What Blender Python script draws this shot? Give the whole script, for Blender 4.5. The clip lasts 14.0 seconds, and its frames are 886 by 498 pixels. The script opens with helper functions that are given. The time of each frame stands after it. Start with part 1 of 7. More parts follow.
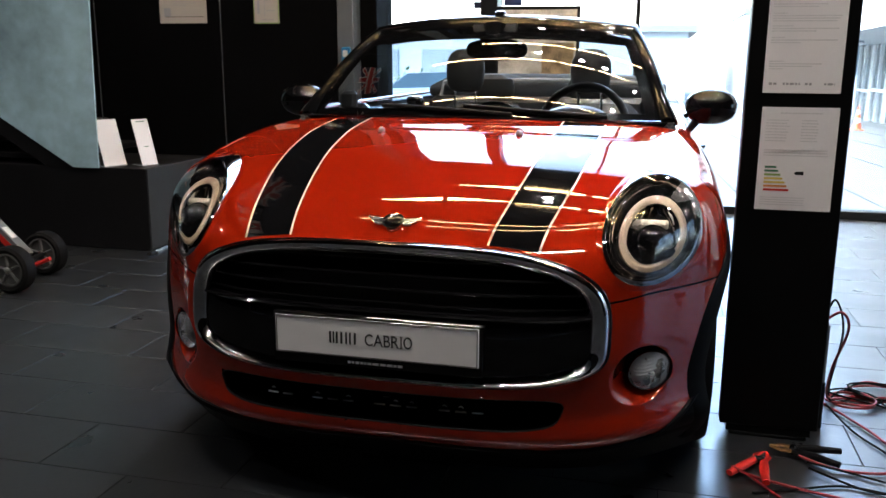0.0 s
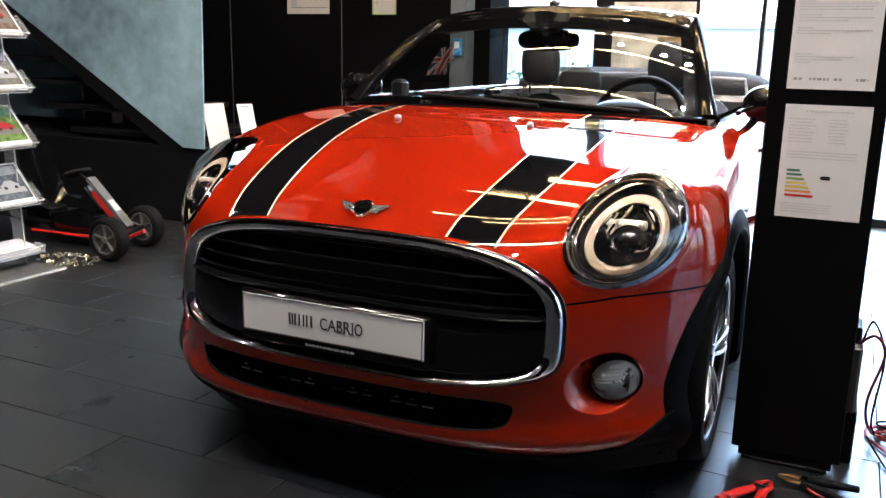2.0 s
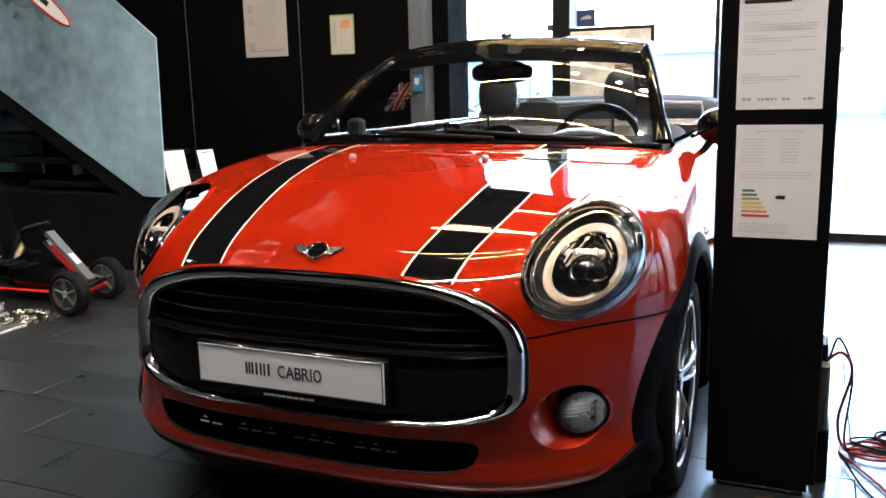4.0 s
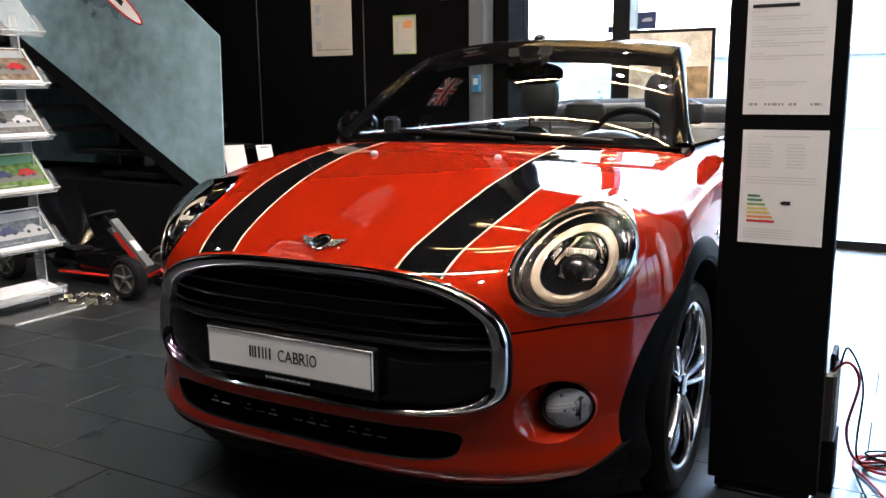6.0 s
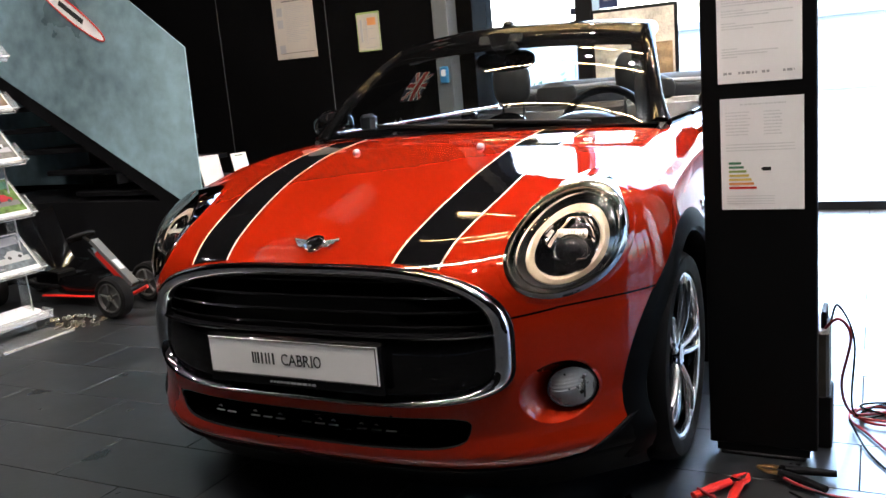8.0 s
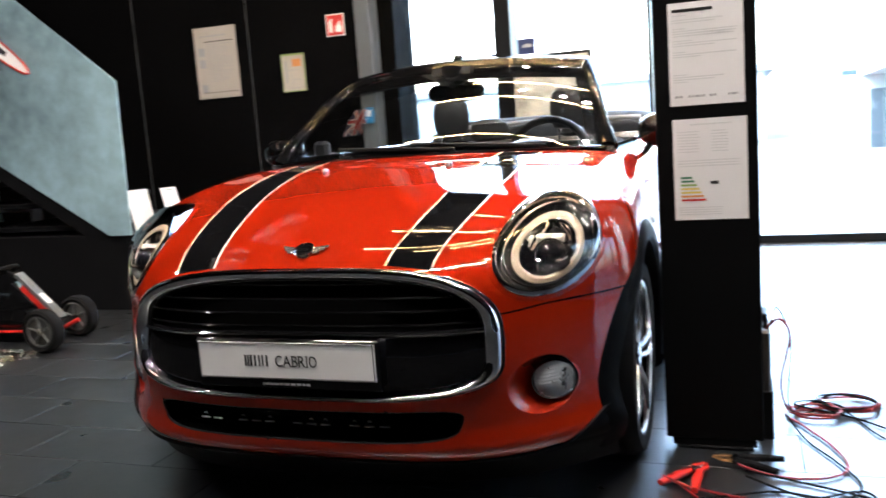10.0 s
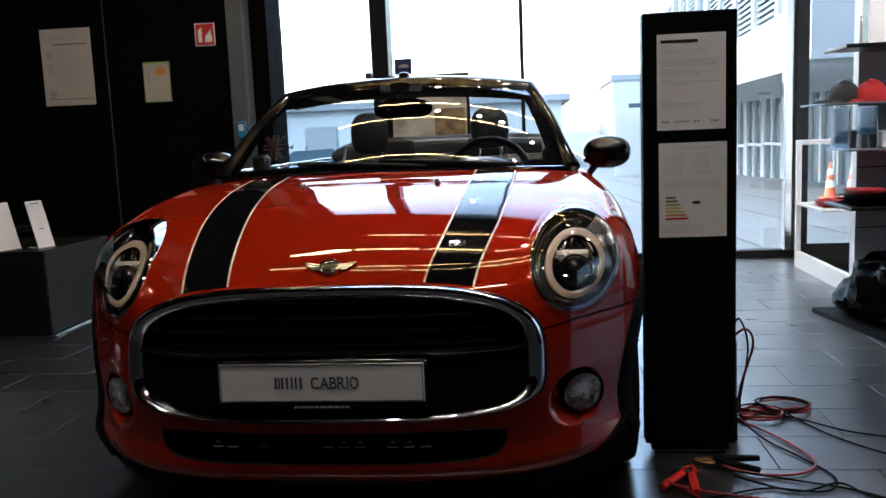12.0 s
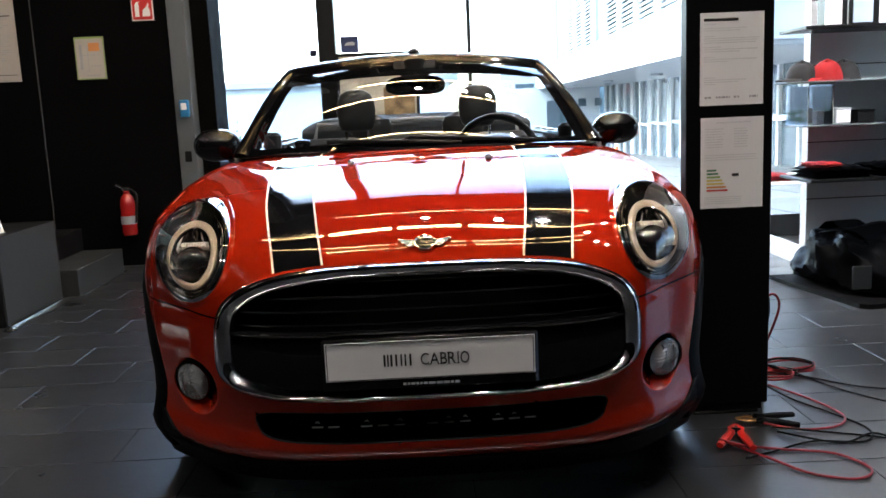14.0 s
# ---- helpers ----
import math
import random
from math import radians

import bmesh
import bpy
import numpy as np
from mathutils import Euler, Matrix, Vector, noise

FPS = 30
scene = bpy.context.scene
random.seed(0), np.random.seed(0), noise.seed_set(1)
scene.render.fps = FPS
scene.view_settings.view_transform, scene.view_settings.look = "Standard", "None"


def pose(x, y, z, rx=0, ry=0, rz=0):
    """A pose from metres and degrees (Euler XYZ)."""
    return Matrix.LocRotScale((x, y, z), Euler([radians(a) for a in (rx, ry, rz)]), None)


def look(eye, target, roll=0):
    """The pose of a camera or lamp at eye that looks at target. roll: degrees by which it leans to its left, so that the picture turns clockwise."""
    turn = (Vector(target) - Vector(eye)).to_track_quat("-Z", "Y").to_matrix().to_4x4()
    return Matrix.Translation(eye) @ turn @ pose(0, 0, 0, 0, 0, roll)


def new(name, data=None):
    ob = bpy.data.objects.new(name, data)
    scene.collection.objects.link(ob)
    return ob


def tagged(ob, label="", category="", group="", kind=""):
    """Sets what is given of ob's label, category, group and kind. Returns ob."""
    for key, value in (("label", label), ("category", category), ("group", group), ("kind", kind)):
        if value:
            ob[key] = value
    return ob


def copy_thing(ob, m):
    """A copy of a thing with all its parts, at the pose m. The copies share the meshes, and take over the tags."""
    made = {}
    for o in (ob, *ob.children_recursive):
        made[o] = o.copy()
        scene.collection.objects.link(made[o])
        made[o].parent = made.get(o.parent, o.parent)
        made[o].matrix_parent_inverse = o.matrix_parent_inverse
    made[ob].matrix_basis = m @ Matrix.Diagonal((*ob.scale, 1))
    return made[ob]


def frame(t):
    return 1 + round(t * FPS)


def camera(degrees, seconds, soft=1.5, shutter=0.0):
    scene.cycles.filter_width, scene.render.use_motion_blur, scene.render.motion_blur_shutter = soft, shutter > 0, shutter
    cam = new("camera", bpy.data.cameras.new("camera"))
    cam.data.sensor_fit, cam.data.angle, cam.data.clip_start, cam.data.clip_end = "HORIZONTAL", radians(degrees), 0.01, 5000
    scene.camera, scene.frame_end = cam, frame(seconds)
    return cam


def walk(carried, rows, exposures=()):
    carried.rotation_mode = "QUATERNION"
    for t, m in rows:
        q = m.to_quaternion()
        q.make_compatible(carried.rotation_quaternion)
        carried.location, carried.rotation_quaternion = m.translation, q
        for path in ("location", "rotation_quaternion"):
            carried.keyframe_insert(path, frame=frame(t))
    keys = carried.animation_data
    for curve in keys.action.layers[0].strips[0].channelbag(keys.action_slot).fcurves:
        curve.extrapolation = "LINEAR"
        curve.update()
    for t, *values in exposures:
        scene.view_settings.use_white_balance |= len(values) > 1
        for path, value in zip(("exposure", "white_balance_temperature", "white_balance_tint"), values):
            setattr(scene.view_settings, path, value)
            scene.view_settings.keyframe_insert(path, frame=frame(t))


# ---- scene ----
cam = camera(54.8, 14.0, shutter=0.4)
PATH = [
    (0, (0.637, -1.657, 1.158), (0.169, 0.238, 0.724), 0.3),
    (0.5, (0.794, -1.595, 1.165), (0.196, 0.266, 0.742), -0.4),
    (1, (0.969, -1.554, 1.166), (0.235, 0.254, 0.727), 1.0),
    (1.5, (1.063, -1.512, 1.155), (0.246, 0.26, 0.716), 1.3),
    (2, (1.093, -1.455, 1.143), (0.266, 0.31, 0.693), 1.2),
    (2.5, (1.101, -1.442, 1.146), (0.287, 0.333, 0.715), 0.4),
    (3, (1.029, -1.439, 1.153), (0.298, 0.381, 0.762), -0.3),
    (3.2, (1.016, -1.434, 1.148), (0.312, 0.401, 0.771), -1.4),
    (5.3, (1.337, -1.368, 1.144), (0.384, 0.351, 0.77), -0.7),
    (5.5, (1.336, -1.372, 1.144), (0.373, 0.341, 0.77), -0.8),
    (6, (1.336, -1.375, 1.142), (0.387, 0.347, 0.773), -0.6),
    (6.5, (1.333, -1.379, 1.142), (0.384, 0.34, 0.761), -1.1),
    (7, (1.335, -1.387, 1.146), (0.419, 0.347, 0.752), -1.0),
    (7.5, (1.328, -1.392, 1.141), (0.443, 0.355, 0.736), -1.6),
    (7.7, (1.319, -1.402, 1.145), (0.401, 0.33, 0.752), -4.4),
    (9.8, (1.201, -1.565, 1.075), (0.4, 0.242, 0.773), -4.1),
    (10, (1.145, -1.651, 1.065), (0.469, 0.209, 0.777), -4.2),
    (10.5, (1.025, -1.75, 1.075), (0.493, 0.149, 0.742), -3.0),
    (11, (0.852, -1.749, 1.076), (0.437, 0.188, 0.802), -3.9),
    (11.5, (0.714, -1.737, 1.086), (0.391, 0.217, 0.805), -3.0),
    (12, (0.546, -1.779, 1.089), (0.324, 0.191, 0.82), -2.4),
    (12.5, (0.342, -1.879, 1.093), (0.221, 0.096, 0.804), -2.1),
    (13, (0.196, -1.916, 1.072), (0.12, 0.056, 0.746), 0.2),
    (13.5, (0.086, -1.856, 1.08), (0.043, 0.114, 0.741), -3.0),
    (14, (-0.012, -1.814, 1.096), (0.041, 0.159, 0.772), -2.5),
]
EXPOSURES = [(0.0, 4.2), (1.5, 4.8), (3.0, 5.1), (5.5, 4.85), (6.5, 4.95), (7.5, 5.0), (10.0, 5.2), (10.5, 4.6), (11.0, 4.25), (12.0, 3.3), (12.5, 3.15), (13.0, 3.6), (13.5, 3.95), (14.0, 4.3)]
walk(cam, [(t, look(eye, target, roll)) for t, eye, target, roll in PATH], EXPOSURES)

# ---- world and lamps ----
world = bpy.data.worlds.new("world")
scene.world = world
world.use_nodes = True
_n = world.node_tree.nodes
_sky = _n.new("ShaderNodeTexSky")
_sky.sky_type = "NISHITA"
_sky.sun_disc = False
_sky.sun_elevation, _sky.sun_rotation = radians(42), radians(-60)
_sky.air_density, _sky.dust_density = 1.0, 3.0
world.node_tree.links.new(_sky.outputs[0], _n["Background"].inputs[0])
_n["Background"].inputs[1].default_value = 0.15
sun = new("sun", bpy.data.lights.new("sun", "SUN"))
sun.data.energy, sun.data.angle, sun.data.color = 0.5, radians(14), (1.0, 0.96, 0.9)
sun.matrix_world = look((-20, -12, 22), (6, 14, 0))


# ---- materials ----
def mat(name, color, rough=0.5, metal=0.0, var=0.12, scale=6.0, bump=0.0, bscale=120.0, coat=0.0, spec=0.5, rvar=0.1, piece=0.0,
        emit=None, strength=0.0, trans=0.0, ior=1.45, flake=0.0):
    """A procedural surface: colour and roughness vary at two scales, with a fine relief."""
    m = bpy.data.materials.new(name)
    m.use_nodes = True
    nt = m.node_tree
    N, L = nt.nodes, nt.links
    b = N["Principled BSDF"]
    b.inputs["Metallic"].default_value = metal
    b.inputs["Specular IOR Level"].default_value = spec
    b.inputs["Coat Weight"].default_value = coat
    b.inputs["Coat Roughness"].default_value = 0.012
    b.inputs["Coat IOR"].default_value = 1.65
    b.inputs["Transmission Weight"].default_value = trans
    b.inputs["IOR"].default_value = ior
    tc = N.new("ShaderNodeTexCoord")
    n1, n2 = N.new("ShaderNodeTexNoise"), N.new("ShaderNodeTexNoise")
    n1.inputs["Scale"].default_value, n1.inputs["Detail"].default_value = scale, 6
    n2.inputs["Scale"].default_value, n2.inputs["Detail"].default_value = bscale, 3
    L.new(tc.outputs["Object"], n1.inputs["Vector"])
    L.new(tc.outputs["Object"], n2.inputs["Vector"])
    add = N.new("ShaderNodeMath")
    add.operation = "MULTIPLY_ADD"
    L.new(n2.outputs["Fac"], add.inputs[0])
    add.inputs[1].default_value = 0.35
    L.new(n1.outputs["Fac"], add.inputs[2])
    ramp = N.new("ShaderNodeMapRange")
    ramp.inputs["From Min"].default_value, ramp.inputs["From Max"].default_value = 0.4, 0.95
    ramp.inputs["To Min"].default_value, ramp.inputs["To Max"].default_value = 1 - var, 1 + var
    L.new(add.outputs[0], ramp.inputs["Value"])
    fac = ramp.outputs[0]
    if piece:
        info, pr, mul = N.new("ShaderNodeObjectInfo"), N.new("ShaderNodeMapRange"), N.new("ShaderNodeMath")
        pr.inputs["To Min"].default_value, pr.inputs["To Max"].default_value = 1 - piece, 1 + piece
        L.new(info.outputs["Random"], pr.inputs["Value"])
        mul.operation = "MULTIPLY"
        L.new(fac, mul.inputs[0])
        L.new(pr.outputs[0], mul.inputs[1])
        fac = mul.outputs[0]
        far, off = N.new("ShaderNodeMath"), N.new("ShaderNodeVectorMath")
        far.operation, off.operation = "MULTIPLY", "ADD"
        far.inputs[1].default_value = 40.0
        L.new(info.outputs["Random"], far.inputs[0])
        L.new(tc.outputs["Object"], off.inputs[0])
        L.new(far.outputs[0], off.inputs[1])
        L.new(off.outputs[0], n1.inputs["Vector"])
        L.new(off.outputs[0], n2.inputs["Vector"])
    mix = N.new("ShaderNodeVectorMath")
    mix.operation = "SCALE"
    mix.inputs[0].default_value = color
    L.new(fac, mix.inputs["Scale"])
    L.new(mix.outputs[0], b.inputs["Base Color"])
    rr = N.new("ShaderNodeMapRange")
    rr.inputs["From Min"].default_value, rr.inputs["From Max"].default_value = 0.3, 0.7
    rr.inputs["To Min"].default_value, rr.inputs["To Max"].default_value = max(0.0, rough * (1 - rvar)), min(1.0, rough * (1 + rvar))
    L.new(n1.outputs["Fac"], rr.inputs["Value"])
    L.new(rr.outputs[0], b.inputs["Roughness"])
    if bump:
        bp = N.new("ShaderNodeBump")
        bp.inputs["Strength"].default_value, bp.inputs["Distance"].default_value = bump, 0.004
        L.new(add.outputs[0], bp.inputs["Height"])
        L.new(bp.outputs[0], b.inputs["Normal"])
    if emit:
        b.inputs["Emission Color"].default_value = (*emit, 1)
        b.inputs["Emission Strength"].default_value = strength
    return m


def pane_mat(name, tint=(1, 1, 1), gloss=1.0, rough=0.0):
    """A thin pane: clear, with a mirror gloss that grows at grazing angles."""
    m = bpy.data.materials.new(name)
    m.use_nodes = True
    nt = m.node_tree
    N, L = nt.nodes, nt.links
    N.remove(N["Principled BSDF"])
    tr, gl, mx, fr, mu = (N.new(k) for k in ("ShaderNodeBsdfTransparent", "ShaderNodeBsdfGlossy", "ShaderNodeMixShader", "ShaderNodeFresnel", "ShaderNodeMath"))
    tr.inputs[0].default_value = (*tint, 1)
    gl.inputs["Roughness"].default_value = rough
    fr.inputs["IOR"].default_value = 1.5
    mu.operation = "MULTIPLY"
    mu.inputs[1].default_value = gloss
    L.new(fr.outputs[0], mu.inputs[0])
    L.new(mu.outputs[0], mx.inputs[0])
    L.new(tr.outputs[0], mx.inputs[1])
    L.new(gl.outputs[0], mx.inputs[2])
    L.new(mx.outputs[0], N["Material Output"].inputs[0])
    return m


RED = mat("orange_red_metallic_paint", (0.26, 0.0122, 0.0024), 0.42, 0.15, 0.04, 2.0, coat=1.0, spec=0.5, bscale=900, ior=1.01)
RED.node_tree.nodes["Principled BSDF"].inputs["Specular Tint"].default_value = (1.0, 0.22, 0.10, 1.0)
STRIPE = mat("gloss_black_film", (0.003, 0.003, 0.0035), 0.045, 0, 0.1, 3)
PIN = mat("pale_pinstripe_film", (0.75, 0.66, 0.5), 0.3, 0, 0.03)
GBLACK = mat("gloss_black_plastic", (0.0028, 0.0028, 0.0032), 0.08, 0, 0.15, 4, coat=0.2, spec=0.35)
BLACK = mat("matt_black_plastic", (0.004, 0.004, 0.0045), 0.55, 0, 0.25, 14, 0.15, 400, spec=0.25)
CLAD = mat("grained_black_cladding", (0.0018, 0.0020, 0.0025), 0.5, 0, 0.2, 10, 0.2, 500, spec=0.06)
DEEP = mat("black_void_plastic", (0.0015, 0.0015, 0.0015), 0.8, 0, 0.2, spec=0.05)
SMOKE = mat("smoked_chrome", (0.3, 0.3, 0.31), 0.12, 1.0, 0.05, 5)
SATIN = mat("satin_black_frame", (0.0025, 0.0026, 0.003), 0.06, 0, 0.1, 6, spec=0.12)
CHROME = mat("polished_chrome", (0.82, 0.83, 0.85), 0.05, 1.0, 0.03, 5)
# plain chrome, darkened so the dark room it mirrors sits in the colour
BEZEL = mat("darkened_chrome_bezel", (0.36, 0.36, 0.375), 0.03, 1.0, 0.03, 5)
DCHROME = mat("dark_chrome", (0.25, 0.25, 0.26), 0.14, 1.0, 0.05, 5)
REFL = mat("lamp_reflector_metal", (0.7, 0.71, 0.73), 0.12, 1.0, 0.05, 30, 0.15, 160)
GUIDE = mat("milky_light_guide", (0.42, 0.33, 0.24), 0.35, 0, 0.03)
WHITEP = mat("white_plate", (0.84, 0.83, 0.84), 0.35, 0, 0.02, 3, coat=0.2)
INK = mat("black_ink", (0.012, 0.012, 0.014), 0.5)
GREYINK = mat("grey_ink", (0.33, 0.33, 0.35), 0.6)
PALEINK = mat("pale_grey_ink", (0.55, 0.55, 0.57), 0.6)
RUBBER = mat("tyre_rubber", (0.005, 0.005, 0.0055), 0.75, 0, 0.2, 20, 0.2, 200, spec=0.15)
GLINT = mat("silver_mesh_glint", (0.55, 0.56, 0.58), 0.4, 0.5, 0.1, 30)
ALLOY = mat("silver_alloy", (0.72, 0.73, 0.75), 0.22, 1.0, 0.04, 8)
LEATHER = mat("black_grey_upholstery", (0.012, 0.012, 0.013), 0.5, 0, 0.25, 12, 0.4, 300)
DASH = mat("soft_touch_dashboard", (0.03, 0.031, 0.034), 0.3, 0, 0.2, 8, 0.25, 350)
CLOTH = mat("soft_top_fabric", (0.03, 0.033, 0.04), 0.85, 0, 0.2, 30, 0.4, 600)
GLASS = pane_mat("car_glass", (0.84, 0.89, 0.9), 2.0)
LENS = pane_mat("lamp_lens", (0.97, 0.97, 0.97), 1.5)
SLATE = mat("dark_slate_tile", (0.0135, 0.0147, 0.0168), 0.33, 0, 0.3, 3.5, 0.25, 60, rvar=0.2, piece=0.10, spec=0.75, ior=1.65)
GROUT = mat("grey_grout", (0.022, 0.022, 0.024), 0.8, 0, 0.2)
WALLB = mat("black_wall_paint", (0.0024, 0.0024, 0.0028), 0.75, 0, 0.3, 2.0, 0.12, 90, spec=0.04)
WALLG = mat("grey_wall_paint", (0.07, 0.074, 0.08), 0.6, 0, 0.15, 2.0, 0.12, 90)
JAMB = mat("grey_metal_panel", (0.12, 0.132, 0.142), 0.4, 0.2, 0.1, 3)
FRAMEB = mat("black_window_frame", (0.006, 0.0065, 0.0075), 0.35, 0.1, 0.15, 8, spec=0.3)
STEEL = mat("blue_grey_raw_steel", (0.27, 0.40, 0.46), 0.42, 0.25, 0.7, 1.0, 0.03, 9, rvar=0.4)
STAIRB = mat("black_steel_stair", (0.006, 0.006, 0.007), 0.5, 0.1, 0.2, 5, spec=0.2)
CEIL = mat("dark_ceiling_paint", (0.014, 0.014, 0.015), 0.8, 0, 0.15, 1.5)
LAMPW = mat("warm_lamp_diffuser", (0.9, 0.8, 0.6), 0.5, emit=(1.0, 0.66, 0.30), strength=5.0)
LAMPFILL = mat("bonnet_fill_diffuser", (0.9, 0.85, 0.75), 0.5, emit=(1.0, 0.90, 0.76), strength=30.0)
LAMPC = mat("white_lamp_diffuser", (0.9, 0.9, 0.9), 0.5, emit=(1.0, 0.95, 0.93), strength=66.0)
LAMPSHELF = mat("shelf_fill_diffuser", (0.9, 0.9, 0.9), 0.5, emit=(0.96, 0.97, 1.0), strength=95.0)
TOTEM = mat("black_totem_lacquer", (0.002, 0.0021, 0.0025), 0.45, 0, 0.2, 4, 0.04, 200, spec=0.15)
PAPER = mat("white_paper", (0.72, 0.71, 0.73), 0.75, 0, 0.03, 5)
PAPERW = mat("cream_paper", (0.44, 0.40, 0.36), 0.75, 0, 0.05, 5)
ACRYL = pane_mat("clear_acrylic", (0.93, 0.95, 0.96), 1.6, 0.03)
def cloudy_mat(name, color, share, rough):
    """Clear plastic that scatters a share of the light."""
    m = mat(name, color, rough, 0, 0.1, 30, spec=0.9)
    N, L = m.node_tree.nodes, m.node_tree.links
    tr, mx = N.new("ShaderNodeBsdfTransparent"), N.new("ShaderNodeMixShader")
    mx.inputs[0].default_value = share
    L.new(tr.outputs[0], mx.inputs[1])
    L.new(N["Principled BSDF"].outputs[0], mx.inputs[2])
    L.new(mx.outputs[0], N["Material Output"].inputs[0])
    return m


CLOUDY = cloudy_mat("cloudy_acrylic", (0.8, 0.84, 0.87), 0.14, 0.12)
# lip of clear acrylic, whitened to carry its highlight
CLOUDYW = cloudy_mat("highlight_acrylic_lip", (0.85, 0.88, 0.9), 0.2, 0.15)
FOGGL = cloudy_mat("ribbed_fog_lens", (0.62, 0.64, 0.67), 0.38, 0.2)
# pale colour paints the highlights along clear acrylic edges
ACEDGE = mat("highlight_acrylic_edge", (0.72, 0.76, 0.78), 0.18, 0, 0.25, 40, spec=0.8, trans=0.45)
KRED = mat("red_plastic", (0.55, 0.02, 0.015), 0.35, 0, 0.1, 8)
KGREY = mat("grey_plastic", (0.3, 0.31, 0.33), 0.4, 0, 0.1, 8)
SIGNR = mat("fire_sign_red", (0.55, 0.03, 0.025), 0.4)
EXTR = mat("extinguisher_red", (0.3, 0.010, 0.010), 0.25, 0, 0.08, coat=0.6)
BLUE = mat("blue_plastic", (0.03, 0.2, 0.42), 0.35)
NAVY = mat("navy_print", (0.015, 0.025, 0.09), 0.5)
GREEN = mat("green_print", (0.25, 0.36, 0.12), 0.6)
YELLOW = mat("yellow_print", (0.62, 0.48, 0.12), 0.6)
ORANGE = mat("orange_print", (0.62, 0.25, 0.08), 0.6)
DGREEN = mat("dark_green_print", (0.07, 0.2, 0.12), 0.6)
PANELG = mat("pale_grey_shelf_panel", (0.74, 0.79, 0.83), 0.45, 0, 0.05, 2)
WHITEF = mat("white_lacquered_frame", (0.75, 0.76, 0.78), 0.35, 0, 0.03)
BAG = mat("black_shiny_fabric", (0.0010, 0.0012, 0.0016), 0.24, 0, 0.3, 14, 0.2, 48, spec=0.05, ior=1.22)
CAPR = mat("red_cotton", (0.33, 0.008, 0.012), 0.8, 0, 0.15, 40, 0.3, 500)
WIRER = mat("red_cable", (0.24, 0.010, 0.016), 0.45, 0, 0.1, 20)
WIREB = mat("black_cable", (0.003, 0.003, 0.0035), 0.75, 0, 0.1, 20, spec=0.1)
COPPER = mat("copper_jaw", (0.5, 0.28, 0.12), 0.35, 1.0, 0.2, 40)
PAVE = mat("grey_exterior_paving", (0.085, 0.092, 0.098), 0.7, 0, 0.12, 1.2, 0.15, 30)
FACADE = mat("white_render_facade", (0.42, 0.42, 0.42), 0.8, 0, 0.05, 0.6, 0.05, 40)
SOFFIT = mat("grey_soffit", (0.25, 0.26, 0.27), 0.8, 0, 0.05, 0.6)
EXTGL = mat("bluish_window_glass", (0.045, 0.068, 0.08), 0.08, 0.0, 0.15, 0.8)
SLATM = mat("grey_blind_slats", (0.085, 0.10, 0.11), 0.5, 0.1, 0.06)
DOORG = mat("slate_grey_door", (0.06, 0.075, 0.09), 0.5, 0, 0.08)
CONEO = mat("orange_cone_rubber", (0.75, 0.12, 0.03), 0.5, 0, 0.08)
CONEW = mat("white_cone_band", (0.8, 0.8, 0.8), 0.5, 0, 0.05)
LEAF = mat("hedge_leaves", (0.05, 0.09, 0.035), 0.7, 0, 0.4, 20)
PALEC = mat("pale_car_paint", (0.35, 0.4, 0.46), 0.25, 0, 0.05, coat=1.0)
SPARK = mat("shiny_chain_metal", (0.6, 0.58, 0.5), 0.25, 1.0, 0.2, 60)


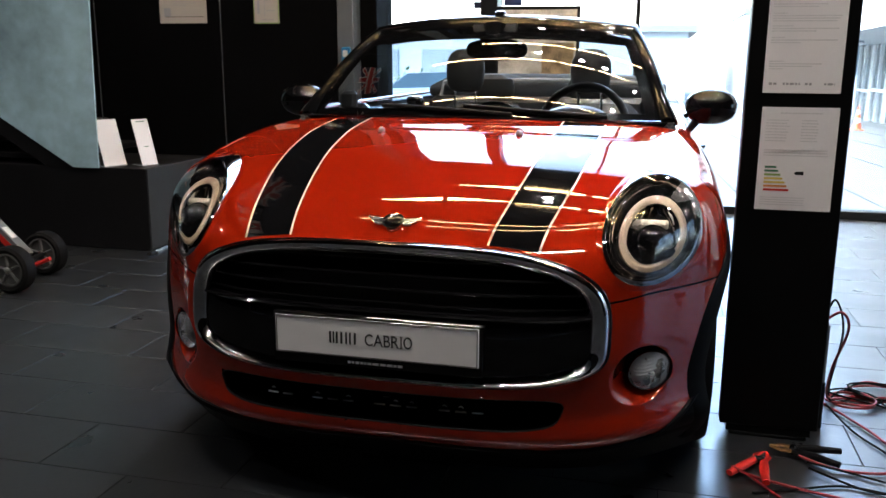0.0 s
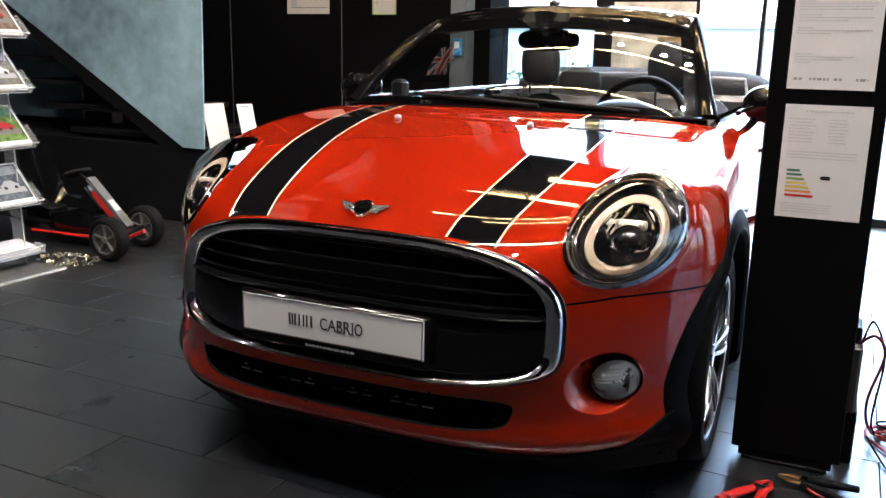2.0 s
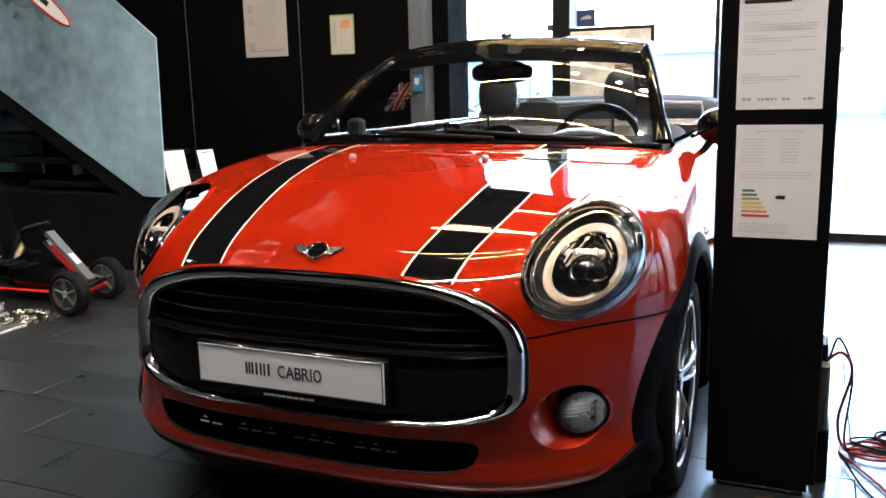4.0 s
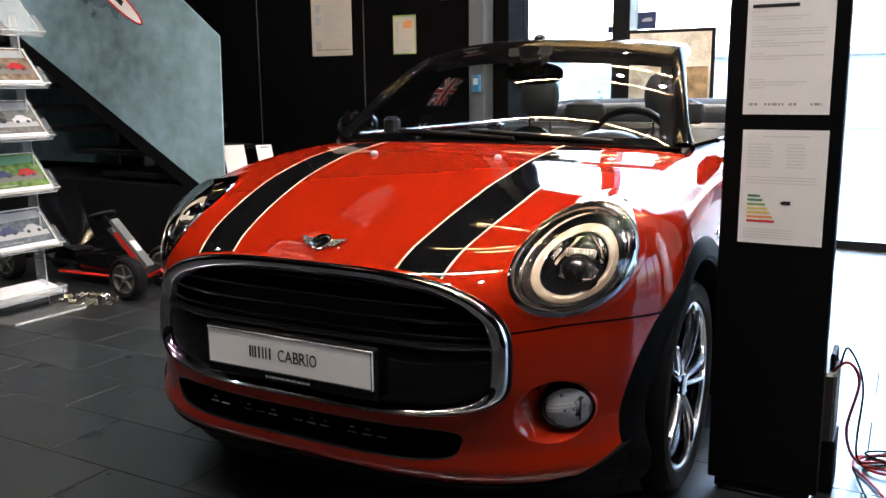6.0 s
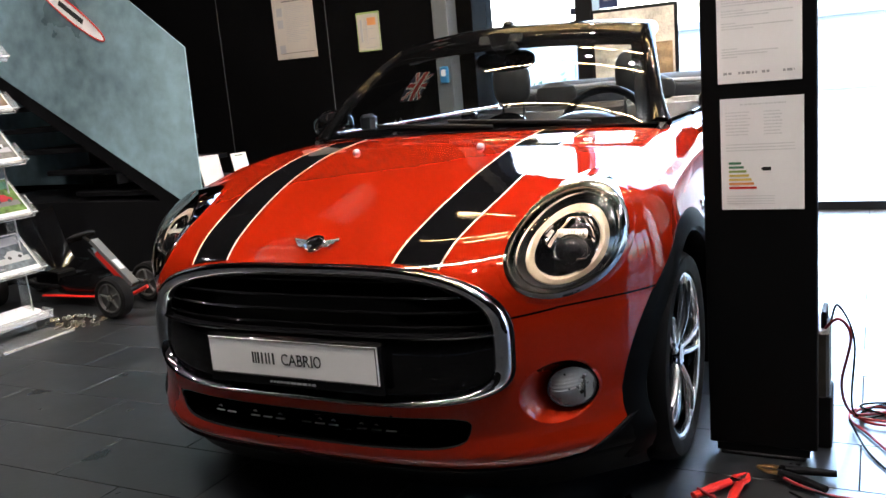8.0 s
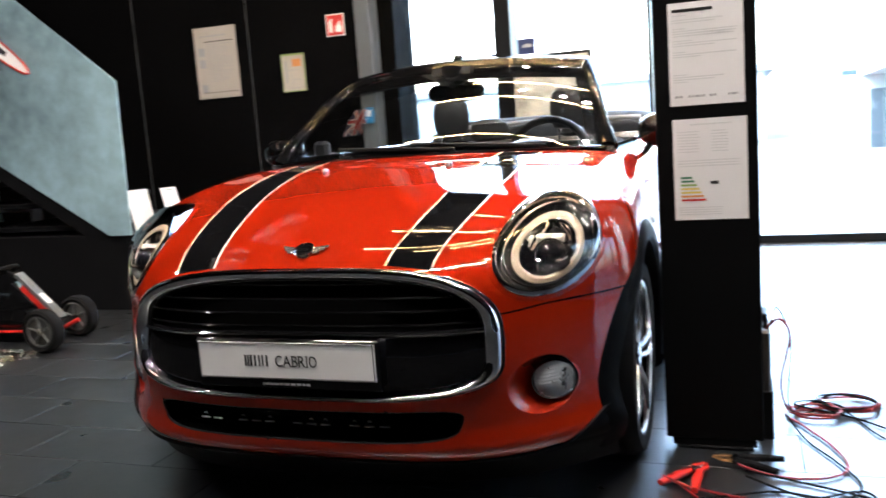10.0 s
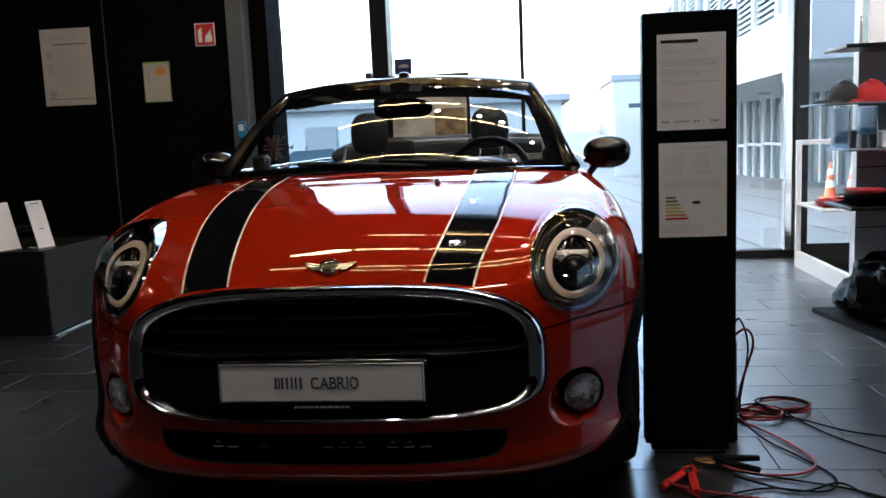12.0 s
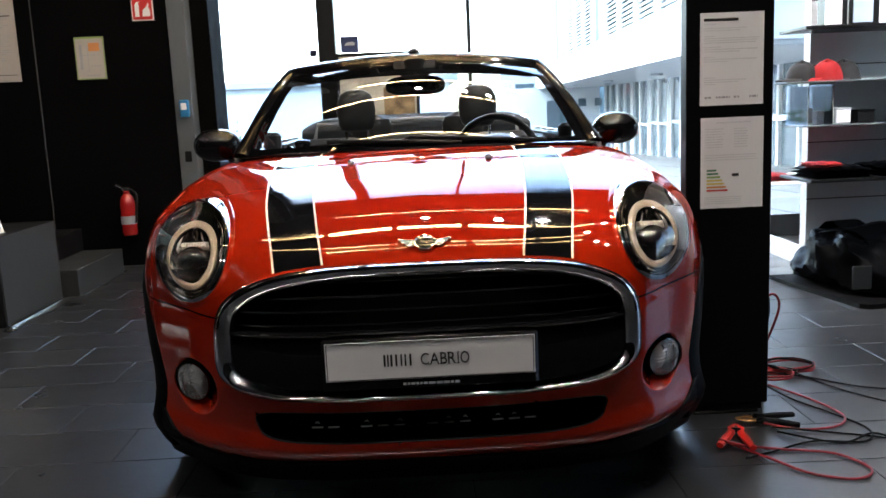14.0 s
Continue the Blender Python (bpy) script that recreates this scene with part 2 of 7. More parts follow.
# ---- mesh helpers ----
class Mesh:
    """Vertices and faces of one part, gathered from simple shapes."""

    def __init__(self):
        self.v, self.f, self.normals = [], [], None

    def add(self, verts, faces):
        k = len(self.v)
        self.v += [tuple(map(float, p)) for p in verts]
        self.f += [tuple(i + k for i in q) for q in faces]
        return self

    def box(self, x0, x1, y0, y1, z0, z1, b=0.0):
        b = min(b, (x1 - x0) / 2.01, (y1 - y0) / 2.01, (z1 - z0) / 2.01)
        if b <= 0:
            c = [(x, y, z) for z in (z0, z1) for x, y in ((x0, y0), (x1, y0), (x1, y1), (x0, y1))]
            return self.add(c, [(3, 2, 1, 0), (4, 5, 6, 7), (0, 1, 5, 4), (1, 2, 6, 5), (2, 3, 7, 6), (3, 0, 4, 7)])
        ring = [(x0 + b, y0), (x1 - b, y0), (x1, y0 + b), (x1, y1 - b), (x1 - b, y1), (x0 + b, y1), (x0, y1 - b), (x0, y0 + b)]
        cx, cy = (x0 + x1) / 2, (y0 + y1) / 2
        ins = [(x + (b if x < cx else -b) * 0.9, y + (b if y < cy else -b) * 0.9) for x, y in ring]
        rows = [[(x, y, z0) for x, y in ins], [(x, y, z0 + b) for x, y in ring], [(x, y, z1 - b) for x, y in ring], [(x, y, z1) for x, y in ins]]
        vs = [p for r in rows for p in r]
        fs = [(r * 8 + i, r * 8 + (i + 1) % 8, r * 8 + 8 + (i + 1) % 8, r * 8 + 8 + i) for r in range(3) for i in range(8)]
        return self.add(vs, fs + [tuple(range(7, -1, -1)), tuple(range(24, 32))])

    def loops(self, rings, closed=True, caps=True, loop=False):
        """A skin over rings of equal length."""
        n, k = len(rings[0]), len(rings)
        fs = []
        for r in range(k if loop else k - 1):
            for i in range(n if closed else n - 1):
                a, b, s = r * n + i, r * n + (i + 1) % n, (r + 1) % k * n
                fs.append((a, b, s + (i + 1) % n, s + i))
        if caps and not loop:
            fs += [tuple(range(n - 1, -1, -1)), tuple(range((k - 1) * n, k * n))]
        return self.add([p for r in rings for p in r], fs)

    def tube(self, pts, r, seg=10, loop=False, flat=1.0, up=(0, 0, 1)):
        """A round bar along points; r may vary point by point."""
        P = [Vector(p) for p in pts]
        n = len(P)
        rad = r if hasattr(r, "__len__") else [r] * n
        rings, prev = [], None
        for i, p in enumerate(P):
            a, b = P[(i - 1) % n] if loop or i else p, P[(i + 1) % n] if loop or i < n - 1 else p
            t = (b - a).normalized()
            side = t.cross(Vector(up)) if prev is None else prev - t * prev.dot(t)
            if side.length < 1e-4:
                side = t.cross(Vector((0.3, 1, 0.2)))
            side.normalize()
            prev = side
            o = side.cross(t)
            rings.append([p + rad[i] * (side * math.cos(w) + o * flat * math.sin(w)) for w in [2 * math.pi * j / seg for j in range(seg)]])
        return self.loops(rings, loop=loop)

    def lathe(self, prof, m, seg=32, closed=False):
        """A profile of (radius, height) turned round the z axis of m."""
        rings = [[m @ Vector((r * math.cos(w), r * math.sin(w), h)) for w in [2 * math.pi * j / seg for j in range(seg)]] for r, h in prof]
        return self.loops(rings, caps=not closed, loop=closed)

    def grid(self, g):
        """A sheet over an array of points, rows by columns."""
        n, k = len(g), len(g[0])
        return self.add([p for r in g for p in r], [(i * k + j, i * k + j + 1, i * k + k + j + 1, i * k + k + j) for i in range(n - 1) for j in range(k - 1)])

    def slab(self, outline, axis, a, b):
        """A flat outline in the plane across an axis, from a to b along it."""
        def at(u, w, d):
            return {"x": (d, u, w), "y": (u, d, w), "z": (u, w, d)}[axis]
        return self.loops([[at(u, w, a) for u, w in outline], [at(u, w, b) for u, w in outline]])

    def ball(self, c, rx, ry, rz, seg=20, rows=12, power=1.0):
        sg = lambda v, e: math.copysign(abs(v) ** e, v)
        rings = []
        for i in range(rows + 1):
            a = -math.pi / 2 + math.pi * i / rows
            a = max(-1.55, min(1.55, a))
            rings.append([(c[0] + rx * sg(math.cos(a), power) * sg(math.cos(w), power), c[1] + ry * sg(math.cos(a), power) * sg(math.sin(w), power), c[2] + rz * sg(math.sin(a), power))
                          for w in [2 * math.pi * j / seg for j in range(seg)]])
        return self.loops(rings)


def world_of(ob):
    m = ob.matrix_basis.copy()
    while ob.parent:
        ob = ob.parent
        m = ob.matrix_basis @ m
    return m


def part(name, mesh, material, parent=None, label="", smooth=True, sharp=35, local=False):
    """Links a mesh as one object, under a thing or a part; its places are the world's unless local."""
    me = bpy.data.meshes.new(name)
    me.from_pydata(mesh.v, [], mesh.f)
    if parent and not local:
        me.transform(world_of(parent).inverted())
    if mesh.normals is None:
        bm = bmesh.new()
        bm.from_mesh(me)
        bmesh.ops.recalc_face_normals(bm, faces=bm.faces)
        bm.to_mesh(me)
        bm.free()
    me.materials.append(material)
    if smooth:
        me.shade_smooth()
        if mesh.normals is None:
            me.set_sharp_from_angle(angle=radians(sharp))
        else:
            me.normals_split_custom_set_from_vertices(mesh.normals)
    ob = new(name, me)
    ob.parent = parent
    return tagged(ob, label)


def thing(name, at, label, category, group="", turn=0.0):
    ob = new(name)
    ob.matrix_basis = pose(*at, 0, 0, turn)
    ob.empty_display_size = 0.1
    return tagged(ob, label, category, group)


def structure(name, mesh, material, label, category="", smooth=False):
    return tagged(part(name, mesh, material, None, label, smooth), category=category or name.split("_")[0], kind="structure")


def bars(mesh, x0, x1, z, hgt, y, rng, fill=0.9):
    """A line of unreadable writing: short plain bars facing -y."""
    x = x0
    while x < x0 + (x1 - x0) * fill:
        w = rng.uniform(0.25, 0.9) * hgt * 3.2
        e = min(x + w, x1)
        mesh.add([(x, y, z), (e, y, z), (e, y, z + hgt), (x, y, z + hgt)], [(0, 1, 2, 3)])
        x = e + hgt * 0.5


# ---- the room ----
WIN_Y, HEAD, CEIL_Z = 5.2, 5.0, 5.3
X0, X1, Y0 = -7.5, 6.0, -6.0
def yard_z(y):
    return -0.02 - 0.0305 * min(30.6, max(0.0, y - 5.36))


structure("ground", Mesh().grid([[(x, y, yard_z(y)) for x in np.linspace(-150, 150, 31)] for y in (-80, -40, 0, 5.36, 12, 20, 28, 35.96, 60, 120, 400)]), PAVE, "grey paved yard outside the showroom", "ground")
structure("ceiling", Mesh().box(X0 - 0.2, X1 + 0.2, Y0 - 0.2, WIN_Y + 0.16, CEIL_Z, CEIL_Z + 0.2), CEIL, "dark painted showroom ceiling", "ceiling")
structure("wall_west", Mesh().box(X0 - 0.2, X0, Y0, 4.8, 0, CEIL_Z), WALLB, "matt black painted showroom wall", "wall")
structure("wall_east", Mesh().box(X1, X1 + 0.2, 2.9, WIN_Y, 0, CEIL_Z).box(X1, X1 + 0.2, Y0, 0.6, 0, CEIL_Z).box(X1, X1 + 0.2, 0.6, 2.9, 2.4, CEIL_Z), WALLB, "black painted showroom wall around a window", "wall")
win_e = structure("window_2", Mesh().box(X1, X1 + 0.1, 0.6, 2.9, 0, 0.06), FRAMEB, "tall side shop window with black frames", "window")
# the pane's tint only weakens the daylight this unseen window lets in
_p = part("pane", Mesh().box(X1 + 0.03, X1 + 0.042, 0.6, 2.9, 0.06, 2.4), pane_mat("dimmed_glass", (0.45, 0.48, 0.51), 1.0), win_e, "pane darkened to dim the side daylight", smooth=False)
for _y in (1.4, 2.2):
    part("mullion", Mesh().box(X1 - 0.06, X1 + 0.08, _y - 0.04, _y + 0.04, 0.06, 2.4, 0.004), FRAMEB, win_e)
structure("wall_south", Mesh().box(X0 - 0.2, X1 + 0.2, Y0 - 0.2, Y0, 0, CEIL_Z), WALLB, "matt black painted showroom wall", "wall")
wall_north = structure("wall_north", Mesh().box(X0 - 0.2, -1.81, 4.8, 5.36, 0, CEIL_Z), WALLB, "matt black painted wall with posters", "wall")
for _x in (-2.81, -3.96):
    part("panel_joint", Mesh().box(_x, _x + 0.006, 4.797, 4.81, 0.02, CEIL_Z), WALLG, wall_north, smooth=False)
structure("trim_jamb", Mesh().box(-1.81, -1.68, 4.79, 5.36, 0, CEIL_Z, 0.004), JAMB, "grey metal jamb panel beside the window", "trim")
structure("trim_corner_post", Mesh().box(-1.678, -1.54, 4.95, 5.36, 0, CEIL_Z, 0.004), DEEP, "black window corner post", "trim")
structure("wall_lintel", Mesh().box(-1.54, X1, WIN_Y, WIN_Y + 0.16, HEAD, CEIL_Z), FRAMEB, "black band above the shop window", "wall")

win = structure("window_1", Mesh().box(-1.54, X1, WIN_Y - 0.02, WIN_Y + 0.1, 0, 0.06, 0.004), FRAMEB, "tall shop window with black metal frames", "window")
for _a, _b, _y in ((-0.735, -0.60, 5.06), (0.44, 0.47, 5.16), (2.53, 2.63, 5.1), (4.3, 4.4, 5.1)):
    part("mullion", Mesh().box(_a, _b, _y, WIN_Y + 0.1, 0.06, HEAD, 0.004), FRAMEB, win)
part("reveal_strip", Mesh().box(2.47, 2.528, 5.14, 5.2, 0.06, HEAD, 0.003), ALLOY, win, "brushed silver strip")
for _a, _b in ((-1.54, -0.735), (-0.60, 0.44), (0.47, 2.47), (2.63, 4.3), (4.4, X1)):
    _p = part("pane", Mesh().box(_a, _b, WIN_Y + 0.03, WIN_Y + 0.042, 0.06, HEAD), pane_mat("shop_glass", (0.86, 0.95, 1.0), 1.0), win, "clear glass pane", smooth=False)
    _p.visible_shadow = False

# linear lamps and round spots under the ceiling, some of them added as fill light
def ceiling_lamp(x, y, length, light=None):
    lamp = thing("linear_ceiling_lamp", (x, y, 4.62), "slim warm white linear lamp hung from the ceiling, front row added as fill", "ceiling lamp", "linear lamps")
    part("housing", Mesh().box(-length / 2, length / 2, -0.03, 0.03, 0.012, 0.07, 0.006), BLACK, lamp, local=True)
    part("diffuser", Mesh().box(-length / 2 + 0.01, length / 2 - 0.01, -0.010, 0.010, 0.0, 0.0118), light or LAMPW, lamp, "glowing warm diffuser", local=True, smooth=False)
    for s in (-0.4, 0.4):
        part("hanging_wire", Mesh().tube([(s * length, 0, 0.068), (s * length, 0, CEIL_Z - 4.62)], 0.002, 5), DCHROME, lamp, local=True)
    return lamp


_first = None
for _y in (4.12, 3.38, 2.05, 1.6):
    for _x in (-0.62, 0.08, 0.80, 1.50):
        if _first is None:
            _first = ceiling_lamp(_x, _y, 0.66)
        else:
            copy_thing(_first, pose(_x, _y, 4.62))
# unseen front row, added to light the bonnet from above
for _x in (-1.32, -0.62, 0.08, 0.80, 1.50):
    ceiling_lamp(_x, -0.25, 0.66, LAMPFILL)
for _x, _y in ((-1.32, 3.38), (-1.32, 2.05)):
    copy_thing(_first, pose(_x, _y, 4.62))


def spot_lamp(x, y, z=4.6):
    lamp = thing("ceiling_spot", (x, y, z), "small black ceiling spot with a bright white face, in a set mostly added as fill", "ceiling spot", "ceiling spots")
    part("can", Mesh().lathe([(0.046, 0.02), (0.05, -0.004), (0.056, -0.004), (0.056, 0.14), (0.03, 0.15), (0.001, 0.15)], Matrix.Identity(4), 28), FRAMEB, lamp, local=True)
    part("diffuser", Mesh().lathe([(0.001, 0.0), (0.045, 0.0), (0.047, 0.016)], Matrix.Identity(4), 28), LAMPC, lamp, "glowing white face", local=True)
    part("hanging_rod", Mesh().tube([(0, 0, 0.145), (0, 0, CEIL_Z - z)], 0.008, 8), FRAMEB, lamp, local=True)
    return lamp


_spot = spot_lamp(0.05, 3.68)
# third pair on: unseen spots added to light plate, stair, shelves and floor
SPOTS_AND_FILL = [(0.80, 3.60), (1.25, 3.55),
          (-0.45, -1.1), (0.45, -1.1),
         (-3.3, 0.9), (-5.0, 0.6), (-4.2, -1.2),
         (2.7, 0.9), (3.7, 0.9), (1.8, 2.3), (2.2, 1.3), (2.0, 3.1)]
for _x, _y in SPOTS_AND_FILL:
    copy_thing(_spot, pose(_x, _y, 4.6))


# unseen low spots, added because the shelf wall needs more light
def wall_fill_lamp(x, y, z):
    lamp = thing("wall_spot", (x, y, z), "unseen black spot added on a rod to brighten the shelf wall", "ceiling spot", "spots for the shelf wall")
    m = pose(0, 0, 0, 66, 0, -25)
    part("can", Mesh().lathe([(0.046, 0.02), (0.05, -0.045), (0.056, -0.045), (0.056, 0.14), (0.03, 0.15), (0.001, 0.15)], m, 28), FRAMEB, lamp, local=True)
    part("diffuser", Mesh().lathe([(0.001, 0.0), (0.045, 0.0), (0.047, 0.016)], m, 28), LAMPSHELF, lamp, "glowing white face", local=True)
    part("hanging_rod", Mesh().tube([(0, 0, 0.05), (0, 0, CEIL_Z - z)], 0.008, 8), FRAMEB, lamp, local=True)
    return lamp


_wall_fill = wall_fill_lamp(2.35, 1.2, 2.7)
for _x in (2.65, 2.95, 3.3, 3.7, 4.1):
    copy_thing(_wall_fill, pose(_x, 1.2, 2.7))


# row of flags hung high along the gallery edge above the stair
def hanging_flag(y, label, cloth, marks):
    """A cloth of 1.2 by 0.8 m that faces the hall; marks are flat shapes (outline, material) laid on it, one over another."""
    f = thing("hanging_flag", (-3.1, y, 4.06), label, "flag", "flags over the stair")
    def wave(u, w, o):
        return (0.008 * math.sin(5 * u + 1.3 * y) * (1.0 - w) + o, u, w)
    part("cloth", Mesh().grid([[wave(-0.6 + 1.2 * i / 16, 0.80 * j / 8, 0.0) for i in range(17)] for j in range(9)]), cloth, f, local=True)
    for k, (outline, m) in enumerate(marks):
        part("flag_band", Mesh().loops([[wave(1.2 * (u - 0.5), 0.80 * w, 0.012 + 0.0022 * k + t) for u, w in outline] for t in (0.0, 0.001)]), m, f, local=True, smooth=False)
    part("rod", Mesh().tube([(0, -0.62, 0.806), (0, 0.62, 0.806)], 0.008, 8), FRAMEB, f, local=True)
    for u in (-0.55, 0.55):
        part("cord", Mesh().tube([(0, u, 0.81), (0, u, CEIL_Z - 4.06)], 0.002, 5), FRAMEB, f, local=True)
    return f


def strip(a, b, h):
    """A straight band across a flag between two places."""
    n = Vector((a[1] - b[1], b[0] - a[0])).normalized() * h
    return [(a[0] + n.x, a[1] + n.y), (b[0] + n.x, b[1] + n.y), (b[0] - n.x, b[1] - n.y), (a[0] - n.x, a[1] - n.y)]


_cross = [((0.04, 0.04), (0.96, 0.96)), ((0.04, 0.96), (0.96, 0.04)), ((0.5, 0.0), (0.5, 1.0)), ((0.0, 0.5), (1.0, 0.5))]
hanging_flag(3.75, "union flag hung from the ceiling over the stair", NAVY,
             [(strip(*_cross[0], 0.075), CONEW), (strip(*_cross[1], 0.075), CONEW), (strip(*_cross[0], 0.028), SIGNR), (strip(*_cross[1], 0.028), SIGNR),
              (strip(*_cross[2], 0.11), CONEW), (strip(*_cross[3], 0.16), CONEW), (strip(*_cross[2], 0.065), SIGNR), (strip(*_cross[3], 0.095), SIGNR)])
_disc = [(0.5 + 0.13 * math.cos(a), 0.62 + 0.20 * math.sin(a)) for a in [2 * math.pi * i / 20 for i in range(20)]]
hanging_flag(2.25, "black flag with a plain white emblem hung over the stair", BLACK, [(strip((0.25, 0.12), (0.75, 0.42), 0.05), CONEW), (strip((0.25, 0.42), (0.75, 0.12), 0.05), CONEW), (_disc, CONEW)])
hanging_flag(0.95, "white flag with a red field and diamond over the stair", CONEW, [([(0.3, 0.08), (0.72, 0.08), (0.72, 0.92), (0.3, 0.92)], SIGNR), ([(0.51, 0.22), (0.66, 0.5), (0.51, 0.78), (0.36, 0.5)], CONEW), ([(0.51, 0.34), (0.59, 0.5), (0.51, 0.66), (0.43, 0.5)], INK)])
hanging_flag(-0.35, "white flag with a red wedge hung over the stair", CONEW, [([(0.42, 0.1), (0.9, 0.5), (0.42, 0.9)], SIGNR)])


# ---- the car body ----
def smax(a, b, k):
    h = np.clip(0.5 + 0.5 * (a - b) / k, 0, 1)
    return b + (a - b) * h + k * h * (1 - h)


Z_NOSE = ([0.10, 0.15, 0.19, 0.235, 0.29, 0.36, 0.46, 0.56, 0.64, 0.72, 0.80, 1.0], [0.44, 0.37, 0.305, 0.244, 0.262, 0.25, 0.248, 0.256, 0.272, 0.31, 0.36, 0.5])
Y_HOOD = ([0.0, 0.25, 0.33, 0.42, 0.55, 0.75, 1.0, 1.25, 1.5, 2.5, 3.6, 4.2], [0.60, 0.673, 0.716, 0.759, 0.812, 0.878, 0.932, 0.958, 0.968, 0.968, 0.95, 0.90])


def smooth_interp(x, tab, w):
    """Piecewise line through a table, softened over a width w."""
    return sum(np.interp(x + d * w, *tab) * k for d, k in ((-1, 1), (-0.6, 2), (-0.3, 3), (0, 4), (0.3, 3), (0.6, 2), (1, 1))) / 16


def body_f(x, y, z):
    """The body as one smooth solid: below 0 inside."""
    ax = np.sqrt(x * x + 1e-6)
    plan = np.where(ax < 0.66, 0.2 * (ax / 0.655) ** 3.8, 0.2057 + 1.17 * (ax - 0.66)) * (1 - 0.7 * np.clip(z - 0.58, 0, 0.3)) * (1 - 0.9 * np.clip(0.36 - z, 0, 0.3))
    front = (smooth_interp(z, Z_NOSE, 0.04) + plan - y) * 0.95
    hood = (z - smooth_interp(y, Y_HOOD, 0.1) + 0.075 * ax ** 2 - 0.004) * 0.93
    wide = 0.838 + 0.018 * np.exp(-((y - 0.99) / 0.42) ** 2) + 0.03 * np.exp(-((y - 3.49) / 0.5) ** 2) - 0.12 * np.clip(y - 3.4, 0, 2) ** 2
    side = ax - wide + 0.33 * np.clip(z - 0.58, 0, 1) ** 1.6 + 0.15 * np.clip(0.24 - z, 0, 1) ** 1.5
    rear = y - 4.02 + 0.35 * ax ** 2.4 + 0.5 * np.clip(z - 0.6, 0, 1) ** 1.5
    f = smax(front, hood, 0.09)
    f = smax(f, side, 0.10)
    return smax(f, rear, 0.2)


def body_n(p):
    e = 2e-3
    g = np.stack([body_f(*(p + e * d).T) - body_f(*(p - e * d).T) for d in np.eye(3)], -1)
    return g / np.linalg.norm(g, axis=-1, keepdims=True)


def cast(q, d, far=1.6):
    """Where rays from inside the body leave it."""
    lo, hi = np.zeros(len(q)), np.full(len(q), far)
    for _ in range(34):
        mid = (lo + hi) / 2
        inside = body_f(*(q + mid[:, None] * d).T) < 0
        lo, hi = np.where(inside, mid, lo), np.where(inside, hi, mid)
    return q + lo[:, None] * d


def nose(x, z):
    """The body's front surface at places of the front view."""
    x, z = np.broadcast_arrays(np.asarray(x, float), np.asarray(z, float))
    q = np.stack([x.ravel(), np.full(x.size, 1.3), z.ravel()], -1)
    return cast(q, np.tile([0.0, -1.0, 0.0], (x.size, 1)))


def top(x, y):
    """The body's upper surface at places of the plan."""
    x, y = np.broadcast_arrays(np.asarray(x, float), np.asarray(y, float))
    q = np.stack([x.ravel(), y.ravel(), np.full(x.size, 0.4)], -1)
    return cast(q, np.tile([0.0, 0.0, 1.0], (x.size, 1)))


def flank(y, z, s):
    """The body's side surface at places of the side view; s is -1 or 1."""
    y, z = np.broadcast_arrays(np.asarray(y, float), np.asarray(z, float))
    q = np.stack([np.full(y.size, 0.2 * s), y.ravel(), z.ravel()], -1)
    return cast(q, np.tile([float(s), 0.0, 0.0], (y.size, 1)))


WHEEL_Y, WHEEL_Z, REAR_Y = 0.99, 0.305, 3.485
GR_W, GR_Z, GR_UP, GR_LO = 0.552, 0.500, 0.206, 0.118
GR_NU, GR_NL = 3.4, 4.2


def grille_g(x, z):
    h = np.where(z > GR_Z, GR_UP, GR_LO)
    n = np.where(z > GR_Z, GR_NU, GR_NL)
    return ((np.abs(x) / GR_W) ** n + (np.abs(z - GR_Z) / h) ** n) ** (1 / n) - 1


def grille_line(k, scale=1.0, side=0.0, up=0.0, down=0.0):
    """The grille's outline, scaled or drawn in by a width at the sides, above and below."""
    out = []
    for i in range(k):
        a = 2 * math.pi * i / k
        c, s = math.cos(a), math.sin(a)
        n = GR_NU if s > 0 else GR_NL
        h = GR_UP - up if s > 0 else GR_LO - down
        r = (abs(c) ** n + abs(s) ** n) ** (-1 / n)
        out.append(((GR_W - side) * c * r * scale, GR_Z + h * s * r * scale))
    return np.array(out)


IN_W, IN_Z, IN_H = 0.466, 0.306, 0.043


def intake_g(x, z):
    u, w = np.abs(x) / (IN_W - 0.35 * (IN_Z + IN_H - z)), np.abs(z - IN_Z - 0.03 * np.abs(x) ** 2) / IN_H
    return (u ** 9 + w ** 4) ** (1 / 5) - 1


HL_X, HL_Z, HL_R = 0.646, 0.738, 0.120
FOG_X, FOG_Z, FOG_R = 0.655, 0.385, 0.078


def disc_g(cx, cz, r):
    return lambda x, z: np.hypot((np.abs(x) - cx), z - cz) / r - 1


def seam_z(x, y):
    """The joint between bonnet and bumper."""
    return 0.579 + 0.014 * np.clip((np.abs(x) - 0.48) / 0.3, 0, 1)


NZ_LO, NZ_HI = 46, 40


